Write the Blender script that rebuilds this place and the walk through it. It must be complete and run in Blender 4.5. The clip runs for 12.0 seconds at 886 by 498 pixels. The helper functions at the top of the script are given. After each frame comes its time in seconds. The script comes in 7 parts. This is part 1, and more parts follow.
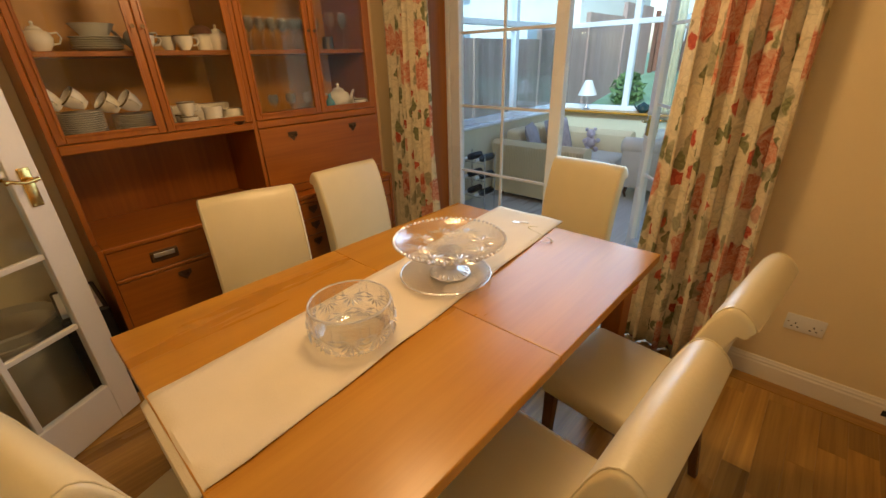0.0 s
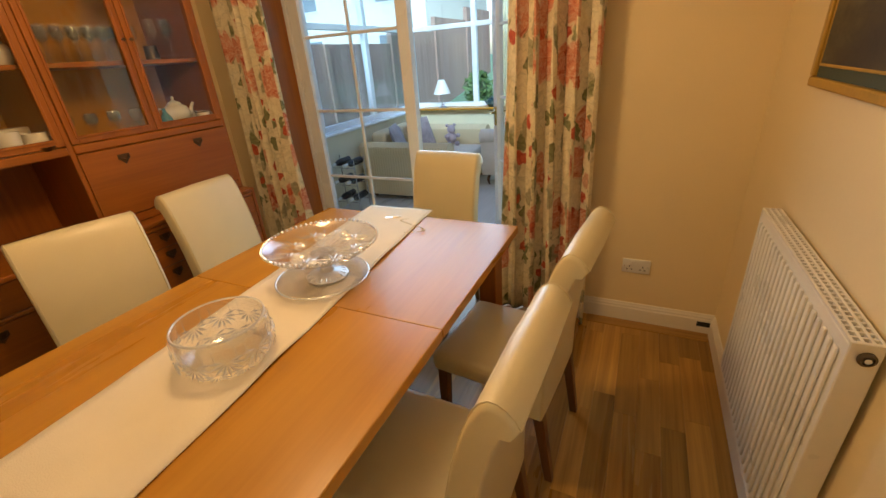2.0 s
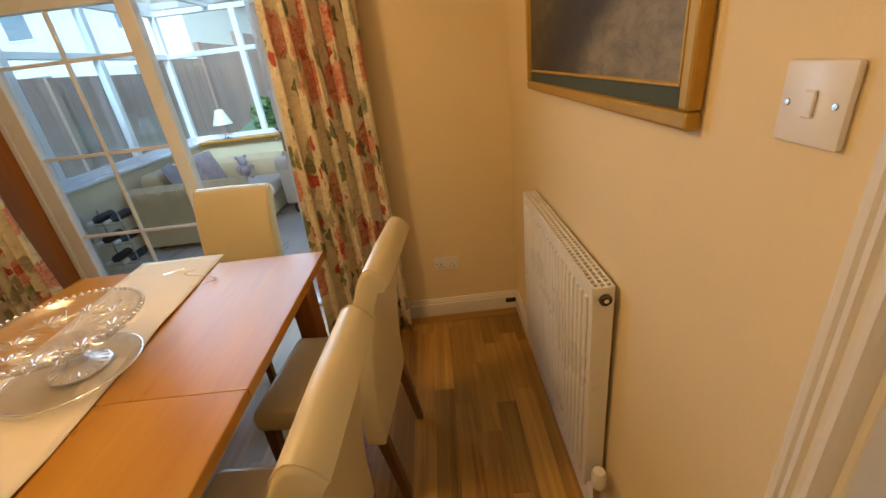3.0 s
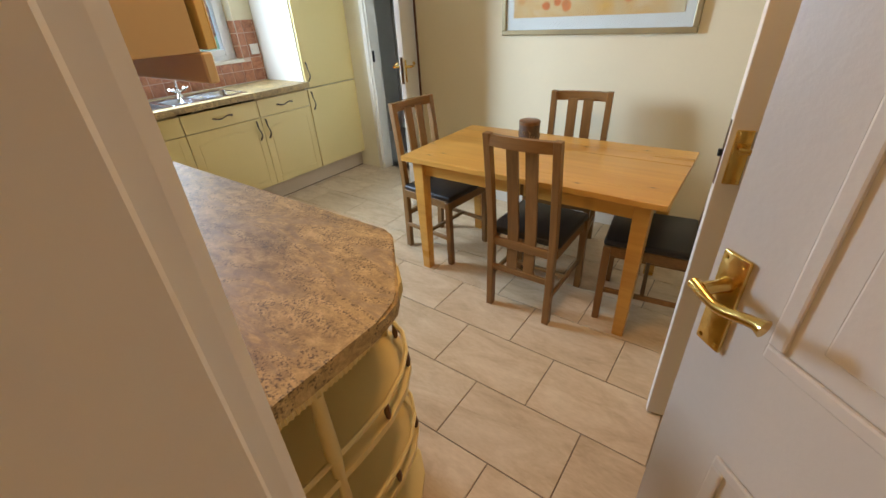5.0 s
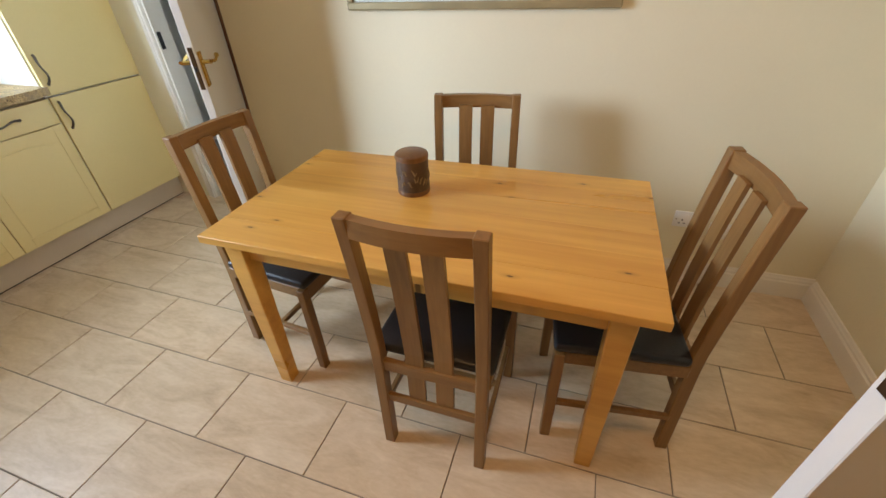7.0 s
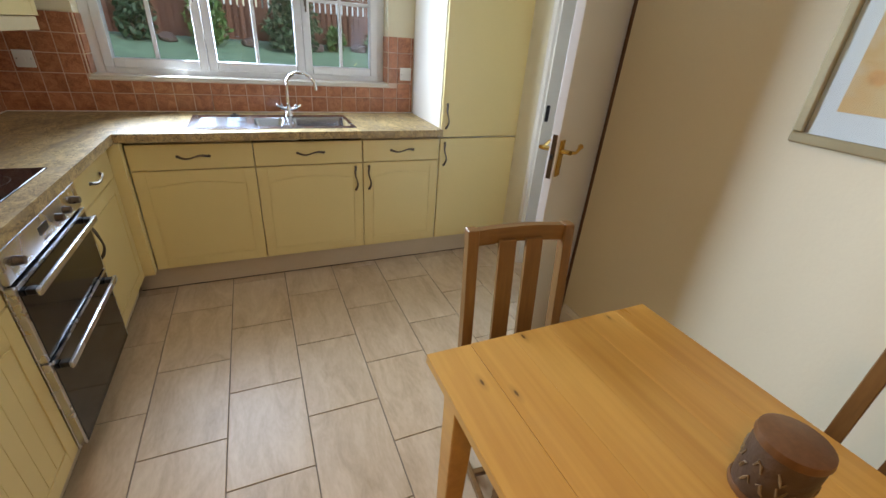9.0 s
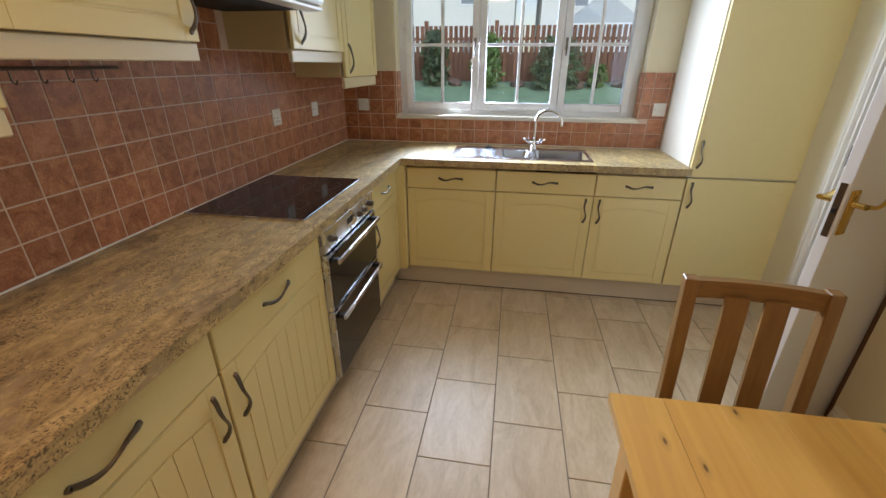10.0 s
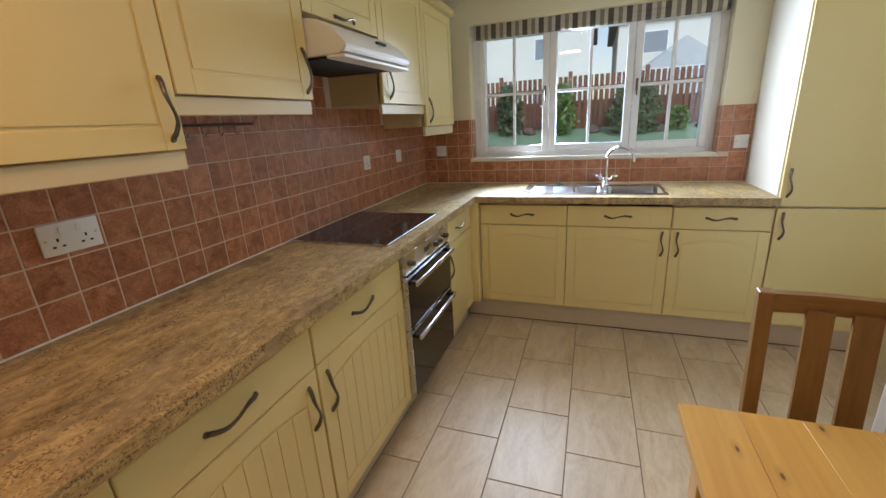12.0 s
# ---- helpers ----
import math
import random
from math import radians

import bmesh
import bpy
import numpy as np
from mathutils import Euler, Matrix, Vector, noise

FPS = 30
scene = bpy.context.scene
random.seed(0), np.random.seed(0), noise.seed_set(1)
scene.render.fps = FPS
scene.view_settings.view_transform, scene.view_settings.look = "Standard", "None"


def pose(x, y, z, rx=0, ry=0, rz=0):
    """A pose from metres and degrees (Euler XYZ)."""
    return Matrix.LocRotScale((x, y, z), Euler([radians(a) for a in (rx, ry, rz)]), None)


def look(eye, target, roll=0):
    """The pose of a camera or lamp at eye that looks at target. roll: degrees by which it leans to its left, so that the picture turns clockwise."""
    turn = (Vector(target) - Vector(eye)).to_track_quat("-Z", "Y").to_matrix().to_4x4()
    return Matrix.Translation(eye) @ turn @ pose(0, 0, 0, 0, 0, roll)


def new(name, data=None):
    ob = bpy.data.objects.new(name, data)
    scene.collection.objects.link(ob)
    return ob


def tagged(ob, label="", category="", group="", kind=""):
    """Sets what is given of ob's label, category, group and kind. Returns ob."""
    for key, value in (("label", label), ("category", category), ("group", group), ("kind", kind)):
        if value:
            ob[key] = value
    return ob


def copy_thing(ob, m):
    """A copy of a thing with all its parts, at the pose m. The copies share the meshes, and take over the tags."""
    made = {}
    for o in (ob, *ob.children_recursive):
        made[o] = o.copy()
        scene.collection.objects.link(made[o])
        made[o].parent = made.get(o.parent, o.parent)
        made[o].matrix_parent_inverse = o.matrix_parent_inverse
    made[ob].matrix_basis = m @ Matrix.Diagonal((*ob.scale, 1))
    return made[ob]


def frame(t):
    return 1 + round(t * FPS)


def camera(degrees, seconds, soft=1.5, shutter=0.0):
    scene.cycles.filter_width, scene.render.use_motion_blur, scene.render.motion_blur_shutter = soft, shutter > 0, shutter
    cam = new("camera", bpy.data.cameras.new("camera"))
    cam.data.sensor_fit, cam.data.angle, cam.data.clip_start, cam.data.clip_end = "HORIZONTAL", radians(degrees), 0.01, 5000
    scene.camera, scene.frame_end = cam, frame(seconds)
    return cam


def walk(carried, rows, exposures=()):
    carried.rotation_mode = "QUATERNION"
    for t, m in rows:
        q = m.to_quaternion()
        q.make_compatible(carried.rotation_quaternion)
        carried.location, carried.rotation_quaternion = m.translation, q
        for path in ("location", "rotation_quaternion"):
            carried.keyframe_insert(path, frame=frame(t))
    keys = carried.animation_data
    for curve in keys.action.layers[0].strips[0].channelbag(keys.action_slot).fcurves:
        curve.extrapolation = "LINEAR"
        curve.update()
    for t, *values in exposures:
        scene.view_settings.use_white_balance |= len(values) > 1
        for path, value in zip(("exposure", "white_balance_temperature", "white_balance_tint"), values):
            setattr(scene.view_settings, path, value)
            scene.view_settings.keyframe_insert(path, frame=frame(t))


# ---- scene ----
cam = camera(94.2, 12.0)
PATH = [
    (0, (0.508, -0.448, 1.549), (-0.735, 0.876, 0.71), -1.8),
    (0.5, (0.526, -0.442, 1.542), (-0.692, 0.902, 0.698), -2.3),
    (1, (0.557, -0.445, 1.532), (-0.597, 0.954, 0.689), -2.9),
    (1.5, (0.59, -0.462, 1.534), (-0.441, 1.027, 0.686), -3.5),
    (2, (0.59, -0.465, 1.522), (-0.216, 1.16, 0.679), -4.4),
    (2.5, (0.615, -0.437, 1.508), (0.145, 1.319, 0.673), -5.6),
    (3, (0.685, -0.396, 1.498), (0.652, 1.422, 0.665), -7.0),
    (3.5, (0.757, -0.343, 1.494), (1.245, 1.399, 0.641), -8.1),
    (3.7, (0.792, -0.325, 1.49), (1.483, 1.337, 0.618), -8.4),
    (5.3, (1.26, -0.218, 1.461), (2.674, 0.743, 0.422), -2.6),
    (5.5, (1.344, -0.202, 1.473), (2.778, 0.71, 0.419), -2.4),
    (6, (1.529, -0.106, 1.449), (3.014, 0.666, 0.355), -1.9),
    (6.5, (1.793, 0.062, 1.43), (3.325, 0.654, 0.289), -2.9),
    (6.7, (1.889, 0.124, 1.437), (3.436, 0.648, 0.283), -3.0),
    (8.3, (2.509, 0.48, 1.435), (3.765, 1.674, 0.436), 4.6),
    (8.5, (2.523, 0.523, 1.458), (3.667, 1.844, 0.484), 4.9),
    (9, (2.493, 0.572, 1.475), (3.25, 2.182, 0.562), 4.6),
    (9.5, (2.509, 0.539, 1.486), (2.742, 2.327, 0.622), 2.6),
    (10, (2.537, 0.467, 1.499), (2.245, 2.268, 0.679), 0.2),
    (10.5, (2.524, 0.421, 1.485), (1.83, 2.13, 0.713), -2.0),
    (11, (2.512, 0.375, 1.467), (1.65, 2.035, 0.758), -2.6),
    (11.5, (2.547, 0.335, 1.471), (1.726, 2.045, 0.838), -3.0),
    (12, (2.59, 0.316, 1.451), (1.931, 2.11, 0.86), -3.3),
]
EXPOSURES = [(0.0, 1.0, 6700, 11), (2.5, 1.03, 6650, 10), (3.6, 0.84, 6850, 12), (5.3, 0.36, 7450, 18), (6.7, 0.42, 7500, 20), (8.3, 0.22, 7350, 22), (9.2, 0.05, 7600, 22), (10.5, 0.06, 7700, 23), (12.0, 0.06, 7650, 22)]
walk(cam, [(t, look(e, g, r)) for t, e, g, r in PATH], EXPOSURES)

# ---- world and light ----
world = bpy.data.worlds.new("world")
scene.world = world
world.use_nodes = True
wn = world.node_tree.nodes
sky = wn.new("ShaderNodeTexSky")
sky.sky_type, sky.sun_disc = "NISHITA", False
sky.sun_elevation, sky.sun_rotation = radians(35), radians(162)
sky.dust_density, sky.air_density = 1.5, 1.0
world.node_tree.links.new(sky.outputs[0], wn["Background"].inputs[0])
wn["Background"].inputs[1].default_value = 0.15


def lamp(name, kind, m, energy, colour, **more):
    d = bpy.data.lights.new(name, kind)
    d.energy, d.color = energy, colour
    for k, v in more.items():
        if k == "size":
            if kind == "AREA":
                d.shape, d.size, d.size_y = "RECTANGLE", v[0], v[1]
            else:
                d.shadow_soft_size = v
        if k == "spread":
            d.spread = v
        if k == "angle":
            d.angle = v
    o = new(name, d)
    o.matrix_world = m
    return o


lamp("sun", "SUN", look((4, -6, 8), (0, 6, 0)), 2.0, (0.44, 0.76, 1.0), angle=radians(14))
DAY = (0.50, 0.73, 1.0)
lamp("kitchen_window_light", "AREA", look((2.14, 3.69, 1.60), (4.0, 1.0, 0.95)), 66, DAY, size=(0.86, 0.90), spread=radians(118))
lamp("french_door_light", "AREA", look((-0.60, 2.175, 1.1), (0.25, 0.0, 0.6)), 8.5, DAY, size=(1.25, 1.9), spread=radians(125))
# room lamps, both out of view; only their warm light is known
WARM = (1.0, 0.64, 0.29)
lamp("dining_lamp_light", "POINT", pose(-0.52, 0.46, 2.12), 17.0, WARM, size=0.14)
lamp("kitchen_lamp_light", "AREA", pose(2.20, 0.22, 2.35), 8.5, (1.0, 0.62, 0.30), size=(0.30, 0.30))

# ---- materials ----
def node_mat(name):
    m = bpy.data.materials.new(name)
    m.use_nodes = True
    n, l = m.node_tree.nodes, m.node_tree.links
    return m, n, l, n["Principled BSDF"]


def coords(n, l, scale=(1, 1, 1), space="Object"):
    tc, mp = n.new("ShaderNodeTexCoord"), n.new("ShaderNodeMapping")
    mp.inputs["Scale"].default_value = scale
    l.new(tc.outputs[space], mp.inputs[0])
    return mp.outputs[0]


def noise_tex(n, l, vec, scale, detail=4, rough=0.55, distort=0.0):
    t = n.new("ShaderNodeTexNoise")
    t.inputs["Scale"].default_value, t.inputs["Detail"].default_value = scale, detail
    t.inputs["Roughness"].default_value, t.inputs["Distortion"].default_value = rough, distort
    l.new(vec, t.inputs["Vector"])
    return t.outputs["Fac"]


def ramp(n, l, fac, *stops):
    r = n.new("ShaderNodeValToRGB")
    e = r.color_ramp.elements
    while len(e) < len(stops):
        e.new(0.5)
    for el, (p, c) in zip(e, stops):
        el.position, el.color = p, (*c, 1) if len(c) == 3 else c
    l.new(fac, r.inputs[0])
    return r.outputs[0]


def mixc(n, l, fac, a, b, mode="MIX"):
    x = n.new("ShaderNodeMix")
    x.data_type, x.blend_type = "RGBA", mode
    for v, s in ((fac, x.inputs[0]), (a, x.inputs[6]), (b, x.inputs[7])):
        if hasattr(v, "links"):
            l.new(v, s)
        else:
            s.default_value = (*v, 1) if isinstance(v, tuple) else v
    return x.outputs[2]


def bump(n, l, height, strength, dist, bsdf):
    b = n.new("ShaderNodeBump")
    b.inputs["Strength"].default_value, b.inputs["Distance"].default_value = strength, dist
    l.new(height, b.inputs["Height"])
    l.new(b.outputs[0], bsdf.inputs["Normal"])


def scaled(c, k):
    return tuple(min(1.0, v * k) for v in c)


def paint(name, c, rough=0.5, var=0.06, scale=3.0, grain=60.0, relief=0.05, metal=0.0, random_tone=0.0):
    """A plain surface with broad mottling and a fine grain."""
    m, n, l, b = node_mat(name)
    v = coords(n, l)
    big, fine = noise_tex(n, l, v, scale), noise_tex(n, l, v, grain, 3)
    col = ramp(n, l, big, (0.3, scaled(c, 1 - var)), (0.7, scaled(c, 1 + var)))
    col = mixc(n, l, 0.25, col, ramp(n, l, fine, (0.3, scaled(c, 1 - var)), (0.7, scaled(c, 1 + var))))
    if random_tone:
        oi = n.new("ShaderNodeObjectInfo")
        col = mixc(n, l, 1.0, col, ramp(n, l, oi.outputs["Random"], (0.0, (1 - random_tone,) * 3), (1.0, (1.0,) * 3)), "MULTIPLY")
    l.new(col, b.inputs["Base Color"])
    rr = ramp(n, l, big, (0.2, (max(0.02, rough - 0.06),) * 3), (0.8, (min(1, rough + 0.06),) * 3))
    l.new(rr, b.inputs["Roughness"])
    b.inputs["Metallic"].default_value = metal
    if relief:
        bump(n, l, fine, relief, 0.004, b)
    return m


def wood(name, dark, light, axis="y", rough=0.38, fine=1.0, random_tone=0.15, knots=0.0, streaks=0.35):
    """Wood with its grain along one axis."""
    m, n, l, b = node_mat(name)
    oi = n.new("ShaderNodeObjectInfo")
    tc = n.new("ShaderNodeTexCoord")
    add = n.new("ShaderNodeVectorMath")
    add.operation = "ADD"
    l.new(tc.outputs["Object"], add.inputs[0])
    comb = n.new("ShaderNodeCombineXYZ")
    mul = n.new("ShaderNodeMath")
    mul.operation = "MULTIPLY"
    mul.inputs[1].default_value = 7.0
    l.new(oi.outputs["Random"], mul.inputs[0])
    for i in range(3):
        l.new(mul.outputs[0], comb.inputs[i])
    l.new(comb.outputs[0], add.inputs[1])
    def stretched(k, s):
        mp = n.new("ShaderNodeMapping")
        sc = [k, k, k]
        sc["xyz".index(axis)] = s
        mp.inputs["Scale"].default_value = sc
        l.new(add.outputs[0], mp.inputs[0])
        return mp.outputs[0]
    broad = noise_tex(n, l, stretched(9 * fine, 0.9 * fine), 1.0, 5, 0.6, 0.6)
    streak = noise_tex(n, l, stretched(75 * fine, 2.2 * fine), 1.0, 3, 0.6)
    col = ramp(n, l, broad, (0.28, dark), (0.72, light))
    col = mixc(n, l, streaks, col, ramp(n, l, streak, (0.35, scaled(dark, 0.85)), (0.65, light)))
    if knots:
        vo = n.new("ShaderNodeTexVoronoi")
        vo.voronoi_dimensions = "2D"
        vo.inputs["Scale"].default_value = 1.0
        l.new(stretched(9.0, 3.4), vo.inputs["Vector"])
        k = ramp(n, l, vo.outputs["Distance"], (0.022, (1, 1, 1)), (0.042, (0.25, 0.25, 0.25)), (0.12, (0, 0, 0)))
        sep = n.new("ShaderNodeSeparateColor")
        l.new(vo.outputs["Color"], sep.inputs[0])
        some = ramp(n, l, sep.outputs[0], (0.68, (0, 0, 0)), (0.70, (knots, knots, knots)))
        k = mixc(n, l, 1.0, k, some, "MULTIPLY")
        col = mixc(n, l, k, col, scaled(dark, 0.25))
    if random_tone:
        col = mixc(n, l, 1.0, col, ramp(n, l, oi.outputs["Random"], (0.0, (1 - random_tone,) * 3), (1.0, (1, 1, 1))), "MULTIPLY")
    l.new(col, b.inputs["Base Color"])
    l.new(ramp(n, l, broad, (0.2, (rough - 0.07,) * 3), (0.8, (rough + 0.07,) * 3)), b.inputs["Roughness"])
    bump(n, l, streak, 0.08, 0.003, b)
    return m


# the default blue tint puts the cool cast of daylight into the glass
def pane_mat(name, tint=(0.92, 0.97, 1.0), face=0.035, edge=0.75, relief=0.0, rough=0.01, white_share=0.0):
    """Thin clear glass: see-through, with a mirror share that grows towards the edge."""
    m, n, l, b = node_mat(name)
    out = n["Material Output"]
    tr, gl, lw, mx = n.new("ShaderNodeBsdfTransparent"), n.new("ShaderNodeBsdfGlossy"), n.new("ShaderNodeLayerWeight"), n.new("ShaderNodeMixShader")
    tr.inputs[0].default_value = (*tint, 1)
    gl.inputs["Roughness"].default_value = rough
    lw.inputs[0].default_value = 0.5
    pw, ma = n.new("ShaderNodeMath"), n.new("ShaderNodeMath")
    pw.operation, ma.operation = "POWER", "MULTIPLY_ADD"
    pw.inputs[1].default_value, ma.inputs[1].default_value, ma.inputs[2].default_value = 3.5, edge - face, face
    if relief:
        bp = n.new("ShaderNodeBump")
        bp.inputs["Strength"].default_value, bp.inputs["Distance"].default_value = relief, 0.004
        l.new(noise_tex(n, l, coords(n, l), 60, 2), bp.inputs["Height"])
        l.new(bp.outputs[0], gl.inputs["Normal"])
        l.new(bp.outputs[0], lw.inputs["Normal"])
    l.new(lw.outputs["Facing"], pw.inputs[0])
    l.new(pw.outputs[0], ma.inputs[0])
    l.new(ma.outputs[0], mx.inputs[0])
    l.new(tr.outputs[0], mx.inputs[1])
    l.new(gl.outputs[0], mx.inputs[2])
    # white diffuse share: scatter of ground cuts, plus sparkle put into the colour
    if white_share:
        df, m2 = n.new("ShaderNodeBsdfDiffuse"), n.new("ShaderNodeMixShader")
        df.inputs[0].default_value, m2.inputs[0].default_value = (0.9, 0.9, 0.9, 1), white_share
        l.new(mx.outputs[0], m2.inputs[1])
        l.new(df.outputs[0], m2.inputs[2])
        l.new(m2.outputs[0], out.inputs[0])
        return m
    l.new(mx.outputs[0], out.inputs[0])
    return m


M = {}
M["wall_dining"] = paint("wall_dining", (0.82, 0.67, 0.40), 0.75, 0.03, 1.5, 90, 0.12)
M["wall_kitchen"] = paint("wall_kitchen", (0.78, 0.70, 0.50), 0.75, 0.03, 1.5, 90, 0.12)
M["ceiling"] = paint("ceiling", (0.76, 0.73, 0.67), 0.85, 0.03, 1.2, 70, 0.2)
M["white_gloss"] = paint("white_gloss", (0.80, 0.75, 0.65), 0.32, 0.03, 2.0, 50, 0.03)
M["door_white"] = paint("door_white", (0.78, 0.75, 0.70), 0.36, 0.03, 1.6, 90, 0.10)
M["upvc"] = paint("upvc", (0.84, 0.85, 0.86), 0.28, 0.02, 2.0, 40, 0.01)
M["cream"] = paint("cream", (0.80, 0.64, 0.295), 0.36, 0.025, 1.2, 70, 0.05)
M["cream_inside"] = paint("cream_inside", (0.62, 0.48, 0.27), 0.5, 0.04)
M["plinth"] = paint("plinth", (0.60, 0.49, 0.35), 0.5, 0.05)
M["brass"] = paint("brass", (0.72, 0.49, 0.16), 0.2, 0.08, 8, 60, 0.03, metal=1.0)
M["pewter"] = paint("pewter", (0.16, 0.135, 0.11), 0.32, 0.2, 20, 80, 0.1, metal=1.0)
M["dark_bronze"] = paint("dark_bronze", (0.12, 0.07, 0.035), 0.4, 0.2, 20, 80, 0.1, metal=0.8)
M["steel"] = paint("steel", (0.62, 0.63, 0.65), 0.27, 0.05, 6, 160, 0.02, metal=1.0)
M["chrome"] = paint("chrome", (0.80, 0.81, 0.82), 0.08, 0.02, 6, 60, 0.0, metal=1.0)
M["black"] = paint("black", (0.014, 0.013, 0.013), 0.35, 0.2, 6, 60, 0.03)
M["black_leather"] = paint("black_leather", (0.012, 0.011, 0.011), 0.42, 0.2, 5, 140, 0.35)
M["plastic_white"] = paint("plastic_white", (0.82, 0.80, 0.76), 0.3, 0.015, 3, 40, 0.0)
M["radiator"] = paint("radiator", (0.82, 0.79, 0.72), 0.3, 0.02, 2, 40, 0.02)
# near-black; mostly the shade inside holes and hollows, put into the colour
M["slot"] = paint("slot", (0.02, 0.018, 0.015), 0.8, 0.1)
M["grout_floor"] = paint("grout_floor", (0.24, 0.19, 0.14), 0.9, 0.12, 6, 120, 0.3)
M["grout_wall"] = paint("grout_wall", (0.68, 0.52, 0.42), 0.85, 0.08, 6, 120, 0.2)
M["pane"] = pane_mat("pane")
M["unit_pane"] = pane_mat("unit_pane", (0.98, 0.985, 0.98), 0.05, 0.60)
M["crystal"] = pane_mat("crystal", (0.985, 0.988, 0.99), 0.11, 0.8, 0.35, white_share=0.03)
M["crystal_cut"] = pane_mat("crystal_cut", (0.96, 0.96, 0.96), 0.50, 0.95, 0.8, 0.10, white_share=0.45)
M["oak_unit"] = wood("oak_unit", (0.25, 0.070, 0.006), (0.39, 0.122, 0.012), "z", 0.36, 0.7, 0.05)
M["oak_unit_h"] = wood("oak_unit_h", (0.25, 0.070, 0.006), (0.39, 0.122, 0.012), "y", 0.36, 0.7, 0.05)
M["oak_inside"] = wood("oak_inside", (0.50, 0.215, 0.022), (0.62, 0.30, 0.042), "z", 0.4, 0.6, 0.05, streaks=0.2)
M["oak_table"] = wood("oak_table", (0.42, 0.172, 0.016), (0.57, 0.27, 0.034), "y", 0.30, 0.75, 0.03, streaks=0.14)
M["pine_table"] = wood("pine_table", (0.57, 0.250, 0.040), (0.85, 0.49, 0.125), "y", 0.30, 0.42, 0.10, knots=0.97, streaks=0.22)
M["oak_chair"] = wood("oak_chair", (0.20, 0.095, 0.030), (0.31, 0.160, 0.052), "z", 0.42, 1.0, 0.1)
M["oak_chair_h"] = wood("oak_chair_h", (0.20, 0.095, 0.030), (0.31, 0.160, 0.052), "x", 0.42, 1.0, 0.1)
M["leg_wood"] = wood("leg_wood", (0.13, 0.055, 0.02), (0.22, 0.10, 0.04), "z", 0.4, 1.0, 0.1)
M["laminate"] = wood("laminate", (0.26, 0.118, 0.024), (0.72, 0.42, 0.105), "y", 0.30, 0.55, 0.48)
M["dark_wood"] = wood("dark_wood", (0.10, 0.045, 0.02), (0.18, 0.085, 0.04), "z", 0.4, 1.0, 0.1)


# ---- building helpers ----
def part(name, bm, material, parent=None, label="", smooth=False):
    me = bpy.data.meshes.new(name)
    bm.normal_update()
    bm.to_mesh(me)
    bm.free()
    me.materials.append(material if not isinstance(material, str) else M[material])
    if smooth:
        for p in me.polygons:
            p.use_smooth = True
        me.set_sharp_from_angle(angle=radians(38))
    o = new(name, me)
    o.parent = parent
    return tagged(o, label)


def thing(name, m, label, category, group="", kind=""):
    o = new(name)
    o.empty_display_size = 0.1
    o.matrix_world = m
    return tagged(o, label, category, group, kind)


def add_box(bm, lo, hi, bev=0.0, seg=1):
    lo, hi = Vector(lo), Vector(hi)
    r = bmesh.ops.create_cube(bm, size=1.0, matrix=Matrix.Translation((lo + hi) / 2) @ Matrix.Diagonal((*(hi - lo), 1)))
    if bev:
        edges = list({e for v in r["verts"] for e in v.link_edges})
        bmesh.ops.bevel(bm, geom=edges, offset=bev, segments=seg, profile=0.5, affect="EDGES")
    return bm


def box(lo, hi, bev=0.0, seg=1):
    return add_box(bmesh.new(), lo, hi, bev, seg)


def add_prism(bm, pts, z0, z1, m=None):
    """A closed outline in x, y, drawn up from z0 to z1."""
    m = m or Matrix()
    a = [bm.verts.new(m @ Vector((x, y, z0))) for x, y in pts]
    b = [bm.verts.new(m @ Vector((x, y, z1))) for x, y in pts]
    bm.faces.new(a[::-1])
    bm.faces.new(b)
    for i in range(len(pts)):
        j = (i + 1) % len(pts)
        bm.faces.new((a[i], a[j], b[j], b[i]))
    return bm


def add_tube(bm, pts, r, segs=8, caps=True):
    """A round bar along a line of points; r is one radius or one a point."""
    pts = [Vector(p) for p in pts]
    rs = r if isinstance(r, (list, tuple)) else [r] * len(pts)
    rings, last = [], None
    for i, p in enumerate(pts):
        d = (pts[min(i + 1, len(pts) - 1)] - pts[max(i - 1, 0)]).normalized()
        u = last if last else (Vector((0, 0, 1)) if abs(d.z) < 0.9 else Vector((1, 0, 0)))
        u = (u - d * u.dot(d)).normalized()
        last, w = u, d.cross(u)
        rings.append([bm.verts.new(p + (u * math.cos(a) + w * math.sin(a)) * rs[i]) for a in (2 * math.pi * k / segs for k in range(segs))])
    for a, b in zip(rings, rings[1:]):
        for k in range(segs):
            bm.faces.new((a[k], a[(k + 1) % segs], b[(k + 1) % segs], b[k]))
    if caps:
        bm.faces.new(rings[0][::-1])
        bm.faces.new(rings[-1])
    return bm


def tube(pts, r, segs=8):
    return add_tube(bmesh.new(), pts, r, segs)


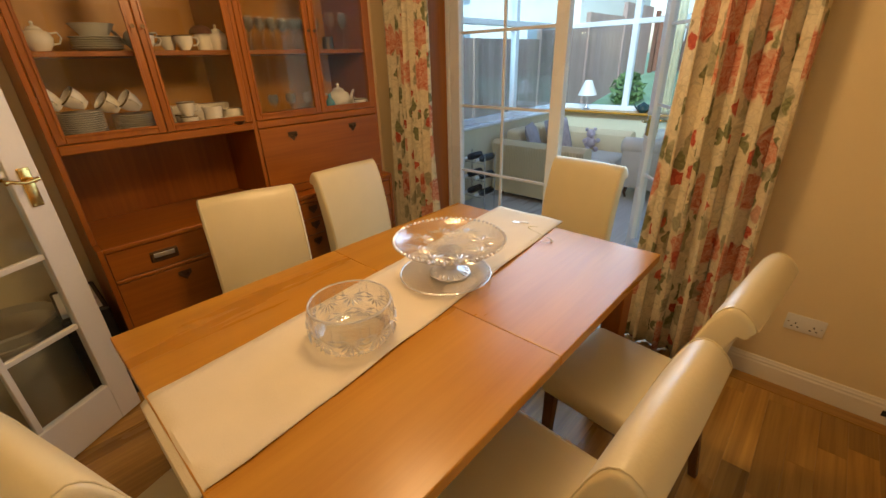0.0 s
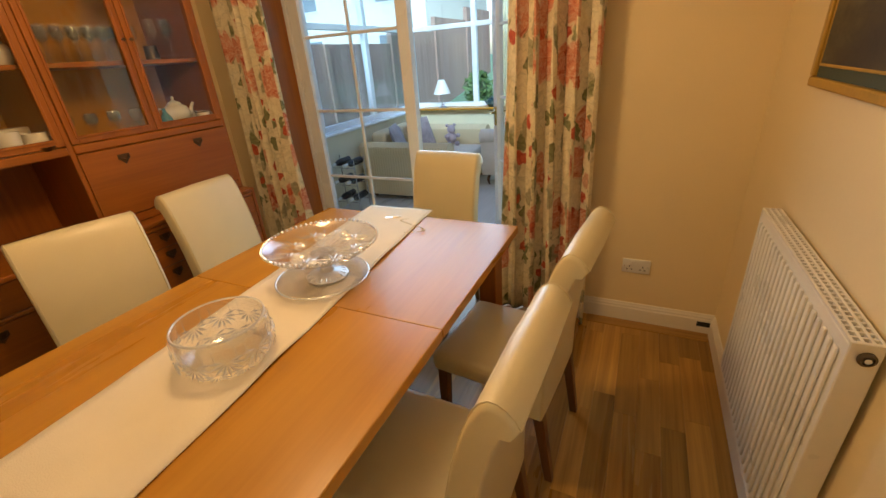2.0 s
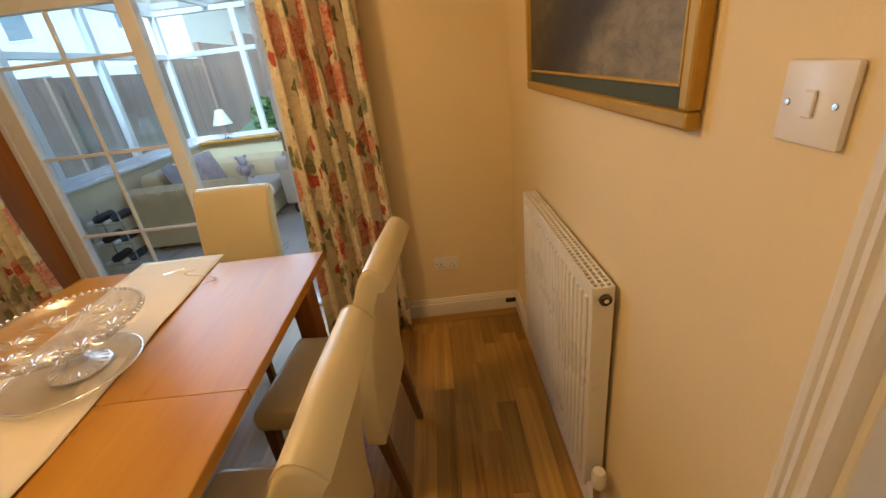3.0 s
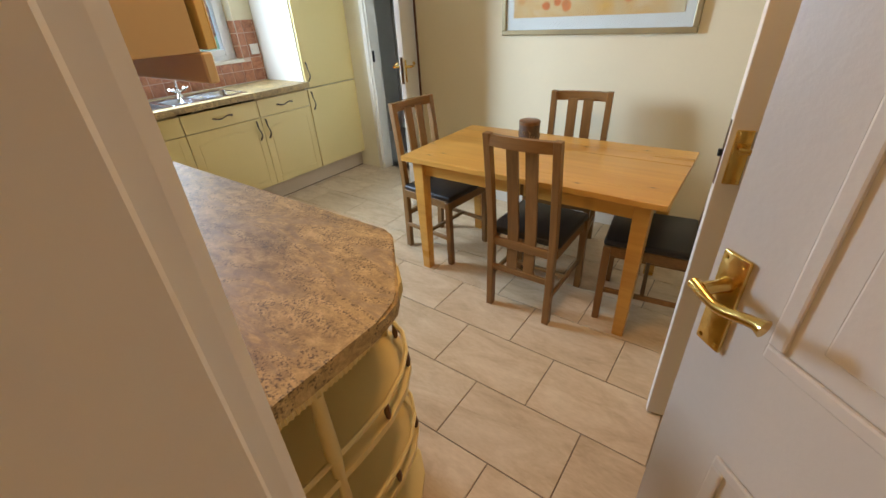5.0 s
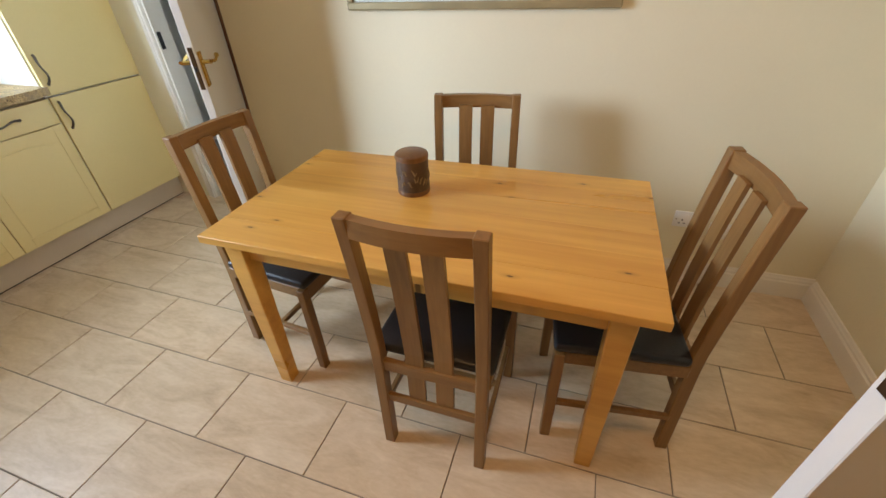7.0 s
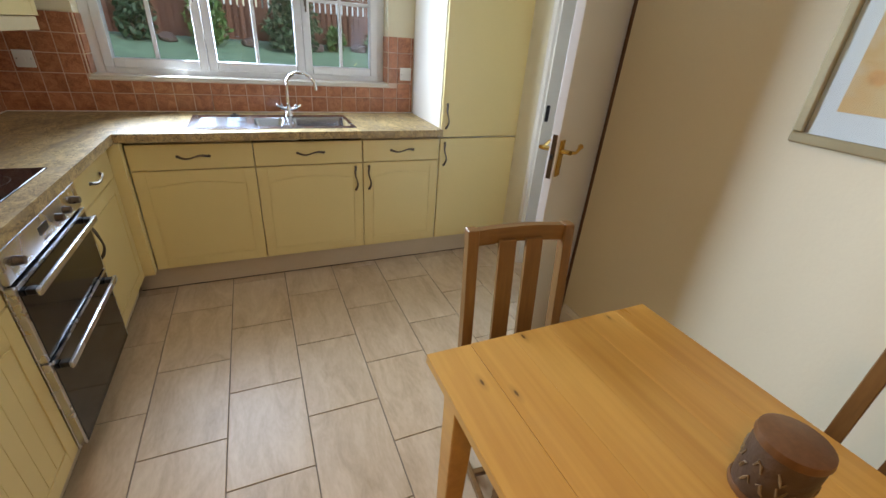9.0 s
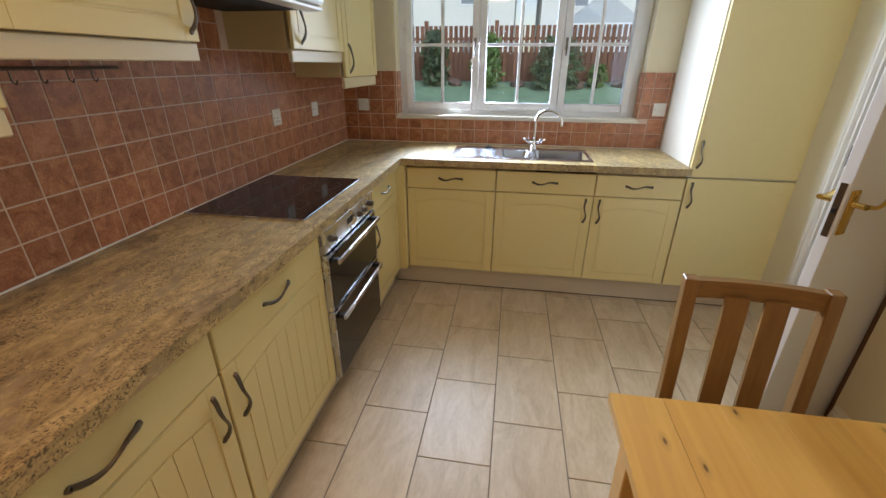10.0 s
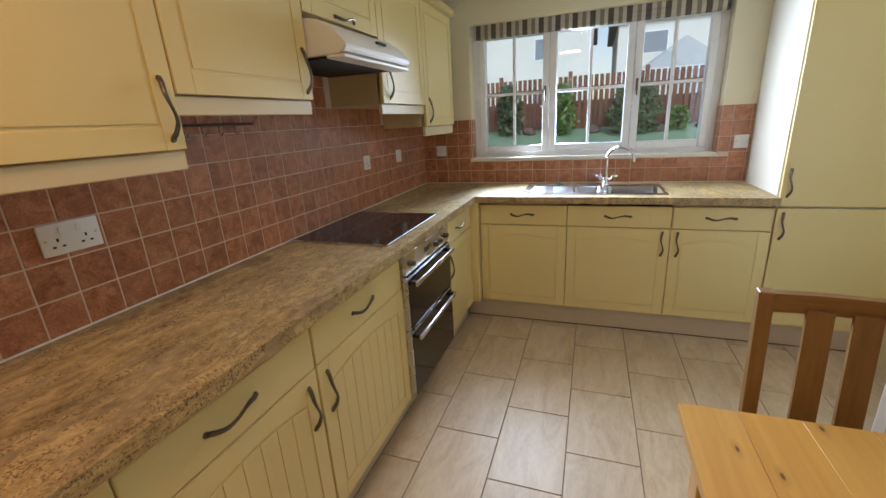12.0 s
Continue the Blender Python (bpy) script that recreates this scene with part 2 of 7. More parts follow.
def add_lathe(bm, profile, segs=24, m=None, wave=None):
    """A profile of (radius, height) turned about the z axis. A radius of 0 closes it."""
    m = m or Matrix()
    rings = []
    for r, z in profile:
        if r <= 1e-6:
            rings.append([bm.verts.new(m @ Vector((0, 0, z)))])
        else:
            ring = []
            for k in range(segs):
                a = 2 * math.pi * k / segs
                q = r * (1 + (wave(a, r, z) if wave else 0))
                ring.append(bm.verts.new(m @ Vector((q * math.cos(a), q * math.sin(a), z))))
            rings.append(ring)
    for a, b in zip(rings, rings[1:]):
        for k in range(segs):
            j = (k + 1) % segs
            if len(a) == 1 and len(b) > 1:
                bm.faces.new((a[0], b[j], b[k]))
            elif len(b) == 1 and len(a) > 1:
                bm.faces.new((a[k], a[j], b[0]))
            elif len(a) > 1:
                bm.faces.new((a[k], a[j], b[j], b[k]))
    return bm


def lathe(profile, segs=24, m=None, wave=None):
    return add_lathe(bmesh.new(), profile, segs, m, wave)


def setting(name, bm, material, label, category):
    return tagged(part(name, bm, material), label, category, kind="structure")


# ---- the large structure ----
H = 2.40
DW, DE, DN, DS = -2.35, 1.085, 1.867, -1.05
KW, KE, KE2, KN, KS = 1.238, 4.05, 4.17, 3.67, -0.97


def wall(name, boxes, material, label):
    bm = bmesh.new()
    for lo, hi in boxes:
        add_box(bm, lo, hi)
    return setting(name, bm, material, label, "wall")


# dining room
FX0, FX1, FH = -1.90, 0.12, 2.12
wall("wall_north", [((DW, DN, 0), (FX0, DN + 0.3, H)), ((FX1, DN, 0), (DE, DN + 0.3, H)), ((FX0, DN, FH), (FX1, DN + 0.3, H))], "wall_dining",
     "warm cream painted dining room wall around the french doors")
wall("wall_west", [((DW - 0.15, DS - 0.1, 0), (DW, DN + 0.3, H))], "wall_dining", "warm cream painted wall behind the wall unit")
GX0, GX1 = -1.40, -0.62
wall("wall_south", [((DW, DS - 0.1, 0), (GX0, DS, H)), ((GX1, DS - 0.1, 0), (DE, DS, H)), ((GX0, DS - 0.1, 2.03), (GX1, DS, H))], "wall_dining",
     "warm cream painted wall with the hall doorway")
DY0, DY1, DH = -0.865, -0.085, 2.0
MID = (DE + KW) / 2
wall("wall_east", [((DE, DY1, 0), (MID, DN + 0.3, H)), ((DE, DS - 0.1, 0), (MID, DY0, H)), ((DE, DY0, DH), (MID, DY1, H))], "wall_dining",
     "warm cream painted wall between dining room and kitchen")
# kitchen
wall("wall_kitchen_west", [((MID, 0.246, 0), (KW, KN + 0.3, H)), ((MID, DY1, 0), (MID + 0.012, 0.246, H)), ((MID, KS - 0.1, 0), (MID + 0.012, DY0, H)), ((MID, DY0, DH), (MID + 0.012, DY1, H))], "wall_kitchen",
     "cream painted kitchen wall behind the worktop")
WX0, WX1, WZ0, WZ1 = 1.665, 3.40, 1.135, 2.13
wall("wall_kitchen_north", [((KW, KN, 0), (WX0, KN + 0.3, H)), ((WX1, KN, 0), (KE2 + 0.12, KN + 0.3, H)), ((WX0, KN, 0), (WX1, KN + 0.3, WZ0)), ((WX0, KN, WZ1), (WX1, KN + 0.3, H))],
     "wall_kitchen", "cream painted kitchen wall around the window")
UY0, UY1 = 2.20, 2.83
wall("wall_kitchen_east", [((KE, KS - 0.1, 0), (KE + 0.24, 2.132, H)), ((KE2, 2.132, 0), (KE2 + 0.12, UY0, H)), ((KE2, UY1, 0), (KE2 + 0.12, KN, H)), ((KE2, UY0, 2.0), (KE2 + 0.12, UY1, H))],
     "wall_kitchen", "cream painted kitchen wall with the utility doorway")
HX0, HX1 = 1.86, 2.64
wall("wall_kitchen_south", [((MID, KS - 0.1, 0), (HX0, KS, H)), ((HX1, KS - 0.1, 0), (KE, KS, H)), ((HX0, KS - 0.1, 2.0), (HX1, KS, H))],
     "wall_kitchen", "cream painted kitchen wall with the hall doorway")
setting("ceiling", box((DW - 0.15, DS - 0.1, H), (MID, DN + 0.3, H + 0.12)), "ceiling", "white painted plaster ceiling", "ceiling")
setting("ceiling_kitchen", box((MID, KS - 0.1, H), (KE2 + 0.24, KN + 0.3, H + 0.12)), "ceiling", "white painted plaster ceiling", "ceiling")
floor_d = setting("floor", box((DW - 0.15, DS - 0.1, -0.12), (DE + 0.075, DN + 0.3, -0.014)), "slot", "warm brown wood laminate plank floor", "floor")
floor_k = setting("floor_kitchen", box((DE + 0.075, KS - 0.1, -0.12), (KE2 + 0.24, KN + 0.3, -0.004)), "grout_floor", "beige stone-look tiled kitchen floor", "floor")
# rooms beyond the doorways, closed
wall("wall_hall", [((DW - 0.15, -2.3, 0), (KE2, -2.2, H)), ((DW - 0.15, -2.3, -0.12), (KE2, KS - 0.1, -0.004)), ((DW - 0.15, -2.3, H), (KE2, KS - 0.1, H + 0.1)),
     ((DW - 0.25, -2.3, 0), (DW - 0.15, DS - 0.1, H)), ((KE2, -2.3, 0), (KE2 + 0.1, KS, H))], "wall_dining", "cream painted hall walls beyond the doorways")
wall("wall_utility", [((5.6, 1.2, 0), (5.7, 3.9, H)), ((KE2 + 0.12, 3.8, 0), (5.7, 3.9, H)), ((KE + 0.24, 1.2, 0), (5.7, 1.3, H)), ((KE + 0.12, 1.2, H), (5.7, 3.9, H + 0.1)), ((KE + 0.24, 1.2, -0.12), (5.7, 3.9, -0.004))],
     "ceiling", "pale utility room walls beyond the open door")


# ---- joinery shared by both rooms ----
def moulded(bm, p0, p1, out, width_dir, profile):
    """A moulding from p0 to p1; profile is (across, proud) points, closed along the wall."""
    p0, p1, out, w = Vector(p0), Vector(p1), Vector(out), Vector(width_dir)
    a = [bm.verts.new(p0 + w * x + out * d) for x, d in profile]
    b = [bm.verts.new(p1 + w * x + out * d) for x, d in profile]
    k = len(profile)
    for i in range(k):
        j = (i + 1) % k
        bm.faces.new((a[i], a[j], b[j], b[i]))
    bm.faces.new(a[::-1])
    bm.faces.new(b)
    bmesh.ops.recalc_face_normals(bm, faces=bm.faces)
    return bm


SKIRT = [(0, 0), (0, 0.018), (0.085, 0.018), (0.092, 0.013), (0.102, 0.013), (0.108, 0.009), (0.118, 0.006), (0.12, 0)]
ARCHI = [(0, 0), (0, 0.006), (0.006, 0.010), (0.014, 0.010), (0.018, 0.006), (0.026, 0.016), (0.034, 0.018), (0.038, 0.013), (0.046, 0.012), (0.050, 0.018), (0.058, 0.019), (0.062, 0.012), (0.066, 0.0)]


def skirting(name, p0, p1, out, label="white gloss painted moulded skirting board"):
    return setting(name, moulded(bmesh.new(), p0, p1, out, (0, 0, 1), SKIRT), "white_gloss", label, "skirting")


skirting("baseboard_1", (FX1 + 0.02, DN, 0), (DE - 0.002, DN, 0), (0, -1, 0))
skirting("baseboard_2", (DE, DN - 0.02, 0), (DE, DY1 + 0.07, 0), (-1, 0, 0))
skirting("baseboard_3", (DW, DS, 0), (DW, DN, 0), (1, 0, 0))
skirting("baseboard_4", (DW, DN, 0), (FX0, DN, 0), (0, -1, 0))
skirting("baseboard_5", (KE, KS, 0), (KE, 2.117, 0), (-1, 0, 0))
skirting("baseboard_6", (HX1 + 0.08, KS, 0), (KE - 0.02, KS, 0), (0, 1, 0))
setting("baseboard_vent", box((1.003, DN - 0.0195, 0.045), (1.078, DN - 0.0175, 0.075)), "slot", "small dark slot in the skirting board", "vent")


def lining(name, axis, a0, a1, lo, hi, top, label, sides=(1, 1)):
    """A door lining with moulded architraves. axis: the way that the wall runs; lo, hi: the wall's faces."""
    th = thing(name, pose(0, 0, 0), label, "door frame", kind="structure")
    def at(a, d, z):
        return (a, d, z) if axis == "x" else (d, a, z)
    def bx(a, b, c, d, z0, z1, n):
        l, h = at(a, c, z0), at(b, d, z1)
        part(n, box([min(p, q) for p, q in zip(l, h)], [max(p, q) for p, q in zip(l, h)], 0.002), "white_gloss", th)
    bx(a0 - 0.001, a0 + 0.025, lo, hi, 0, top, "jamb")
    bx(a1 - 0.025, a1 + 0.001, lo, hi, 0, top, "jamb")
    bx(a0 + 0.025, a1 - 0.025, lo, hi, top - 0.025, top + 0.001, "head")
    for face, out, use in ((lo, -1, sides[0]), (hi, 1, sides[1])):
        if not use:
            continue
        o = at(0, out, 0)
        for base, way in ((a0 + 0.015, -1), (a1 - 0.015, 1)):
            part("architrave", moulded(bmesh.new(), at(base, face, 0), at(base, face, top + 0.05), o, at(way, 0, 0), [(0.066 - x, d) for x, d in ARCHI][::-1]), "white_gloss", th)
        part("architrave", moulded(bmesh.new(), at(a0 + 0.0, face, top - 0.012), at(a1 - 0.0, face, top - 0.012), o, (0, 0, 1), [(0.066 - x, d) for x, d in ARCHI][::-1]), "white_gloss", th)
    return th


kf = lining("door_frame_1", "y", DY0, DY1, DE, MID + 0.012, DH, "white gloss painted door frame with moulded architrave")
part("strike_plate", box((MID - 0.021, DY1 - 0.0275, 1.085), (MID - 0.001, DY1 - 0.0235, 1.165), 0.004), "dark_bronze", kf, "dark metal strike plate")
hf = lining("door_frame_2", "x", HX0, HX1, KS - 0.1, KS, 2.0, "white gloss painted hall door frame")
uf = lining("door_frame_3", "y", UY0, UY1, KE2, KE2 + 0.12, 2.0, "white gloss painted utility door frame", (1, 0))
part("strike_plate", box((KE2 + 0.012, UY1 - 0.0275, 1.04), (KE2 + 0.04, UY1 - 0.0235, 1.14), 0.004), "black", uf, "dark metal strike plate")
gf = lining("door_frame_4", "x", GX0, GX1, DS - 0.1, DS, 2.03, "white gloss painted dining room door frame")


def lever(parent, x, z, side, way):
    """A brass lever handle on a plate: at x along the leaf, on the face y = side, the lever pointing along way."""
    s = math.copysign(1, side)
    bm = box((x - 0.021, min(side, side + s * 0.007), z - 0.105), (x + 0.021, max(side, side + s * 0.007), z + 0.045), 0.003, 2)
    pl = part("handle_plate", bm, "brass", parent, "worn brass backplate", True)
    bm = add_tube(bmesh.new(), [(x, side + s * 0.006, z), (x, side + s * 0.022, z), (x, side + s * 0.045, z)], [0.012, 0.009, 0.010], 12)
    pts, rr = [], []
    for i in range(13):
        f = i / 12
        pts.append((x + way * (-0.012 + 0.106 * f), side + s * (0.047 + 0.006 * math.sin(f * 3.1)), z + 0.003 - 0.011 * math.sin(f * 5.2) * f))
        rr.append(0.0085 - 0.002 * math.sin(f * 3.1) + (0.003 if f > 0.93 else 0))
    add_tube(bm, pts, rr, 10)
    part("lever", bm, "brass", pl, "polished brass scroll lever", True)
    for dx, dz in ((-0.014, 0.037), (0.014, 0.037), (-0.014, -0.097), (0.014, -0.097)):
        part("screw", lathe([(0.0035, 0), (0.0035, 0.001), (0, 0.0015)], 8, Matrix.Translation((x + dx, side + s * 0.007, z + dz)) @ Matrix.Rotation(radians(-90 * s), 4, "X")), "brass", pl)


def panel_door(name, hinge, angle, width, label, panels, height=1.97, handle_z=1.088):
    """A painted door, its leaf along local x from the hinge, with moulded panels on both faces."""
    th = thing(name, pose(hinge[0], hinge[1], 0.008, 0, 0, angle), label, "door", kind="structure")
    t = 0.018
    leaf = part("leaf", box((0, -t, 0), (width, t, height), 0.002), "door_white", th)
    if panels:
        for x0, x1 in ((0.11, width / 2 - 0.05), (width / 2 + 0.05, width - 0.11)):
            for z0, z1 in ((0.20, 0.86), (1.06, 1.82)):
                for s in (-1, 1):
                    bm = bmesh.new()
                    w = 0.022
                    for a, b in (((x0, z0), (x1, z0 + w)), ((x0, z1 - w), (x1, z1)), ((x0, z0 + w), (x0 + w, z1 - w)), ((x1 - w, z0 + w), (x1, z1 - w))):
                        add_box(bm, (a[0], min(s * t, s * (t + 0.006)), a[1]), (b[0], max(s * t, s * (t + 0.006)), b[1]), 0.004, 2)
                    add_box(bm, (x0 + 0.055, min(s * t, s * (t + 0.004)), z0 + 0.055), (x1 - 0.055, max(s * t, s * (t + 0.004)), z1 - 0.055), 0.003, 2)
                    part("panel_moulding", bm, "door_white", th)
    for s in (-1, 1):
        lever(th, width - 0.036, handle_z, s * t, -1)
    part("latch_plate", box((width - 0.0005, -0.010, 0.975), (width + 0.0015, 0.010, 1.155), 0.001), "dark_bronze", th, "dark metal latch plate")
    part("latch_bolt", box((width + 0.001, -0.006, 1.055), (width + 0.011, 0.006, 1.075), 0.002), "black", th)
    return th


panel_door("door_1", (1.235, -0.815), 47, 0.762, "white painted panelled kitchen door with brass handle, standing open", True, handle_z=1.118)
panel_door("door_2", (2.645, KS + 0.03), 101.5, 0.762, "white painted flush hall door with brass handle, standing open", False)
panel_door("door_3", (KE2 - 0.06, 2.215), 209.4, 0.61, "cream white utility door with brass handle, standing open", False)

# dark strip added for the shade in the gap between leaf and wall
setting("trim_door_seal", box((KE + 0.003, 2.1335, 0.012), (KE + 0.014, 2.158, 1.975)), "dark_wood", "dark brown strip put in as shade behind the utility door hinge", "seal")


def socket(name, m, gang, label, category="socket", rocker=False):
    """A white wall plate, its back on local y = 0, facing -y."""
    th = thing(name, m, label, category)
    w = 0.146 if gang == 2 else 0.084
    part("plate", box((-w / 2, -0.009, -0.043), (w / 2, 0, 0.043), 0.004, 2), "plastic_white", th, "", True)
    for sx in (-1, 1):
        part("screw", lathe([(0.004, 0), (0.003, 0.0012), (0, 0.0014)], 8, Matrix.Translation((sx * (w / 2 - 0.0125), -0.009, 0)) @ Matrix.Rotation(radians(90), 4, "X")), "steel", th)
    if rocker:
        part("rocker", box((-0.007, -0.0125, -0.014), (0.007, -0.009, 0.014), 0.0015), "plastic_white", th)
    else:
        for k in range(gang):
            cx = (k - (gang - 1) / 2) * 0.068
            for x0, z0, wx, hz in ((0, -0.002, 0.005, 0.009), (-0.011, -0.020, 0.008, 0.005), (0.011, -0.020, 0.008, 0.005)):
                part("pin_hole", box((cx + x0 - wx / 2, -0.0096, z0 - hz / 2), (cx + x0 + wx / 2, -0.0088, z0 + hz / 2)), "slot", th)
            part("rocker", box((cx * 0.62 - 0.006, -0.0115, 0.014), (cx * 0.62 + 0.006, -0.0088, 0.032), 0.001), "plastic_white", th)
    return th


socket("wall_socket", pose(0.655, DN, 0.365), 2, "white double plug socket low on the cream dining wall")
socket("light_switch", pose(DE, 0.045, 1.413, 0, 0, -90), 1, "white single light switch on the cream dining wall", "light switch", True)
socket("wall_socket", pose(KE, -0.522, 0.318, 0, 0, -90), 2, "white double plug socket low on the cream kitchen wall")

# ---- dining room things ----
M["chair_cover"] = paint("chair_cover", (0.70, 0.60, 0.36), 0.34, 0.025, 9.0, 140, 0.10)
M["runner"] = paint("runner", (0.76, 0.66, 0.48), 0.85, 0.05, 5.0, 260, 0.35)


def dining_chair():
    th = thing("dining_chair", pose(0, 0, 0), "cream leather-look upholstered dining chair with tapered wooden legs", "chair", "cream chairs round the dining table")
    w = 0.222
    part("seat", box((-w, -0.20, 0.385), (w, 0.235, 0.475), 0.03, 3), "chair_cover", th, "", True)
    # side view of the back: it sweeps rearwards into a scrolled top with a crisp rear edge
    prof = [(-0.152, 0.32), (-0.152, 0.46), (-0.160, 0.58), (-0.174, 0.69), (-0.193, 0.79), (-0.214, 0.87), (-0.232, 0.925), (-0.247, 0.962), (-0.260, 0.981), (-0.275, 0.991), (-0.291, 0.991),
            (-0.308, 0.982), (-0.324, 0.966), (-0.334, 0.948), (-0.329, 0.938), (-0.306, 0.922), (-0.287, 0.88), (-0.265, 0.79), (-0.246, 0.69), (-0.232, 0.58), (-0.222, 0.46), (-0.220, 0.32)]
    bm = bmesh.new()
    rings = []
    for x, k in ((-w, 0.014), (-w + 0.003, 0.007), (-w + 0.008, 0.002), (-w + 0.016, 0.0), (0, -0.004), (w - 0.016, 0.0), (w - 0.008, 0.002), (w - 0.003, 0.007), (w, 0.014)):
        cy = [(-0.186 - 0.105 * ((z - 0.32) / 0.67) ** 2.2) for _, z in prof]
        rings.append([bm.verts.new((x, y + (c - y) * k * 14, z - (k * 1.0 if z > 0.93 else 0))) for (y, z), c in zip(prof, cy)])
    for a, b in zip(rings, rings[1:]):
        for i in range(len(prof)):
            j = (i + 1) % len(prof)
            bm.faces.new((a[i], a[j], b[j], b[i]))
    bm.faces.new(rings[0][::-1])
    bm.faces.new(rings[-1])
    bmesh.ops.recalc_face_normals(bm, faces=bm.faces)
    back = part("backrest", bm, "chair_cover", th, "", True)
    for sx in (-1, 1):
        pts = [(sx * (w - 0.0105), y, z) for y, z in prof[1:14]]
        part("piping", tube(pts, 0.0021, 6), "chair_cover", back)
    part("piping", tube([(-w + 0.010, -0.3335, 0.947), (0, -0.3355, 0.947), (w - 0.010, -0.3335, 0.947)], 0.0024, 6), "chair_cover", back)
    for sx in (-1, 1):
        for y0, y1, zt, top, bot in ((0.19, 0.20, 0.39, 0.021, 0.015), (-0.19, -0.25, 0.39, 0.021, 0.015)):
            b2 = bmesh.new()
            xs = sx * (w - 0.03)
            a = [b2.verts.new((xs + i * bot, y1 + j * bot, 0)) for i, j in ((-1, -1), (1, -1), (1, 1), (-1, 1))]
            c = [b2.verts.new((xs + i * top, y0 + j * top, zt)) for i, j in ((-1, -1), (1, -1), (1, 1), (-1, 1))]
            b2.faces.new(a[::-1])
            b2.faces.new(c)
            for i in range(4):
                b2.faces.new((a[i], a[(i + 1) % 4], c[(i + 1) % 4], c[i]))
            bmesh.ops.bevel(b2, geom=list(b2.edges), offset=0.003, segments=1, affect="EDGES")
            part("leg", b2, "leg_wood", th, "tapered stained wooden leg")
    return th


dc = dining_chair()
dc.matrix_world = pose(0.192, 0.862, 0, 0, 0, 84.6)
for m in (pose(0.142, 0.248, 0, 0, 0, 87.7), pose(-1.233, 0.256, 0, 0, 0, -103.7), pose(-1.29, 0.95, 0, 0, 0, -87.4), pose(-0.51, 1.575, 0, 0, 0, 174), pose(-0.475, -0.335, 0, 0, 0, 17)):
    copy_thing(dc, m)


def dining_table():
    th = thing("dining_table", pose(-0.47, 0.48, 0), "honey oak extending dining table with a central seam", "table")
    x0, x1, y0, y1 = -0.573, 0.575, -0.868, 0.868
    for a, b in ((y0, -0.0145), (-0.0130, y1)):
        part("tabletop", box((x0, a, 0.722), (x1, b, 0.760), 0.004, 2), "oak_table", th)
    for sx in (-1, 1):
        part("apron", box((sx * 0.44 - 0.011, -0.70, 0.63), (sx * 0.44 + 0.011, 0.70, 0.722), 0.002), "oak_table", th)
        part("apron", box((-0.42, sx * 0.74 - 0.011, 0.63), (0.42, sx * 0.74 + 0.011, 0.722), 0.002), "oak_table", th)
        for sy in (-1, 1):
            part("leg", box((sx * 0.465 - 0.042, sy * 0.765 - 0.055, 0), (sx * 0.465 + 0.042, sy * 0.765 + 0.055, 0.722), 0.005, 2), "oak_unit", th)


dining_table()


def table_runner():
    th = thing("table_runner", pose(-0.48, 0.48, 0.761), "cream woven cotton runner lying on the dining table", "table runner")
    bm, rows = bmesh.new(), []
    n, k = 60, 12
    for i in range(n + 1):
        s = i / n * 2.012
        row = []
        for j in range(k + 1):
            u = (j / k - 0.5) * 0.40
            if s < 0.17:
                y, z = -0.878 - 0.004 * math.sin(s * 9), -0.185 + s
            elif s < 0.195:
                q = (s - 0.17) / 0.025 * math.pi / 2
                y, z = -0.863 - 0.0155 * math.cos(q), -0.0155 + 0.0165 * math.sin(q)
            else:
                y, z = -0.863 + (s - 0.195), 0.001
            lift = 0.0
            if s > 0.2:
                e = abs(j / k - 0.5) * 2
                lift = 0.0012 + 0.004 * max(0, noise.noise((u * 5, s * 4, 3))) + (0.013 * max(0, noise.noise((s * 5.5, 1.7, 0.3))) if j == k else 0)
            x = u + 0.035 - 0.162 * min(1.0, max(0.0, (s - 0.3) / 1.78)) + 0.004 * noise.noise((s * 6, u * 3, 9))
            if s > 1.55:
                lift += 0.006 * (s - 1.55) / 0.5 * max(0, noise.noise((u * 14 + s * 3, s * 5, 8)))
            row.append(bm.verts.new((x, y, z + lift)))
        rows.append(row)
    for a, b in zip(rows, rows[1:]):
        for j in range(k):
            bm.faces.new((a[j], a[j + 1], b[j + 1], b[j]))
    hems = [[row[j].co + (row[5 + j // 2].co - row[j].co).normalized() * 0.007 + Vector((0, 0, 0.0012)) for row in rows[6:]] for j in (0, k)]
    o = part("cloth", bm, "runner", th, "", True)
    for line in hems:
        part("hem", tube(line, 0.0011, 5), "runner", th, "stitched hem", True)
    sol = o.modifiers.new("thick", "SOLIDIFY")
    sol.thickness, sol.offset = 0.0018, 1.0


table_runner()


def crystal_star(bm, centre, normal, r, petals=7):
    """A cut star: thin ridges fanned on the glass."""
    nv = Vector(normal).normalized()
    u = nv.cross(Vector((0, 0, 1))) if abs(nv.z) < 0.9 else Vector((1, 0, 0))
    u.normalize()
    w = nv.cross(u)
    c = Vector(centre)
    for k in range(petals):
        a = math.pi * (k / (petals - 1)) * 1.15 - 0.25
        d = u * math.cos(a) + w * math.sin(a)
        s = nv.cross(d)
        p = [c + d * r * 0.12, c + d * r * 0.6 + s * r * 0.09, c + d * r, c + d * r * 0.6 - s * r * 0.09]
        top = bm.verts.new(c + d * r * 0.55 + nv * 0.004)
        q = [bm.verts.new(v + nv * 0.0004) for v in p]
        for i in range(4):
            bm.faces.new((q[i], q[(i + 1) % 4], top))


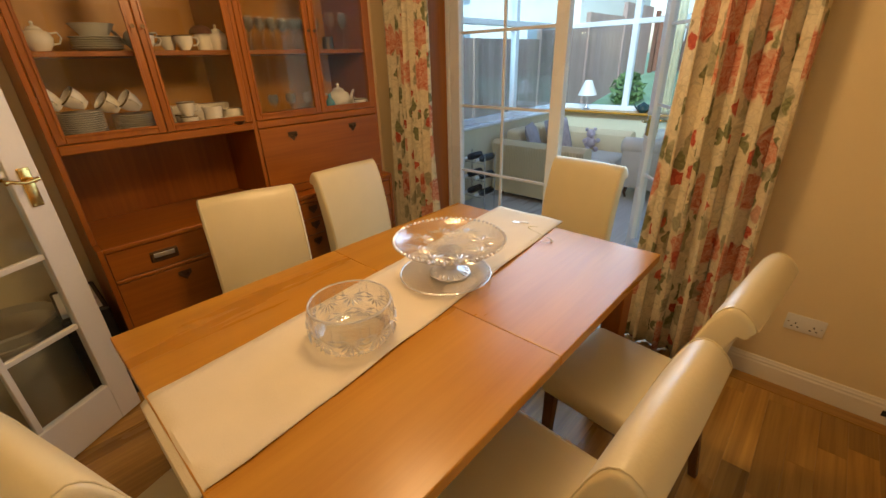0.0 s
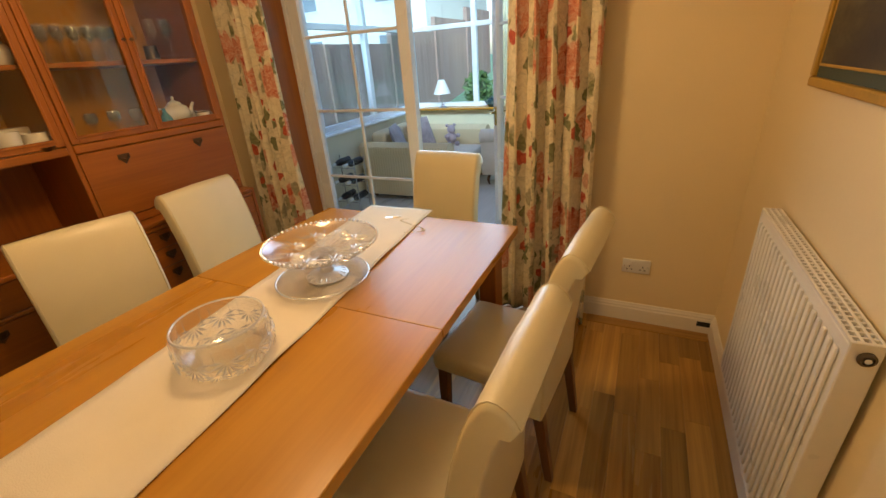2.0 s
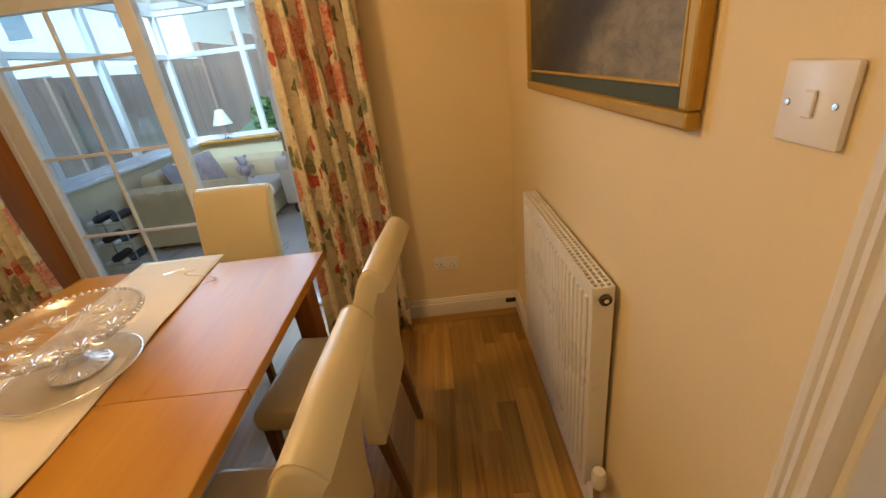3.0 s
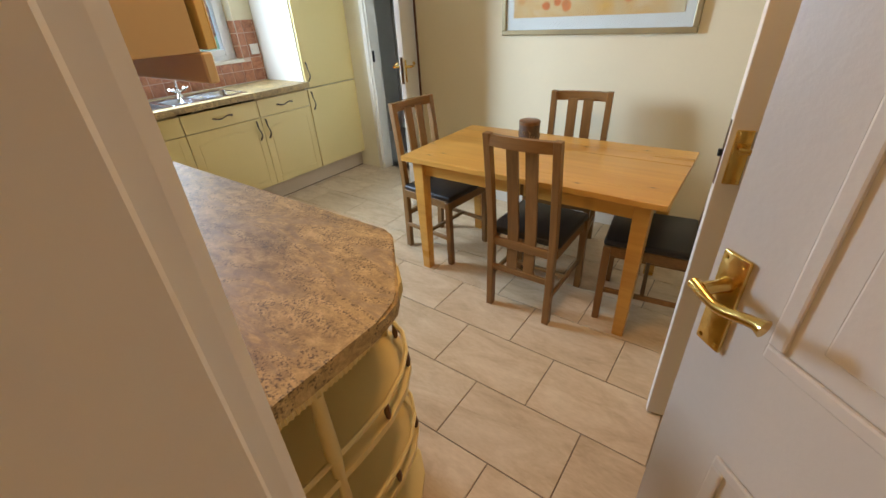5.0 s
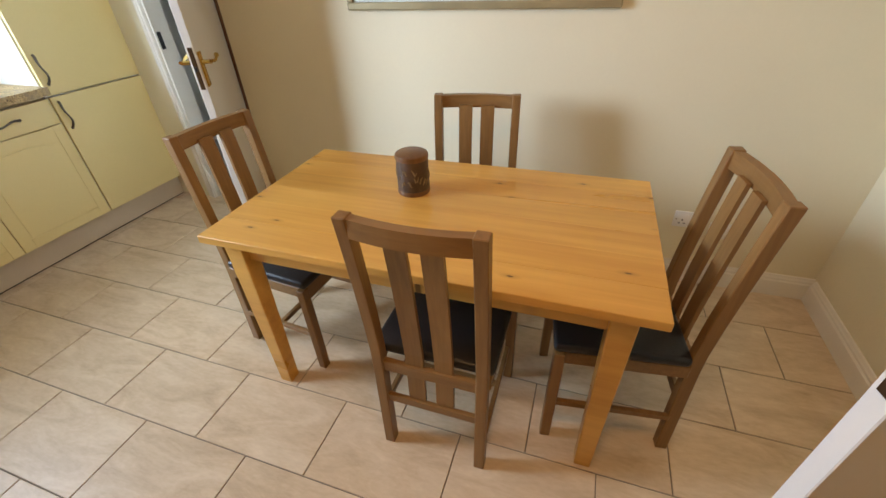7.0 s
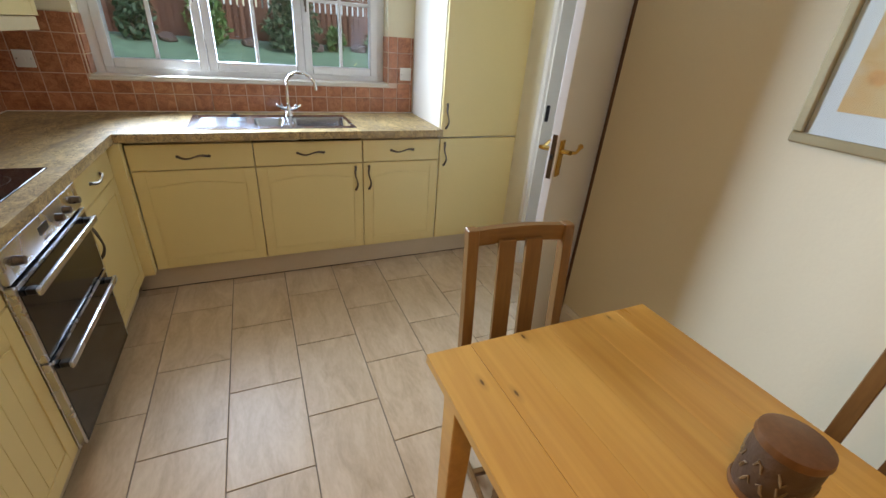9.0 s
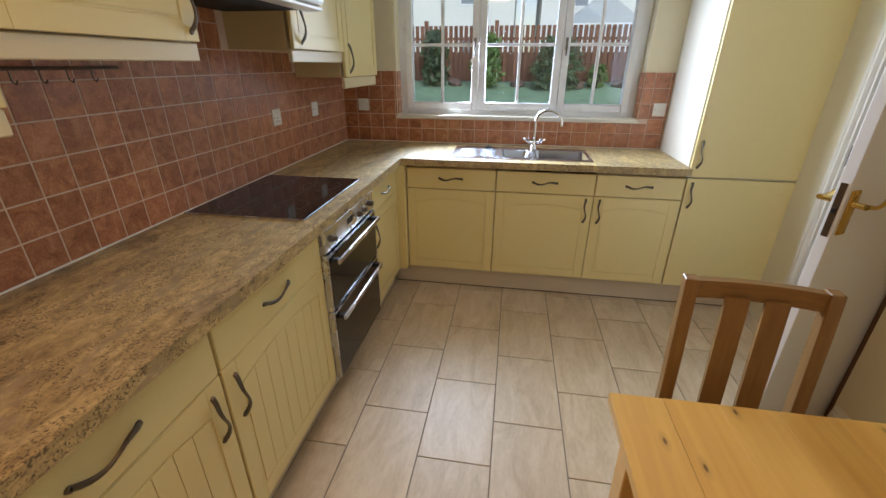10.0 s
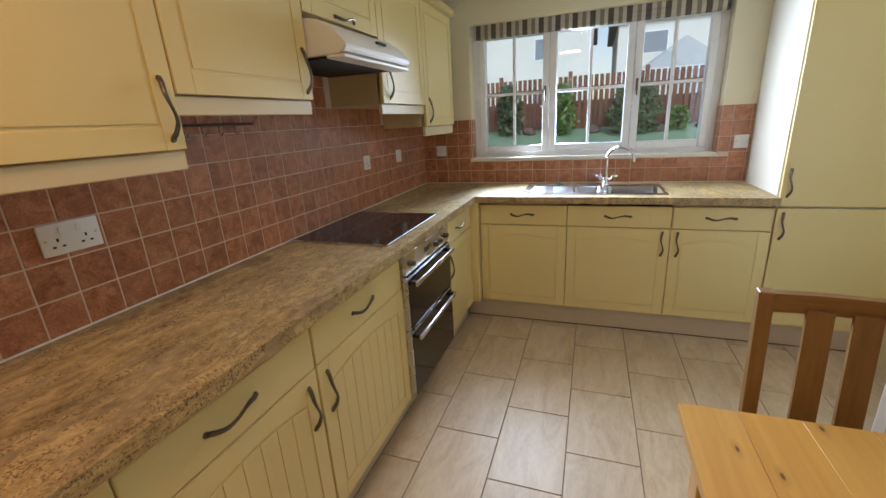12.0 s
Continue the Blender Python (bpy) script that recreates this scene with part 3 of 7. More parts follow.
def glass_bowl():
    th = thing("glass_bowl", pose(-0.435, 0.135, 0.7655), "cut crystal fruit bowl with star pattern on the runner", "bowl")
    prof = [(0, 0.004), (0.080, 0.002), (0.102, 0.012), (0.122, 0.036), (0.131, 0.066), (0.130, 0.100), (0.126, 0.126), (0.123, 0.130), (0.118, 0.126),
            (0.121, 0.100), (0.121, 0.066), (0.112, 0.040), (0.096, 0.020), (0.08, 0.013), (0, 0.013)]
    part("bowl", lathe(prof, 48, None, lambda a, r, z: 0.012 * math.cos(12 * a) if (r > 0.1 and z < 0.05) else 0), "crystal", th, "", True)
    bm = bmesh.new()
    for k in range(10):
        a = 2 * math.pi * k / 10
        crystal_star(bm, (0.1305 * math.cos(a), 0.1305 * math.sin(a), 0.066), (math.cos(a), math.sin(a), 0.05), 0.046, 9)
        a += math.pi / 10
        crystal_star(bm, (0.112 * math.cos(a), 0.112 * math.sin(a), 0.018), (math.cos(a), math.sin(a), -0.4), 0.040, 9)
        for b in (-0.10, 0.10):
            c, s = math.cos(a + b), math.sin(a + b)
            add_tube(bm, [(0.1312 * c, 0.1312 * s, 0.064), (0.1312 * c, 0.1312 * s, 0.112)], [0.0012, 0.0006], 4)
    part("cut_pattern", bm, "crystal_cut", th, "cut star facets")["kind"] = "stuff"
    part("rim", lathe([(0.1265, 0.1255), (0.1245, 0.1305), (0.1215, 0.1305), (0.1195, 0.1265)], 48), "crystal_cut", th, "thick polished glass rim", True)


def cake_stand():
    th = thing("glass_plate", pose(-0.475, 0.61, 0.7655), "round clear glass plate under the cake stand", "plate")
    part("plate", lathe([(0, 0), (0.13, 0), (0.178, 0.012), (0.180, 0.016), (0.176, 0.017), (0.128, 0.006), (0, 0.006)], 48), "crystal", th, "", True)
    part("rim", lathe([(0.1805, 0.0150), (0.1815, 0.0175), (0.1775, 0.0195), (0.1745, 0.0175)], 56), "crystal_cut", th, "bright rolled glass rim", True)
    th = thing("cake_stand", pose(-0.468, 0.628, 0.772) @ Matrix.Diagonal((1.13, 1.13, 1.17, 1)), "pressed crystal cake stand with beaded rim on a foot", "cake stand")
    part("foot", lathe([(0, 0), (0.07, 0), (0.072, 0.006), (0.05, 0.014), (0.026, 0.022), (0.018, 0.035), (0.024, 0.05), (0.018, 0.064), (0.022, 0.078), (0.045, 0.088), (0, 0.088)], 32, None, lambda a, r, z: 0.02 * math.cos(10 * a) if r > 0.03 else 0), "crystal_cut", th, "", True)
    part("dish", lathe([(0, 0.088), (0.09, 0.09), (0.15, 0.100), (0.176, 0.114), (0.190, 0.128), (0.186, 0.131), (0.172, 0.120), (0.148, 0.107), (0.09, 0.097), (0, 0.095)], 56), "crystal", th, "", True)
    bm = bmesh.new()
    for k in range(64):
        a = 2 * math.pi * k / 64
        bmesh.ops.create_icosphere(bm, subdivisions=1, radius=0.0058, matrix=Matrix.Translation((0.189 * math.cos(a), 0.189 * math.sin(a), 0.131)))
    part("beaded_rim", bm, "crystal_cut", th, "beaded glass edge", True)["kind"] = "stuff"
    bm = bmesh.new()
    for k in range(8):
        a = 2 * math.pi * k / 8 + 0.2
        crystal_star(bm, (0.115 * math.cos(a), 0.115 * math.sin(a), 0.1008), (-0.1 * math.cos(a), -0.1 * math.sin(a), 1), 0.056, 9)
    for k in range(20):
        a = 2 * math.pi * k / 20
        c, s = math.cos(a), math.sin(a)
        add_tube(bm, [(0.022 * c, 0.022 * s, 0.018), (0.066 * c, 0.066 * s, 0.0095)], [0.0012, 0.003], 4)
        add_tube(bm, [(0.03 * c, 0.03 * s, 0.0885), (0.165 * c, 0.165 * s, 0.1065)], [0.0008, 0.0016], 4)
    part("cut_pattern", bm, "crystal_cut", th, "cut star facets")["kind"] = "stuff"


glass_bowl()
cake_stand()
th = thing("bead_string", pose(-0.36, 1.20, 0.7615), "string of small pearl beads lying on the table", "beads")
bm = bmesh.new()
for k in range(34):
    f = k / 33
    bmesh.ops.create_icosphere(bm, subdivisions=1, radius=0.0036, matrix=Matrix.Translation((-0.03 + 0.11 * math.sin(f * 5.6) * (0.6 + 0.4 * f), -0.09 + 0.17 * f, 0.0065)))
part("beads", bm, "chair_cover", th)
th = thing("table_knife", pose(-0.56, 1.28, 0.7655, 0, 0, 20), "small white handled cake knife on the runner", "knife")
part("knife_blade", box((-0.04, -0.008, 0), (0.0, 0.008, 0.003), 0.001), "steel", th)
part("knife_handle", box((0.0, -0.006, 0), (0.045, 0.006, 0.008), 0.002), "plastic_white", th)


# radiator
def radiator():
    y0, y1, z0, z1 = 0.460, 1.262, 0.235, 0.957
    th = thing("radiator", pose(DE, (y0 + y1) / 2, 0), "white double panel radiator on the cream wall", "radiator")
    h = (y1 - y0) / 2
    for xa, xb in ((-0.066, -0.055), (-0.026, -0.016)):
        bm = box((xa, -h, z0), (xb, h, z1 - 0.012), 0.003)
        part("panel", bm, "radiator", th)
    n = 22
    for k in range(n):
        y = -h + 0.035 + (2 * h - 0.07) * k / (n - 1)
        part("ridge", add_box(bmesh.new(), (-0.0750, y - 0.0095, z0 + 0.03), (-0.0655, y + 0.0095, z1 - 0.04), 0.005, 2), "radiator", th, "", True)
    for s in (-1, 1):
        part("side_cover", box((-0.068, s * h - 0.004, z0 + 0.02), (-0.012, s * h + 0.004, z1), 0.002), "radiator", th)
    bm = bmesh.new()
    for x in (-0.065, -0.048, -0.031, -0.015):
        add_box(bm, (x - 0.003, -h, z1 - 0.008), (x + 0.003, h, z1 - 0.001))
    for k in range(41):
        y = -h + 2 * h * k / 40
        add_box(bm, (-0.065, y - 0.003, z1 - 0.0085), (-0.013, y + 0.003, z1 - 0.0015))
    part("top_grille", bm, "radiator", th, "slotted white top grille")
    # solid black block: the shade between the panels put into its colour
    part("fins", box((-0.0545, -h + 0.01, z0 + 0.02), (-0.0265, h - 0.01, z1 - 0.016)), "slot", th, "black block put in as the shade between the panels")
    cap = Matrix.Translation((-0.036, -h - 0.003, z1 - 0.035)) @ Matrix.Rotation(radians(90), 4, "X")
    part("bleed_cap", lathe([(0, 0), (0.016, 0), (0.016, 0.006), (0.011, 0.008), (0.010, 0.004), (0, 0.004)], 20, cap), "pewter", th, "round metal bleed plug", True)
    part("bleed_pin", lathe([(0, 0.003), (0.007, 0.003), (0.006, 0.010), (0, 0.010)], 14, cap), "chrome", th, "", True)
    vx, vy = -0.040, -h - 0.045
    part("valve_pipe", tube([(vx, vy, 0), (vx, vy, 0.26)], 0.0075, 10), "chrome", th)
    part("valve_body", tube([(vx, vy, 0.245), (vx, vy, 0.295)], 0.014, 12), "chrome", th)
    part("valve_elbow", tube([(vx, vy, 0.272), (vx, -h, 0.272)], 0.010, 10), "chrome", th)
    part("valve_head", lathe([(0, 0), (0.018, 0), (0.021, 0.01), (0.021, 0.05), (0.017, 0.062), (0, 0.064)], 16, Matrix.Translation((vx, vy, 0.295))), "plastic_white", th, "white thermostatic valve head", True)
    for s in (-1, 1):
        part("bracket", box((-0.017, s * (h - 0.15) - 0.015, 0.30), (0, s * (h - 0.15) + 0.015, 0.85)), "radiator", th)


radiator()


# pictures
def picture_art_dark():
    m, n, l, b = node_mat("river_painting")
    v = coords(n, l, (1, 2.2, 2.2))
    f1 = noise_tex(n, l, v, 2.3, 6, 0.6, 0.8)
    f2 = noise_tex(n, l, v, 9, 5, 0.7, 0.4)
    sep = n.new("ShaderNodeSeparateXYZ")
    l.new(coords(n, l), sep.inputs[0])
    base = ramp(n, l, f1, (0.30, (0.016, 0.013, 0.009)), (0.48, (0.048, 0.038, 0.016)), (0.62, (0.105, 0.085, 0.038)), (0.75, (0.045, 0.032, 0.028)))
    col = mixc(n, l, 0.3, base, ramp(n, l, f2, (0.35, (0.025, 0.020, 0.010)), (0.7, (0.15, 0.12, 0.055))))
    # a pale bank in the lower corner, a dark shore that climbs behind it
    def wmath(op, a, k):
        q = n.new("ShaderNodeMath")
        q.operation = op
        l.new(a, q.inputs[0])
        if hasattr(k, "links"):
            l.new(k, q.inputs[1])
        else:
            q.inputs[1].default_value = k
        return q.outputs[0]
    slope = wmath("ADD", wmath("MULTIPLY", sep.outputs[0], -0.42), sep.outputs[2])
    edge = wmath("ADD", slope, wmath("MULTIPLY", f1, 0.22))
    bank = ramp(n, l, edge, (0.16, (1, 1, 1)), (0.24, (0, 0, 0)))
    right = ramp(n, l, wmath("ADD", sep.outputs[0], wmath("MULTIPLY", f2, 0.2)), (0.10, (0, 0, 0)), (0.22, (1, 1, 1)))
    shore = ramp(n, l, edge, (0.20, (0, 0, 0)), (0.27, (0.85, 0.85, 0.85)), (0.31, (0.85, 0.85, 0.85)), (0.40, (0, 0, 0)))
    col = mixc(n, l, shore, col, (0.020, 0.014, 0.010))
    col = mixc(n, l, mixc(n, l, 1.0, bank, right, "MULTIPLY"), col, ramp(n, l, f2, (0.35, (0.14, 0.115, 0.065)), (0.65, (0.28, 0.235, 0.14))))
    l.new(col, b.inputs["Base Color"])
    b.inputs["Roughness"].default_value = 0.55
    bump(n, l, f2, 0.4, 0.003, b)
    return m


M["river_painting"] = picture_art_dark()
M["gilt"] = paint("gilt", (0.50, 0.29, 0.045), 0.4, 0.14, 9, 70, 0.15, metal=0.35)
M["green_mount"] = paint("green_mount", (0.06, 0.075, 0.045), 0.75, 0.1, 8, 90, 0.2)


def framed(name, m, w, h, label, art, mount, frame_mat, fw, depth, mb, ms, mt, glazed):
    """A framed picture: hangs on local y = 0, facing -y, its bottom edge at z = 0."""
    th = thing(name, m, label, "picture")
    for i, (p, q) in enumerate((((-w / 2, 0), (w / 2, fw)), ((-w / 2, h - fw), (w / 2, h)), ((-w / 2, fw), (-w / 2 + fw, h - fw)), ((w / 2 - fw, fw), (w / 2, h - fw)))):
        part("frame", box((p[0], -depth, p[1]), (q[0], 0, q[1]), 0.006, 2), frame_mat, th)
    bm = box((-w / 2 + fw, -depth * 0.55, fw), (w / 2 - fw, -0.002, h - fw))
    part("mount", bm, mount, th)
    x0, x1, z0, z1 = -w / 2 + fw + ms, w / 2 - fw - ms, fw + mb, h - fw - mt
    part("canvas", box((x0, -depth * 0.55 - 0.003, z0), (x1, -depth * 0.55 + 0.001, z1)), art, th)
    if frame_mat == "gilt":
        for a, b in (((x0 - 0.008, z0 - 0.008), (x1 + 0.008, z0)), ((x0 - 0.008, z0), (x0, z1)), ((x1, z0), (x1 + 0.008, z1))):
            part("slip", box((a[0], -depth * 0.55 - 0.005, a[1]), (b[0], -depth * 0.55, b[1]), 0.002), "gilt", th)
    if glazed:
        g = part("glazing", box((-w / 2 + fw, -depth * 0.55 - 0.008, fw), (w / 2 - fw, -depth * 0.55 - 0.006, h - fw)), "pane", th)
        g.visible_shadow = False
    return th


framed("river_picture", pose(DE, 0.781, 1.356, 0, 0, -90), 1.093, 0.74, "dark landscape painting in a gilt frame with green mount", "river_painting", "green_mount", "gilt", 0.029, 0.026, 0.040, 0.018, 0.050, False)


# ---- wall unit ----
def wall_unit():
    th = thing("wall_unit", pose(-2.34, 0.58, 0), "tall honey teak wall unit with glazed cupboards and drawers", "cabinet")
    ys = (-0.852, 0.0, 0.852)
    xu, xb = 0.49, 0.59

    def p(name, lo, hi, mat="oak_unit", bev=0.002, parent=None, label=""):
        return part(name, box(lo, hi, bev), mat, parent or th, label)

    def shield(parent, x, y, z):
        bm = box((x, y - 0.030, z - 0.007), (x + 0.003, y + 0.030, z + 0.018), 0.001)
        add_prism(bm, [(-0.026, 0), (0, -0.028), (0.026, 0)], 0, 0.003, Matrix.Translation((x, y, z - 0.006)) @ Matrix(((0, 0, 1, 0), (1, 0, 0, 0), (0, 1, 0, 0), (0, 0, 0, 1))))
        add_tube(bm, [(x + 0.004, y - 0.02, z + 0.008), (x + 0.014, y - 0.018, z - 0.002), (x + 0.016, y, z - 0.012), (x + 0.014, y + 0.018, z - 0.002), (x + 0.004, y + 0.02, z + 0.008)], 0.003, 6)
        part("drop_handle", bm, "dark_bronze", parent, "dark bronze shield drop handle")

    p("plinth", (0.02, ys[0] + 0.02, 0), (xb - 0.05, ys[2] - 0.02, 0.07))
    for y in ys:
        e = 0.011
        p("side_panel", (0, y - e, 0.07), (xb if y else xb - 0.02, y + e, 0.815))
        p("side_panel", (0, y - e, 0.815), (xu, y + e, 2.08))
    p("back_panel", (0, ys[0] + 0.011, 0.07), (0.008, ys[2] - 0.011, 1.236))
    p("back_panel", (0, ys[0] + 0.011, 1.236), (0.008, ys[2] - 0.011, 2.08), "oak_inside")
    p("cornice", (0, ys[0] - 0.02, 2.08), (xu + 0.03, ys[2] + 0.02, 2.12), "oak_unit_h", 0.006)
    for b in (0, 1):
        y0, y1 = ys[b] + 0.011, ys[b + 1] - 0.011
        p("base_top", (0.008, y0, 0.795), (xb + 0.004, y1, 0.818), "oak_unit_h", 0.004)
        p("base_floor", (0.008, y0, 0.07), (xb - 0.03, y1, 0.09), "oak_unit_h")
        p("cupboard_floor", (0.008, y0, 1.236), (xu - 0.03, y1, 1.258), "oak_unit_h")
        p("cupboard_rail", (xu - 0.03, y0, 1.222), (xu + 0.006, y1, 1.262), "oak_unit_h", 0.005)
        p("shelf", (0.008, y0, 1.60), (xu - 0.05, y1, 1.622), "oak_unit_h")
        p("cupboard_top", (0.008, y0, 2.06), (xu - 0.004, y1, 2.079), "oak_unit_h")
        mid = (y0 + y1) / 2
        for k, (a, c) in enumerate(((y0 + 0.002, mid - 0.002), (mid + 0.002, y1 - 0.002))):
            z0, z1, f = 1.266, 2.056, 0.034
            bm = bmesh.new()
            for lo, hi in (((a, z0), (a + f, z1)), ((c - f, z0), (c, z1)), ((a + f, z0), (c - f, z0 + f)), ((a + f, z1 - f), (c - f, z1))):
                add_box(bm, (xu - 0.014, lo[0], lo[1]), (xu + 0.006, hi[0], hi[1]), 0.003)
            for lo, hi in (((a + f - 0.010, z0 + f - 0.010), (a + f + 0.003, z1 - f)), ((c - f - 0.003, z0 + f - 0.010), (c - f + 0.010, z1 - f)), ((a + f, z0 + f - 0.010), (c - f, z0 + f + 0.003))):
                add_box(bm, (xu + 0.004, lo[0], lo[1]), (xu + 0.011, hi[0], hi[1]), 0.002)
            d = part("glazed_door", bm, "oak_unit", th)
            g = part("glass", box((xu - 0.006, a + f - 0.006, z0 + f - 0.006), (xu - 0.003, c - f + 0.006, z1 - f + 0.006)), "unit_pane", d)
            g.visible_shadow = False
            yy = c - 0.017 if k == 0 else a + 0.017
            part("knob", tube([(xu + 0.006, yy, 1.715), (xu + 0.014, yy, 1.715), (xu + 0.024, yy, 1.715)], [0.004, 0.006, 0.009], 10), "dark_bronze", d, "dark metal knob")
    # open niche on one side, drop flap on the other
    y0, y1 = ys[0] + 0.011, ys[1] - 0.011
    p("niche_back", (0.06, y0, 0.818), (0.075, y1, 1.236))
    y0, y1 = ys[1] + 0.013, ys[2] - 0.002
    fl = p("drop_flap", (xu - 0.018, y0, 0.872), (xu + 0.004, y1, 1.218), "oak_unit_h", 0.003)
    for yy in (0.21, 0.64):
        shield(fl, xu + 0.004, yy, 1.165)
    p("flap_rail", (0.02, y0, 0.822), (xu - 0.002, y1, 0.868), "oak_unit_h")
    # drawers and cupboard doors below
    for b in (0, 1):
        y0, y1 = ys[b] + 0.013, ys[b + 1] - 0.013
        if b == 0:
            d = p("drawer", (xb - 0.03, y0, 0.655), (xb - 0.004, y1, 0.792), "oak_unit_h", 0.003)
            bm = box((xb - 0.005, -0.68, 0.690), (xb + 0.004, -0.56, 0.745), 0.004, 2)
            part("recessed_pull", bm, "dark_bronze", d, "dark bronze recessed campaign pull")
            part("pull_bar", box((xb + 0.003, -0.665, 0.712), (xb + 0.007, -0.575, 0.734), 0.002), "steel", d)
            p("rail", (xb - 0.03, y0, 0.634), (xb, y1, 0.652), "oak_unit_h", 0.004)
            c = p("cupboard_door", (xb - 0.03, y0, 0.095), (xb - 0.006, y1, 0.630), "oak_unit_h", 0.003)
            shield(c, xb - 0.006, -0.56, 0.585)
        else:
            p("rail", (xb - 0.03, y0, 0.770), (xb, y1, 0.792), "oak_unit_h", 0.004)
            for za, zb in ((0.665, 0.765), (0.555, 0.660), (0.095, 0.550)):
                d = p("drawer", (xb - 0.03, y0, za), (xb - 0.006, y1, zb), "oak_unit_h", 0.003)
                for yy in (0.21, 0.64):
                    shield(d, xb - 0.006, yy, zb - 0.04)
    return th


wall_unit()
M["china"] = paint("china", (0.80, 0.76, 0.66), 0.15, 0.04, 9, 60, 0.0)
M["china_grey"] = paint("china_grey", (0.56, 0.54, 0.46), 0.2, 0.10, 14, 60, 0.02)
M["china_dark"] = paint("china_dark", (0.10, 0.03, 0.025), 0.6, 0.15, 14, 60, 0.1)
M["blue_glass"] = paint("blue_glass", (0.08, 0.30, 0.36), 0.1, 0.1, 9, 60, 0.0)
# clear glass; its small white share is there to brighten it
M["drink_glass"] = pane_mat("drink_glass", (0.985, 0.985, 0.985), 0.05, 0.4, white_share=0.035)


M["cup_rim"] = paint("cup_rim", (0.10, 0.065, 0.02), 0.3, 0.1, 9, 60, 0.0, metal=0.5)


def cup(m, label="white gold-rimmed china tea cup in the wall unit", mat="china"):
    th = thing("tea_cup", m, label, "cup", "china in the wall unit")
    part("bowl", lathe([(0, 0), (0.021, 0), (0.022, 0.006), (0.036, 0.03), (0.041, 0.066), (0.039, 0.066), (0.033, 0.03), (0.018, 0.008), (0, 0.008)], 20), mat, th, "", True)
    part("rim", lathe([(0.0392, 0.0655), (0.0388, 0.0672), (0.0408, 0.0672), (0.0414, 0.0655), (0.0412, 0.061)], 20), "cup_rim", th, "dark gilt rim", True)
    part("handle", tube([(0.038, 0, 0.056), (0.058, 0, 0.054), (0.064, 0, 0.038), (0.052, 0, 0.022), (0.034, 0, 0.02)], 0.0035, 6), mat, th, "", True)
    return th


def pot(m, label, s=1.0, mat="china"):
    th = thing("teapot", m @ Matrix.Scale(s, 4), label, "teapot", "china in the wall unit")
    part("body", lathe([(0, 0), (0.04, 0), (0.042, 0.008), (0.062, 0.035), (0.07, 0.065), (0.058, 0.095), (0.036, 0.108), (0, 0.108)], 24), mat, th, "", True)
    part("lid", lathe([(0.037, 0.108), (0.03, 0.12), (0.012, 0.127), (0.006, 0.133), (0.010, 0.142), (0.006, 0.15), (0, 0.152)], 18), mat, th, "", True)
    part("spout", tube([(0, 0.06, 0.045), (0, 0.085, 0.06), (0, 0.098, 0.09), (0, 0.112, 0.108)], [0.016, 0.012, 0.009, 0.007], 8), mat, th, "", True)
    part("handle", tube([(0, -0.055, 0.09), (0, -0.092, 0.096), (0, -0.104, 0.07), (0, -0.088, 0.04), (0, -0.06, 0.035)], 0.005, 6), mat, th, "", True)
    return th


def plates(m, n, r, label, mat="china_grey"):
    th = thing("plate_stack", m, label, "plates", "china in the wall unit")
    for k in range(n):
        z = k * 0.009
        part("plate", lathe([(0, z), (r * 0.6, z), (r, z + 0.012), (r, z + 0.0145), (r * 0.6, z + 0.004), (0, z + 0.004)], 24), mat, th, "", True)
    return th


def wine_glass(m, h=0.16):
    th = thing("wine_glass", m, "clear stemmed drinking glass in the wall unit", "glass", "glasses in the wall unit")
    part("glass", lathe([(0, 0), (0.03, 0), (0.03, 0.002), (0.005, 0.006), (0.004, h * 0.45), (0.012, h * 0.5), (0.029, h * 0.66), (0.031, h * 0.85), (0.026, h), (0.025, h), (0.029, h * 0.85), (0.027, h * 0.67), (0, h * 0.53)], 14), "drink_glass", th, "", True)
    return th


SX, S1, S2 = -2.06, 1.2585, 1.6225
pot(pose(SX + 0.05, -0.17, S2, 0, 0, 180), "white china teapot on the wall unit shelf", 0.76)
plates(pose(SX + 0.03, 0.03, S2), 6, 0.098, "stack of pale grey patterned plates on the shelf")
th = thing("serving_bowl", pose(SX + 0.03, 0.03, S2 + 0.0605), "pale grey serving bowl on the stacked plates", "bowl")
part("bowl", lathe([(0, 0), (0.05, 0), (0.085, 0.05), (0.083, 0.05), (0.048, 0.006), (0, 0.006)], 24), "china_grey", th, "", True)
pot(pose(SX + 0.0, 0.20, S2, 0, 0, 170), "pale grey china teapot on the wall unit shelf", 0.85, "china_grey")
cup(pose(SX + 0.14, 0.19, S2, 0, 0, 80))
cup(pose(SX + 0.05, 0.31, S2 + 0.0, 0, 0, 90))
cup(pose(SX + 0.12, 0.36, S2 + 0.0, 0, 0, 70))
th = thing("milk_jug", pose(SX + 0.07, 0.47, S2), "white jug with a dark red cloth over it", "jug")
part("jug", lathe([(0, 0), (0.034, 0), (0.036, 0.05), (0.042, 0.09), (0.04, 0.09), (0.033, 0.05), (0.03, 0.006), (0, 0.006)], 20), "china", th, "", True)
part("cloth_cover", lathe([(0.054, 0.075), (0.05, 0.092), (0.03, 0.112), (0, 0.118)], 16, None, lambda a, r, z: 0.12 * math.cos(3 * a)), "china_dark", th, "dark red cloth", True)
pot(pose(SX + 0.07, 0.58 - 0.04, S2, 0, 0, 0), "white china sugar pot on the wall unit shelf", 0.8)
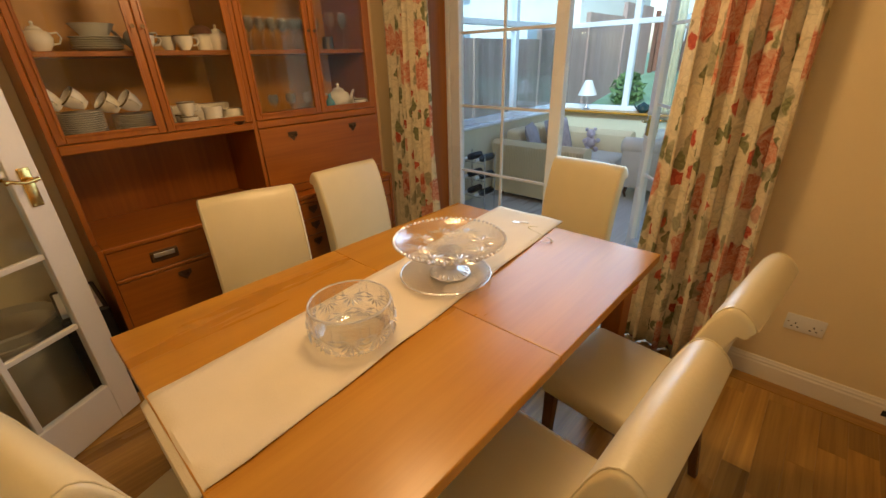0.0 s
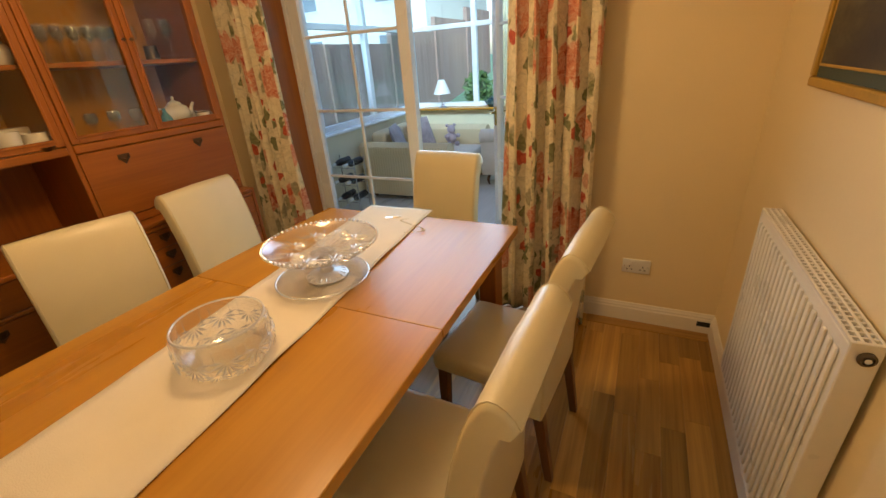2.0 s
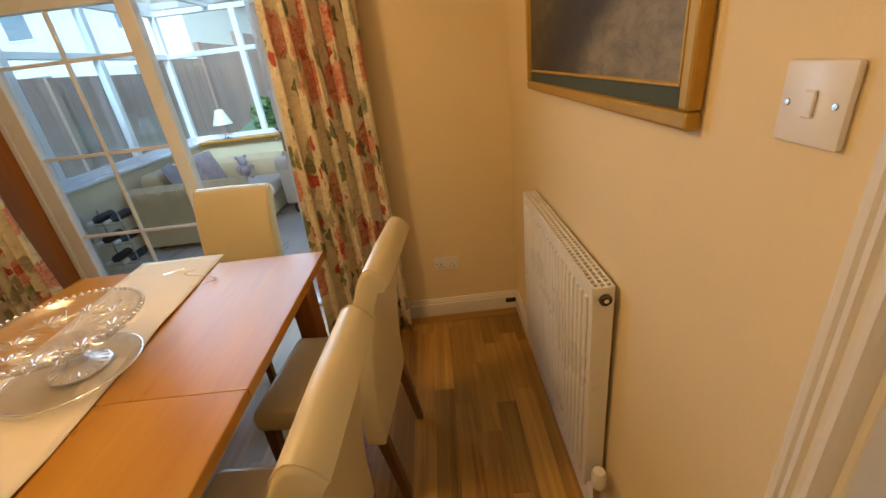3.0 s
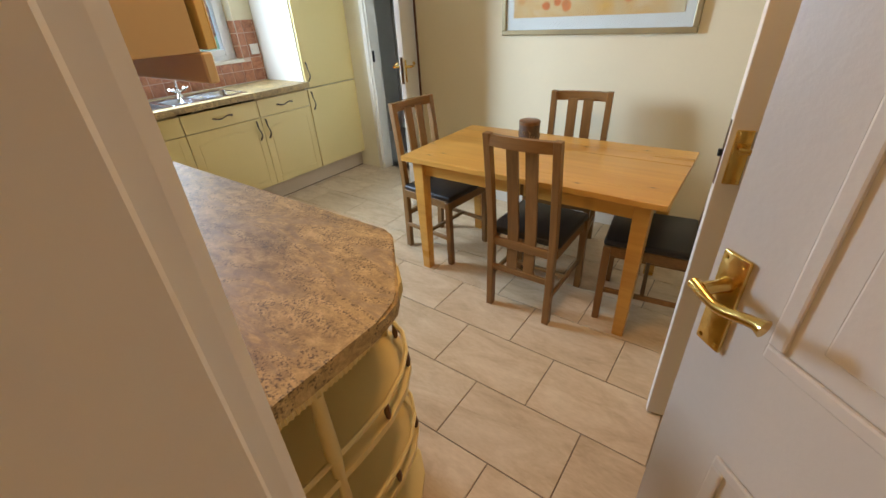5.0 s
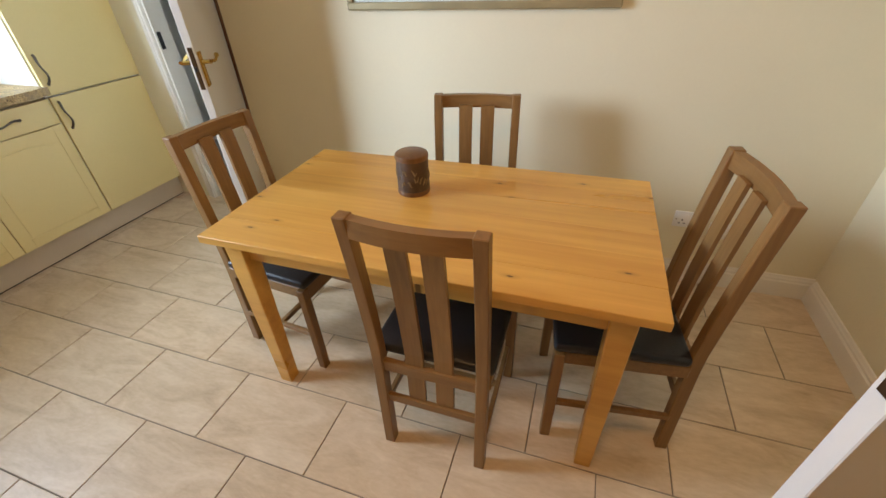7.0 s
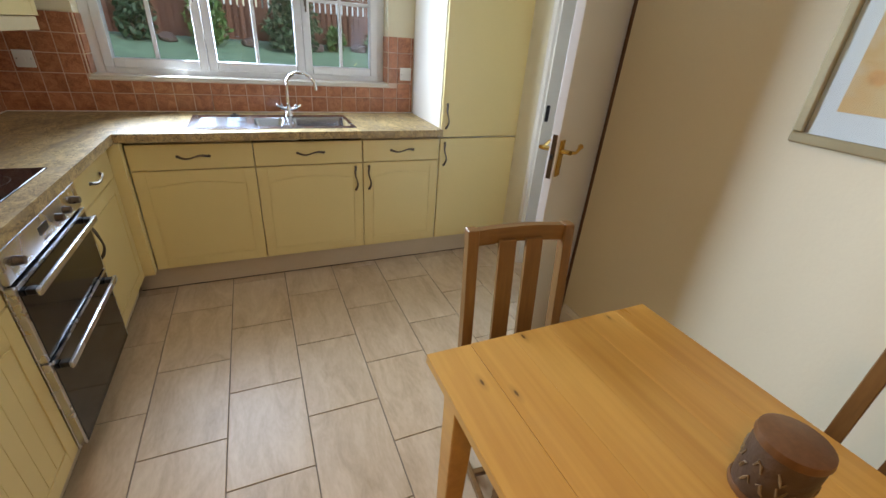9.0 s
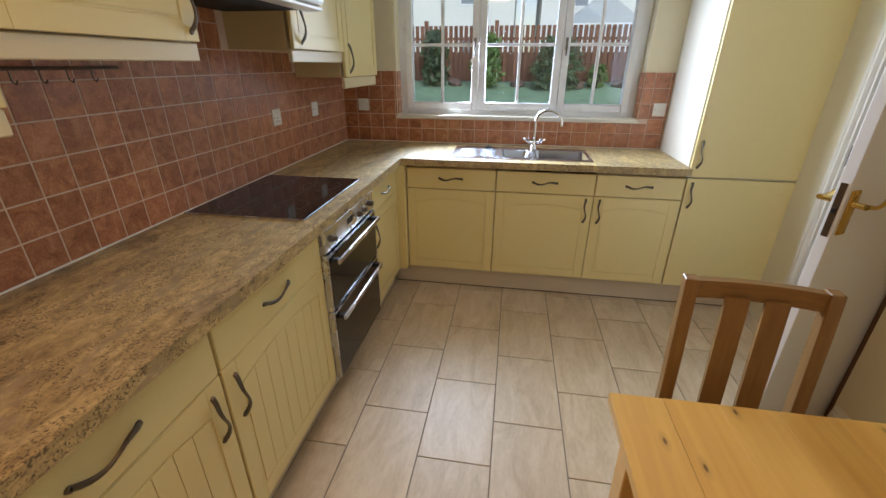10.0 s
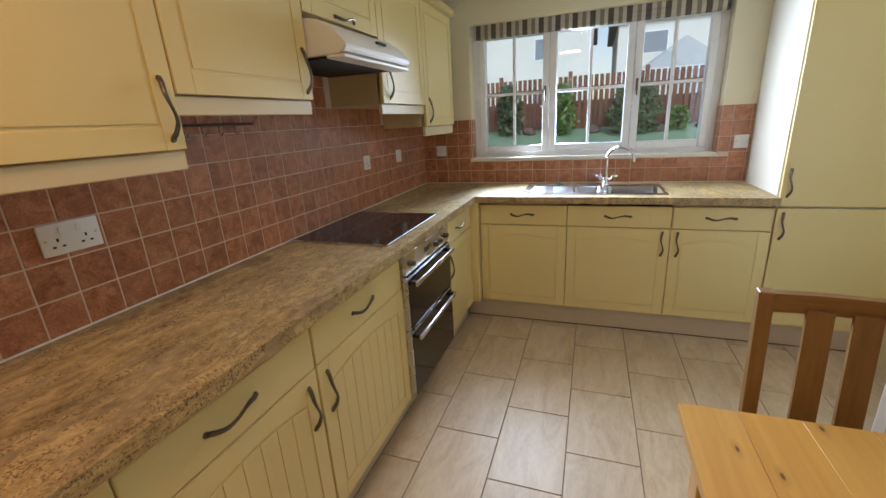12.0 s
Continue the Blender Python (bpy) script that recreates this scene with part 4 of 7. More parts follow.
for y, n in ((-0.13, 13), (0.07, 10)):
    plates(pose(SX + 0.07, y, S1), n, 0.088, "stack of grey patterned side plates in the wall unit")
    for dy in (-0.055, 0.030):
        cup(pose(SX + 0.085, y + dy, S1 + n * 0.009 + 0.031, 52, 0, 8) @ Matrix.Scale(1.12, 4), "white gold-rimmed tea cup lying tilted on the plates")
for y, x in ((0.17, 0.02), (0.19, 0.13)):
    th = thing("glass_jar", pose(SX + x, y, S1), "small clear glass sugar jar in the wall unit", "jar")
    part("jar", lathe([(0, 0), (0.026, 0), (0.03, 0.03), (0.026, 0.07), (0.03, 0.08), (0.028, 0.08), (0.024, 0.068), (0.026, 0.03), (0, 0.008)], 16), "drink_glass", th, "", True)
for x, y in ((0.16, 0.28), (0.05, 0.29)):
    cup(pose(SX + x, y, S1, 0, 0, 60))
cup(pose(SX + 0.16, 0.28, S1 + 0.0665, 0, 0, 40), "white gold-rimmed tea cup stacked on another")
th = thing("cream_jug", pose(SX + 0.15, 0.40, S1), "white gold-rimmed china cream jug in the wall unit", "jug")
part("jug", lathe([(0, 0), (0.034, 0), (0.045, 0.03), (0.042, 0.07), (0.048, 0.10), (0.046, 0.10), (0.038, 0.07), (0.04, 0.03), (0, 0.008)], 20), "china", th, "", True)
part("handle", tube([(0, 0.043, 0.085), (0, 0.072, 0.08), (0, 0.072, 0.045), (0, 0.043, 0.03)], 0.005, 6), "china", th, "", True)
th = thing("sugar_bowl", pose(SX + 0.13, 0.51, S1), "white two-handled china sugar bowl in the wall unit", "bowl")
part("bowl", lathe([(0, 0), (0.032, 0), (0.052, 0.035), (0.05, 0.07), (0.044, 0.08), (0, 0.082)], 20), "china", th, "", True)
part("handle", tube([(0, 0.048, 0.065), (0, 0.078, 0.06), (0, 0.074, 0.035), (0, 0.05, 0.03)], 0.004, 6), "china", th, "", True)
th = thing("gift_box", pose(SX - 0.09, 0.42, S1), "long white lidded box at the back of the cupboard", "box")
part("box", box((-0.04, -0.15, 0), (0.04, 0.15, 0.10), 0.004), "china", th)
th = thing("sauce_dish", pose(SX + 0.2, 0.50, S1), "small dark metal sauce dish in the wall unit", "dish")
part("dish", lathe([(0, 0), (0.02, 0), (0.035, 0.02), (0.033, 0.02), (0.018, 0.004), (0, 0.004)], 16), "pewter", th, "", True)
for k in range(14):
    wine_glass(pose(SX + 0.03 + 0.09 * (k % 2), 0.665 + 0.033 * k, S2), 0.165)
for k in range(3):
    wine_glass(pose(SX + 0.06 + 0.05 * (k % 2), 1.25 + 0.05 * k, S2), 0.21)
for k in range(6):
    wine_glass(pose(SX + 0.06 + 0.1 * (k % 2), 0.68 + 0.055 * k, S1), 0.13)
th = thing("blue_bottle", pose(SX + 0.13, 1.13, S1), "small turquoise glass bottle in the wall unit", "bottle")
part("bottle", lathe([(0, 0), (0.03, 0), (0.031, 0.05), (0.022, 0.07), (0.010, 0.085), (0.010, 0.105), (0.013, 0.108), (0, 0.11)], 18), "blue_glass", th, "", True)
pot(pose(SX + 0.1, 1.22, S1, 0, 0, 0), "white ornate china coffee pot in the wall unit", 1.1)
cup(pose(SX + 0.18, 1.33, S1, 0, 0, 90), "white gilt china sugar cup in the wall unit")
cup(pose(SX + 0.02, 1.36, S1, 0, 0, 90), "white gilt china sugar cup in the wall unit")
th = thing("pewter_mug", pose(SX + 0.1, 1.19, S2), "dark pewter tankard among the glasses", "mug")
part("mug", lathe([(0, 0), (0.035, 0), (0.032, 0.06), (0.034, 0.07), (0.031, 0.07), (0.029, 0.01), (0, 0.008)], 18), "pewter", th, "", True)


# ---- french doors, curtains, hall door ----
def glazed_leaf(parent_name, m, w, h, cols, rows, label, handle_end, stile=0.075, bottom=0.12, levels=None, mat="upvc", bars=0.020, bar_mat="upvc", lev=False):
    """A framed glass leaf along local x from the hinge, with glazing bars."""
    th = thing(parent_name, m, label, "door", kind="structure")
    t = 0.030 if mat == "upvc" else 0.019
    for lo, hi in (((0, 0), (stile, h)), ((w - stile, 0), (w, h)), ((stile, 0), (w - stile, bottom)), ((stile, h - stile), (w - stile, h))):
        part("stile" if hi[1] == h and lo[1] == 0 else "rail", box((lo[0], -t, lo[1]), (hi[0], t, hi[1]), 0.004, 2), mat, th)
    g = part("pane", box((stile - 0.004, -0.003, bottom - 0.004), (w - stile + 0.004, 0.003, h - stile + 0.004)), "pane", th)
    g.visible_shadow = False
    for k in range(1, cols):
        x = stile + (w - 2 * stile) * k / cols
        part("glazing_bar", box((x - bars / 2, -0.011, bottom), (x + bars / 2, 0.011, h - stile), 0.003), bar_mat, th)
    for z in levels or [bottom + (h - stile - bottom) * k / rows for k in range(1, rows)]:
        part("glazing_bar", box((stile, -0.010, z - bars / 2), (w - stile, 0.010, z + bars / 2), 0.003), bar_mat, th)
    if lev:
        for s in (-1, 1):
            lever(th, w - 0.05 if handle_end else 0.05, 1.06 if mat == "upvc" else 1.17, s * t, -1 if handle_end else 1)
    return th


fr = thing("door_frame_5", pose(0, 0, 0), "white plastic french door frame in the dining wall", "door frame", kind="structure")
for lo, hi in (((FX0, 2.20, 0), (FX0 + 0.05, 2.28, FH)), ((FX1 - 0.05, 2.20, 0), (FX1, 2.28, FH)), ((FX0 + 0.05, 2.20, FH - 0.05), (FX1 - 0.05, 2.28, FH))):
    part("frame", box(lo, hi, 0.004), "upvc", fr)
part("threshold", box((FX0 + 0.05, 2.16, -0.012), (FX1 - 0.05, 2.32, 0.018), 0.004), "upvc", fr)
part("timber_lining", box((FX0 + 0.001, DN + 0.03, 0.0), (FX0 + 0.022, 2.198, FH - 0.002), 0.003), "oak_unit", fr, "brown timber lining of the opening")
glazed_leaf("door_4", pose(FX0 + 0.055, 2.24, 0.02), 0.98, 2.04, 2, 4, "white french door leaf with glazing bars, shut", True, 0.088, levels=(0.66, 1.18, 1.70))
glazed_leaf("door_5", pose(FX1 - 0.05, 2.29, 0.02, 0, 0, 130), 0.93, 2.04, 2, 4, "white french door leaf with glazing bars, swung open", True, lev=True, levels=(0.66, 1.18, 1.70))
glazed_leaf("door_6", pose(GX0 + 0.03, DS + 0.025, 0.008, 0, 0, 119), 0.76, 1.97, 2, 5, "white painted glazed hall door standing open", True, 0.10, 0.20, None, "door_white", 0.024, "white_gloss", True)


def floral():
    m, n, l, b = node_mat("floral_cotton")
    tc = n.new("ShaderNodeTexCoord")
    uv = tc.outputs["UV"]
    warp = n.new("ShaderNodeTexNoise")
    warp.inputs["Scale"].default_value = 14
    l.new(uv, warp.inputs["Vector"])
    vm = n.new("ShaderNodeVectorMath")
    vm.operation = "MULTIPLY_ADD"
    vm.inputs[1].default_value = (0.09, 0.09, 0.0)
    l.new(warp.outputs["Color"], vm.inputs[0])
    l.new(uv, vm.inputs[2])
    def spots(scale, stretch, pick, radius, soft, off, turn=0.0):
        mp = n.new("ShaderNodeMapping")
        mp.inputs["Rotation"].default_value = (0, 0, turn)
        mp.inputs["Scale"].default_value = (scale, scale * stretch, 1)
        mp.inputs["Location"].default_value = (off, off * 0.7, 0)
        l.new(vm.outputs[0], mp.inputs[0])
        vo = n.new("ShaderNodeTexVoronoi")
        vo.voronoi_dimensions = "2D"
        vo.inputs["Scale"].default_value = 1.0
        l.new(mp.outputs[0], vo.inputs["Vector"])
        inside = ramp(n, l, vo.outputs["Distance"], (radius - soft, (1, 1, 1)), (radius, (0, 0, 0)))
        sep = n.new("ShaderNodeSeparateColor")
        l.new(vo.outputs["Color"], sep.inputs[0])
        some = ramp(n, l, sep.outputs[1], (pick - 0.01, (0, 0, 0)), (pick, (1, 1, 1)))
        return mixc(n, l, 1.0, inside, some, "MULTIPLY")
    fine = noise_tex(n, l, vm.outputs[0], 55, 3)
    mid = noise_tex(n, l, vm.outputs[0], 17, 3)
    cream = ramp(n, l, mid, (0.3, (0.70, 0.61, 0.41)), (0.7, (0.82, 0.74, 0.54)))
    stems = ramp(n, l, noise_tex(n, l, vm.outputs[0], 7, 2), (0.475, (0, 0, 0)), (0.49, (1, 1, 1)), (0.50, (1, 1, 1)), (0.515, (0, 0, 0)))
    green = ramp(n, l, fine, (0.3, (0.115, 0.125, 0.050)), (0.7, (0.29, 0.29, 0.14)))
    coral = ramp(n, l, noise_tex(n, l, vm.outputs[0], 38, 4, 0.6, 1.2), (0.30, (0.44, 0.085, 0.045)), (0.46, (0.62, 0.25, 0.15)), (0.66, (0.70, 0.47, 0.34)))
    col = mixc(n, l, mixc(n, l, 0.25, (0.0, 0.0, 0.0), stems), cream, green)
    pale = ramp(n, l, fine, (0.3, (0.28, 0.26, 0.16)), (0.7, (0.46, 0.42, 0.27)))
    col = mixc(n, l, spots(12, 0.42, 0.66, 0.34, 0.08, 3.1, 0.6), col, pale)
    col = mixc(n, l, spots(14, 0.36, 0.72, 0.32, 0.07, 9.3, -0.8), col, green)
    col = mixc(n, l, spots(17, 0.40, 0.75, 0.30, 0.07, 7.7, 0.9), col, green)
    col = mixc(n, l, spots(5.2, 0.75, 0.52, 0.42, 0.06, 1.3), col, coral)
    col = mixc(n, l, spots(13.0, 0.65, 0.76, 0.30, 0.06, 2.3, 0.4), col, ramp(n, l, fine, (0.35, (0.36, 0.035, 0.02)), (0.65, (0.60, 0.14, 0.07))))
    petals = n.new("ShaderNodeTexVoronoi")
    petals.feature = "DISTANCE_TO_EDGE"
    petals.inputs["Scale"].default_value = 34
    l.new(vm.outputs[0], petals.inputs["Vector"])
    lines = ramp(n, l, petals.outputs["Distance"], (0.0, (0.62, 0.55, 0.50)), (0.10, (1, 1, 1)))
    col = mixc(n, l, 0.30, col, mixc(n, l, 1.0, col, lines, "MULTIPLY"))
    l.new(col, b.inputs["Base Color"])
    b.inputs["Roughness"].default_value = 0.85
    b.inputs["Sheen Weight"].default_value = 0.15
    bump(n, l, noise_tex(n, l, uv, 500, 2), 0.15, 0.002, b)
    return m


M["floral"] = floral()
M["cream_curtain"] = paint("cream_curtain", (0.74, 0.62, 0.36), 0.85, 0.06, 6, 200, 0.2)


def curtain(name, x0, x1, y, z0, z1, folds, amp, label, mat, seed, flare=0.03):
    th = thing(name, pose((x0 + x1) / 2, y, 0), label, "curtain")
    bm = bmesh.new()
    uvl = bm.loops.layers.uv.new("UVMap")
    n, k = folds * 14, 26
    hw = (x1 - x0) / 2
    grid, us = [], []
    for j in range(k + 1):
        f = j / k
        z = z0 + (z1 - z0) * f
        row, u, arc, prev = [], 0.0, [], None
        for i in range(n + 1):
            s = i / n
            ph = 2 * math.pi * folds * s + 1.1 * noise.noise((s * 3, seed, f * 0.8)) + 0.5 * math.sin(f * 2 + seed)
            a = amp * (0.75 + 0.5 * noise.noise((s * 5, seed + 4, f * 0.5))) * (1 - 0.25 * f)
            x = -hw + 2 * hw * s + 0.35 * a * math.sin(2 * ph) + flare * (1 - f) * (s - 0.5)
            yy = a * (0.85 * math.sin(ph) + 0.25 * math.sin(2 * ph + 0.8))
            p = Vector((x, yy, z))
            if prev is not None:
                u += ((p - prev).xy).length
            prev = p
            arc.append(u)
            row.append(bm.verts.new(p))
        grid.append(row)
        us.append(arc)
    for j in range(k):
        for i in range(n):
            fc = bm.faces.new((grid[j][i], grid[j][i + 1], grid[j + 1][i + 1], grid[j + 1][i]))
            for lp, (jj, ii) in zip(fc.loops, ((j, i), (j, i + 1), (j + 1, i + 1), (j + 1, i))):
                lp[uvl].uv = (us[k // 2][ii], grid[jj][ii].co.z)
    o = part("fabric", bm, mat, th, "", True)
    s = o.modifiers.new("thick", "SOLIDIFY")
    s.thickness = 0.003
    return th


curtain("curtain", -2.10, -1.63, 1.775, 0.006, 2.24, 5, 0.075, "cream cotton curtain with coral flowers and green leaves", "floral", 2.0, 0.06)
curtain("curtain", -0.075, 0.385, 1.765, 0.006, 2.24, 5, 0.082, "cream cotton curtain with coral flowers and green leaves", "floral", 5.0, 0.05)
th = thing("curtain_pole", pose(-0.85, 1.795, 2.27), "brown wooden curtain pole over the french doors", "curtain pole")
part("pole", tube([(-1.35, 0, 0), (1.35, 0, 0)], 0.014, 12), "oak_unit_h", th, "", True)
for x in (-1.3, 0.0, 1.3):
    part("bracket", box((x - 0.012, 0.0, -0.014), (x + 0.012, DN - 1.795, 0.014), 0.003), "oak_unit_h", th)

# laundry hamper and magazine box behind the hall door
M["hamper"] = paint("hamper", (0.46, 0.40, 0.30), 0.85, 0.06, 7, 160, 0.4)
th = thing("laundry_hamper", pose(-2.05, -0.66, 0), "beige cloth laundry hamper with a drawn band", "hamper")
part("bag", lathe([(0, 0), (0.17, 0), (0.185, 0.03), (0.19, 0.3), (0.185, 0.44), (0.19, 0.50), (0.18, 0.51), (0.17, 0.47), (0, 0.46)], 28, None, lambda a, r, z: 0.012 * math.sin(7 * a + z * 9)), "hamper", th, "", True)
part("band", lathe([(0.187, 0.43), (0.192, 0.435), (0.192, 0.452), (0.187, 0.457)], 28), "hamper", th, "", True)
th = thing("magazine_box", pose(-2.02, -0.40, 0), "black storage box with loose papers on top", "box")
part("box", box((-0.20, -0.09, 0), (0.20, 0.09, 0.52), 0.006), "black", th)
for k in range(5):
    part("paper", box((-0.15 + 0.02 * k, -0.08, 0.5205 + 0.004 * k), (0.17, 0.07 - 0.012 * k, 0.5235 + 0.004 * k)), "plastic_white", th)

# ---- conservatory ----
CX0, CX1, CY1, CS = -2.50, MID, 5.35, 0.85
M["cons_floor"] = wood("cons_floor", (0.62, 0.60, 0.56), (0.74, 0.72, 0.68), "y", 0.3, 0.8, 0.1)
M["sofa_cloth"] = paint("sofa_cloth", (0.72, 0.59, 0.37), 0.9, 0.05, 5, 220, 0.3)
M["sofa_grey"] = paint("sofa_grey", (0.66, 0.61, 0.53), 0.9, 0.05, 5, 220, 0.3)
setting("floor_conservatory", box((CX0 - 0.2, DN + 0.3, -0.12), (CX1, CY1 + 0.2, 0.0)), "cons_floor", "pale wood-look conservatory floor", "floor")
cw = wall("wall_conservatory", [((CX0 - 0.2, DN + 0.3, 0), (CX0, CY1 + 0.2, CS - 0.03)), ((CX0, CY1, 0), (CX1, CY1 + 0.2, CS - 0.03)), ((CX0 - 0.2, DN + 0.3, 0), (DW - 0.15, DN + 0.31, 2.3))], "wall_kitchen",
          "cream painted low conservatory wall")
setting("window_sill", box((CX0 - 0.2, DN + 0.31, CS - 0.03), (CX0 + 0.05, CY1 + 0.2, CS), 0.006), "upvc", "white plastic conservatory sill", "sill")
setting("window_sill_north", box((CX0 + 0.05, CY1 - 0.12, CS - 0.03), (CX1, CY1 + 0.2, CS), 0.006), "oak_table", "brown timber conservatory sill", "sill")
win = thing("window_2", pose(0, 0, 0), "white plastic conservatory glazing with transoms", "window", kind="structure")
yy = CY1 + 0.1
xw = CX0 - 0.1
for x in (-2.6, -1.62, -0.62, 0.35, 1.13):
    part("mullion", box((x - 0.035, yy - 0.035, CS), (x + 0.035, yy + 0.035, 2.4), 0.004), "upvc", win)
for y in (2.25, 3.2, 4.25):
    part("mullion", box((xw - 0.035, y - 0.035, CS), (xw + 0.035, y + 0.035, 2.4), 0.004), "upvc", win)
for z in (CS + 0.03, 1.90, 2.37):
    part("transom", box((-2.56, yy - 0.032, z - 0.03), (1.1, yy + 0.032, z + 0.03), 0.004), "upvc", win)
    part("transom", box((xw - 0.032, 2.28, z - 0.03), (xw + 0.032, CY1 + 0.06, z + 0.03), 0.004), "upvc", win)
g = part("pane", box((-2.56, yy - 0.003, CS), (1.1, yy + 0.003, 2.37)), "pane", win)
g.visible_shadow = False
g = part("pane", box((xw - 0.003, 2.26, CS), (xw + 0.003, CY1 + 0.07, 2.37)), "pane", win)
g.visible_shadow = False
M["polycarb"] = pane_mat("polycarb", (0.86, 0.90, 0.94))
rf = thing("conservatory_roof", pose(0, 0, 0), "translucent conservatory roof with white glazing bars", "roof", kind="structure")
g = part("roof_sheet", box((-2.7, DN + 0.30, 2.41), (CX1, CY1 + 0.25, 2.42)), "polycarb", rf)
g.visible_shadow = False
for x in (-2.6, -1.9, -1.2, -0.5, 0.2, 0.9):
    part("roof_bar", box((x - 0.025, DN + 0.3, 2.38), (x + 0.025, CY1 + 0.25, 2.41)), "upvc", rf)
curtain("blind", -1.22, -1.02, CY1 - 0.06, CS + 0.002, 2.3, 4, 0.02, "cream fabric vertical blind gathered at the window", "cream_curtain", 3.0, 0)


def sofa():
    th = thing("sofa", pose(-1.84, 4.30, 0), "cream ribbed fabric sofa in the conservatory", "sofa")
    L, D = 0.70, 0.58
    part("base", box((-D, -L + 0.1, 0.06), (D - 0.04, L - 0.1, 0.30), 0.02, 2), "sofa_cloth", th, "", True)
    for a, b in ((-L + 0.21, -0.004), (0.004, L - 0.21)):
        part("seat_cushion", box((-D + 0.2, a, 0.28), (D, b, 0.44), 0.04, 3), "sofa_grey", th, "pale seat cushion", True)
        part("back_cushion", box((-D + 0.02, a, 0.40), (-D + 0.24, b, 0.76), 0.06, 3), "sofa_cloth", th, "", True)
    for s in (-1, 1):
        bm = bmesh.new()
        prof = [(-0.09, 0.06), (-0.09, 0.52), (-0.12, 0.57), (-0.115, 0.63), (-0.06, 0.67), (0.02, 0.665), (0.075, 0.62), (0.085, 0.55), (0.08, 0.06)]
        rings = [[bm.verts.new((x, s * (L - 0.09) - s * px, pz)) for px, pz in prof] for x in (-D, D - 0.02)]
        k = len(prof)
        for i in range(k):
            bm.faces.new((rings[0][i], rings[0][(i + 1) % k], rings[1][(i + 1) % k], rings[1][i]))
        bm.faces.new(rings[0][::-1])
        bm.faces.new(rings[1])
        bmesh.ops.recalc_face_normals(bm, faces=bm.faces)
        part("arm", bm, "sofa_cloth", th, "", True)
        if s == -1:
            bm = bmesh.new()
            for j in range(34):
                x = -D + 0.02 + j * (2 * D - 0.06) / 33
                add_tube(bm, [(x, -L + 0.002, 0.08), (x, -L + 0.002, 0.52), (x, -L - 0.03, 0.57), (x, -L - 0.025, 0.63), (x, -L + 0.03, 0.672)], 0.006, 5)
            part("ribs", bm, "sofa_cloth", th, "", True)
    for x in (-D + 0.06, D - 0.1):
        for y in (-L + 0.12, L - 0.12):
            part("foot", box((x - 0.025, y - 0.025, 0), (x + 0.025, y + 0.025, 0.06)), "dark_wood", th)


sofa()
th = thing("armchair", pose(-0.80, 4.78, 0, 0, 0, 0), "grey cream scroll-arm armchair with dark feet", "armchair")
part("base", box((-0.36, -0.36, 0.12), (0.36, 0.36, 0.44), 0.04, 3), "sofa_grey", th, "", True)
part("backrest", box((0.2, -0.38, 0.44), (0.40, 0.38, 0.86), 0.07, 3), "sofa_grey", th, "", True)
for s in (-1, 1):
    bm = box((-0.38, s * 0.36 - 0.08, 0.14), (0.34, s * 0.36 + 0.08, 0.58), 0.03, 2)
    add_tube(bm, [(-0.40, s * 0.36, 0.60), (-0.38, s * 0.36, 0.60), (0.34, s * 0.36, 0.62)], [0.07, 0.095, 0.095], 16)
    part("arm", bm, "sofa_grey", th, "", True)
for x in (-0.3, 0.3):
    for y in (-0.34, 0.34):
        part("foot", tube([(x, y, 0.13), (x - 0.02, y, 0.06), (x, y, 0)], [0.022, 0.018, 0.012], 8), "dark_wood", th)
M["cushion_grey"] = paint("cushion_grey", (0.42, 0.37, 0.38), 0.9, 0.35, 9, 120, 0.3)
M["bear_fur"] = paint("bear_fur", (0.50, 0.42, 0.46), 0.95, 0.1, 20, 160, 0.6)
for x, y, rx, rz in ((-2.02, 3.98, 15, 20), (-1.96, 4.44, 18, -12)):
    th = thing("cushion", pose(x, y, 0.445, 0, -20, rz), "grey cushion with pale leaf pattern on the sofa", "cushion")
    bm = box((-0.06, -0.21, 0), (0.06, 0.21, 0.40), 0.0)
    bmesh.ops.subdivide_edges(bm, edges=bm.edges, cuts=5, use_grid_fill=True)
    for v in bm.verts:
        e = max(abs(v.co.y) / 0.21, abs(v.co.z - 0.2) / 0.2)
        v.co.x *= 1.0 - 0.92 * e ** 3
    part("cover", bm, "cushion_grey", th, "", True)
bm = bmesh.new()
for c, r in (((0, 0, 0.10), 0.075), ((0.02, 0, 0.21), 0.055), ((0.07, 0, 0.195), 0.025), ((0.0, -0.05, 0.26), 0.022), ((0.0, 0.05, 0.26), 0.022), ((0.06, -0.08, 0.13), 0.03), ((0.06, 0.08, 0.13), 0.03), ((0.10, -0.05, 0.032), 0.034), ((0.10, 0.05, 0.032), 0.034)):
    bmesh.ops.create_icosphere(bm, subdivisions=2, radius=r, matrix=Matrix.Translation(c))
tb = tagged(part("soft_toy", bm, "bear_fur", None, "", True), "pale mauve plush bear toy sitting on the sofa", "toy")
tb.matrix_world = pose(-1.72, 4.70, 0.436, 0, 0, -50)
th = thing("table_lamp", pose(-2.10, CY1 - 0.03, CS), "table lamp with a white conical shade on the sill", "lamp")
part("base", lathe([(0, 0), (0.06, 0), (0.06, 0.012), (0.02, 0.03), (0.012, 0.05), (0, 0.05)], 20), "steel", th, "", True)
part("stem", tube([(0, 0, 0.04), (0, 0, 0.26)], 0.008, 8), "steel", th)
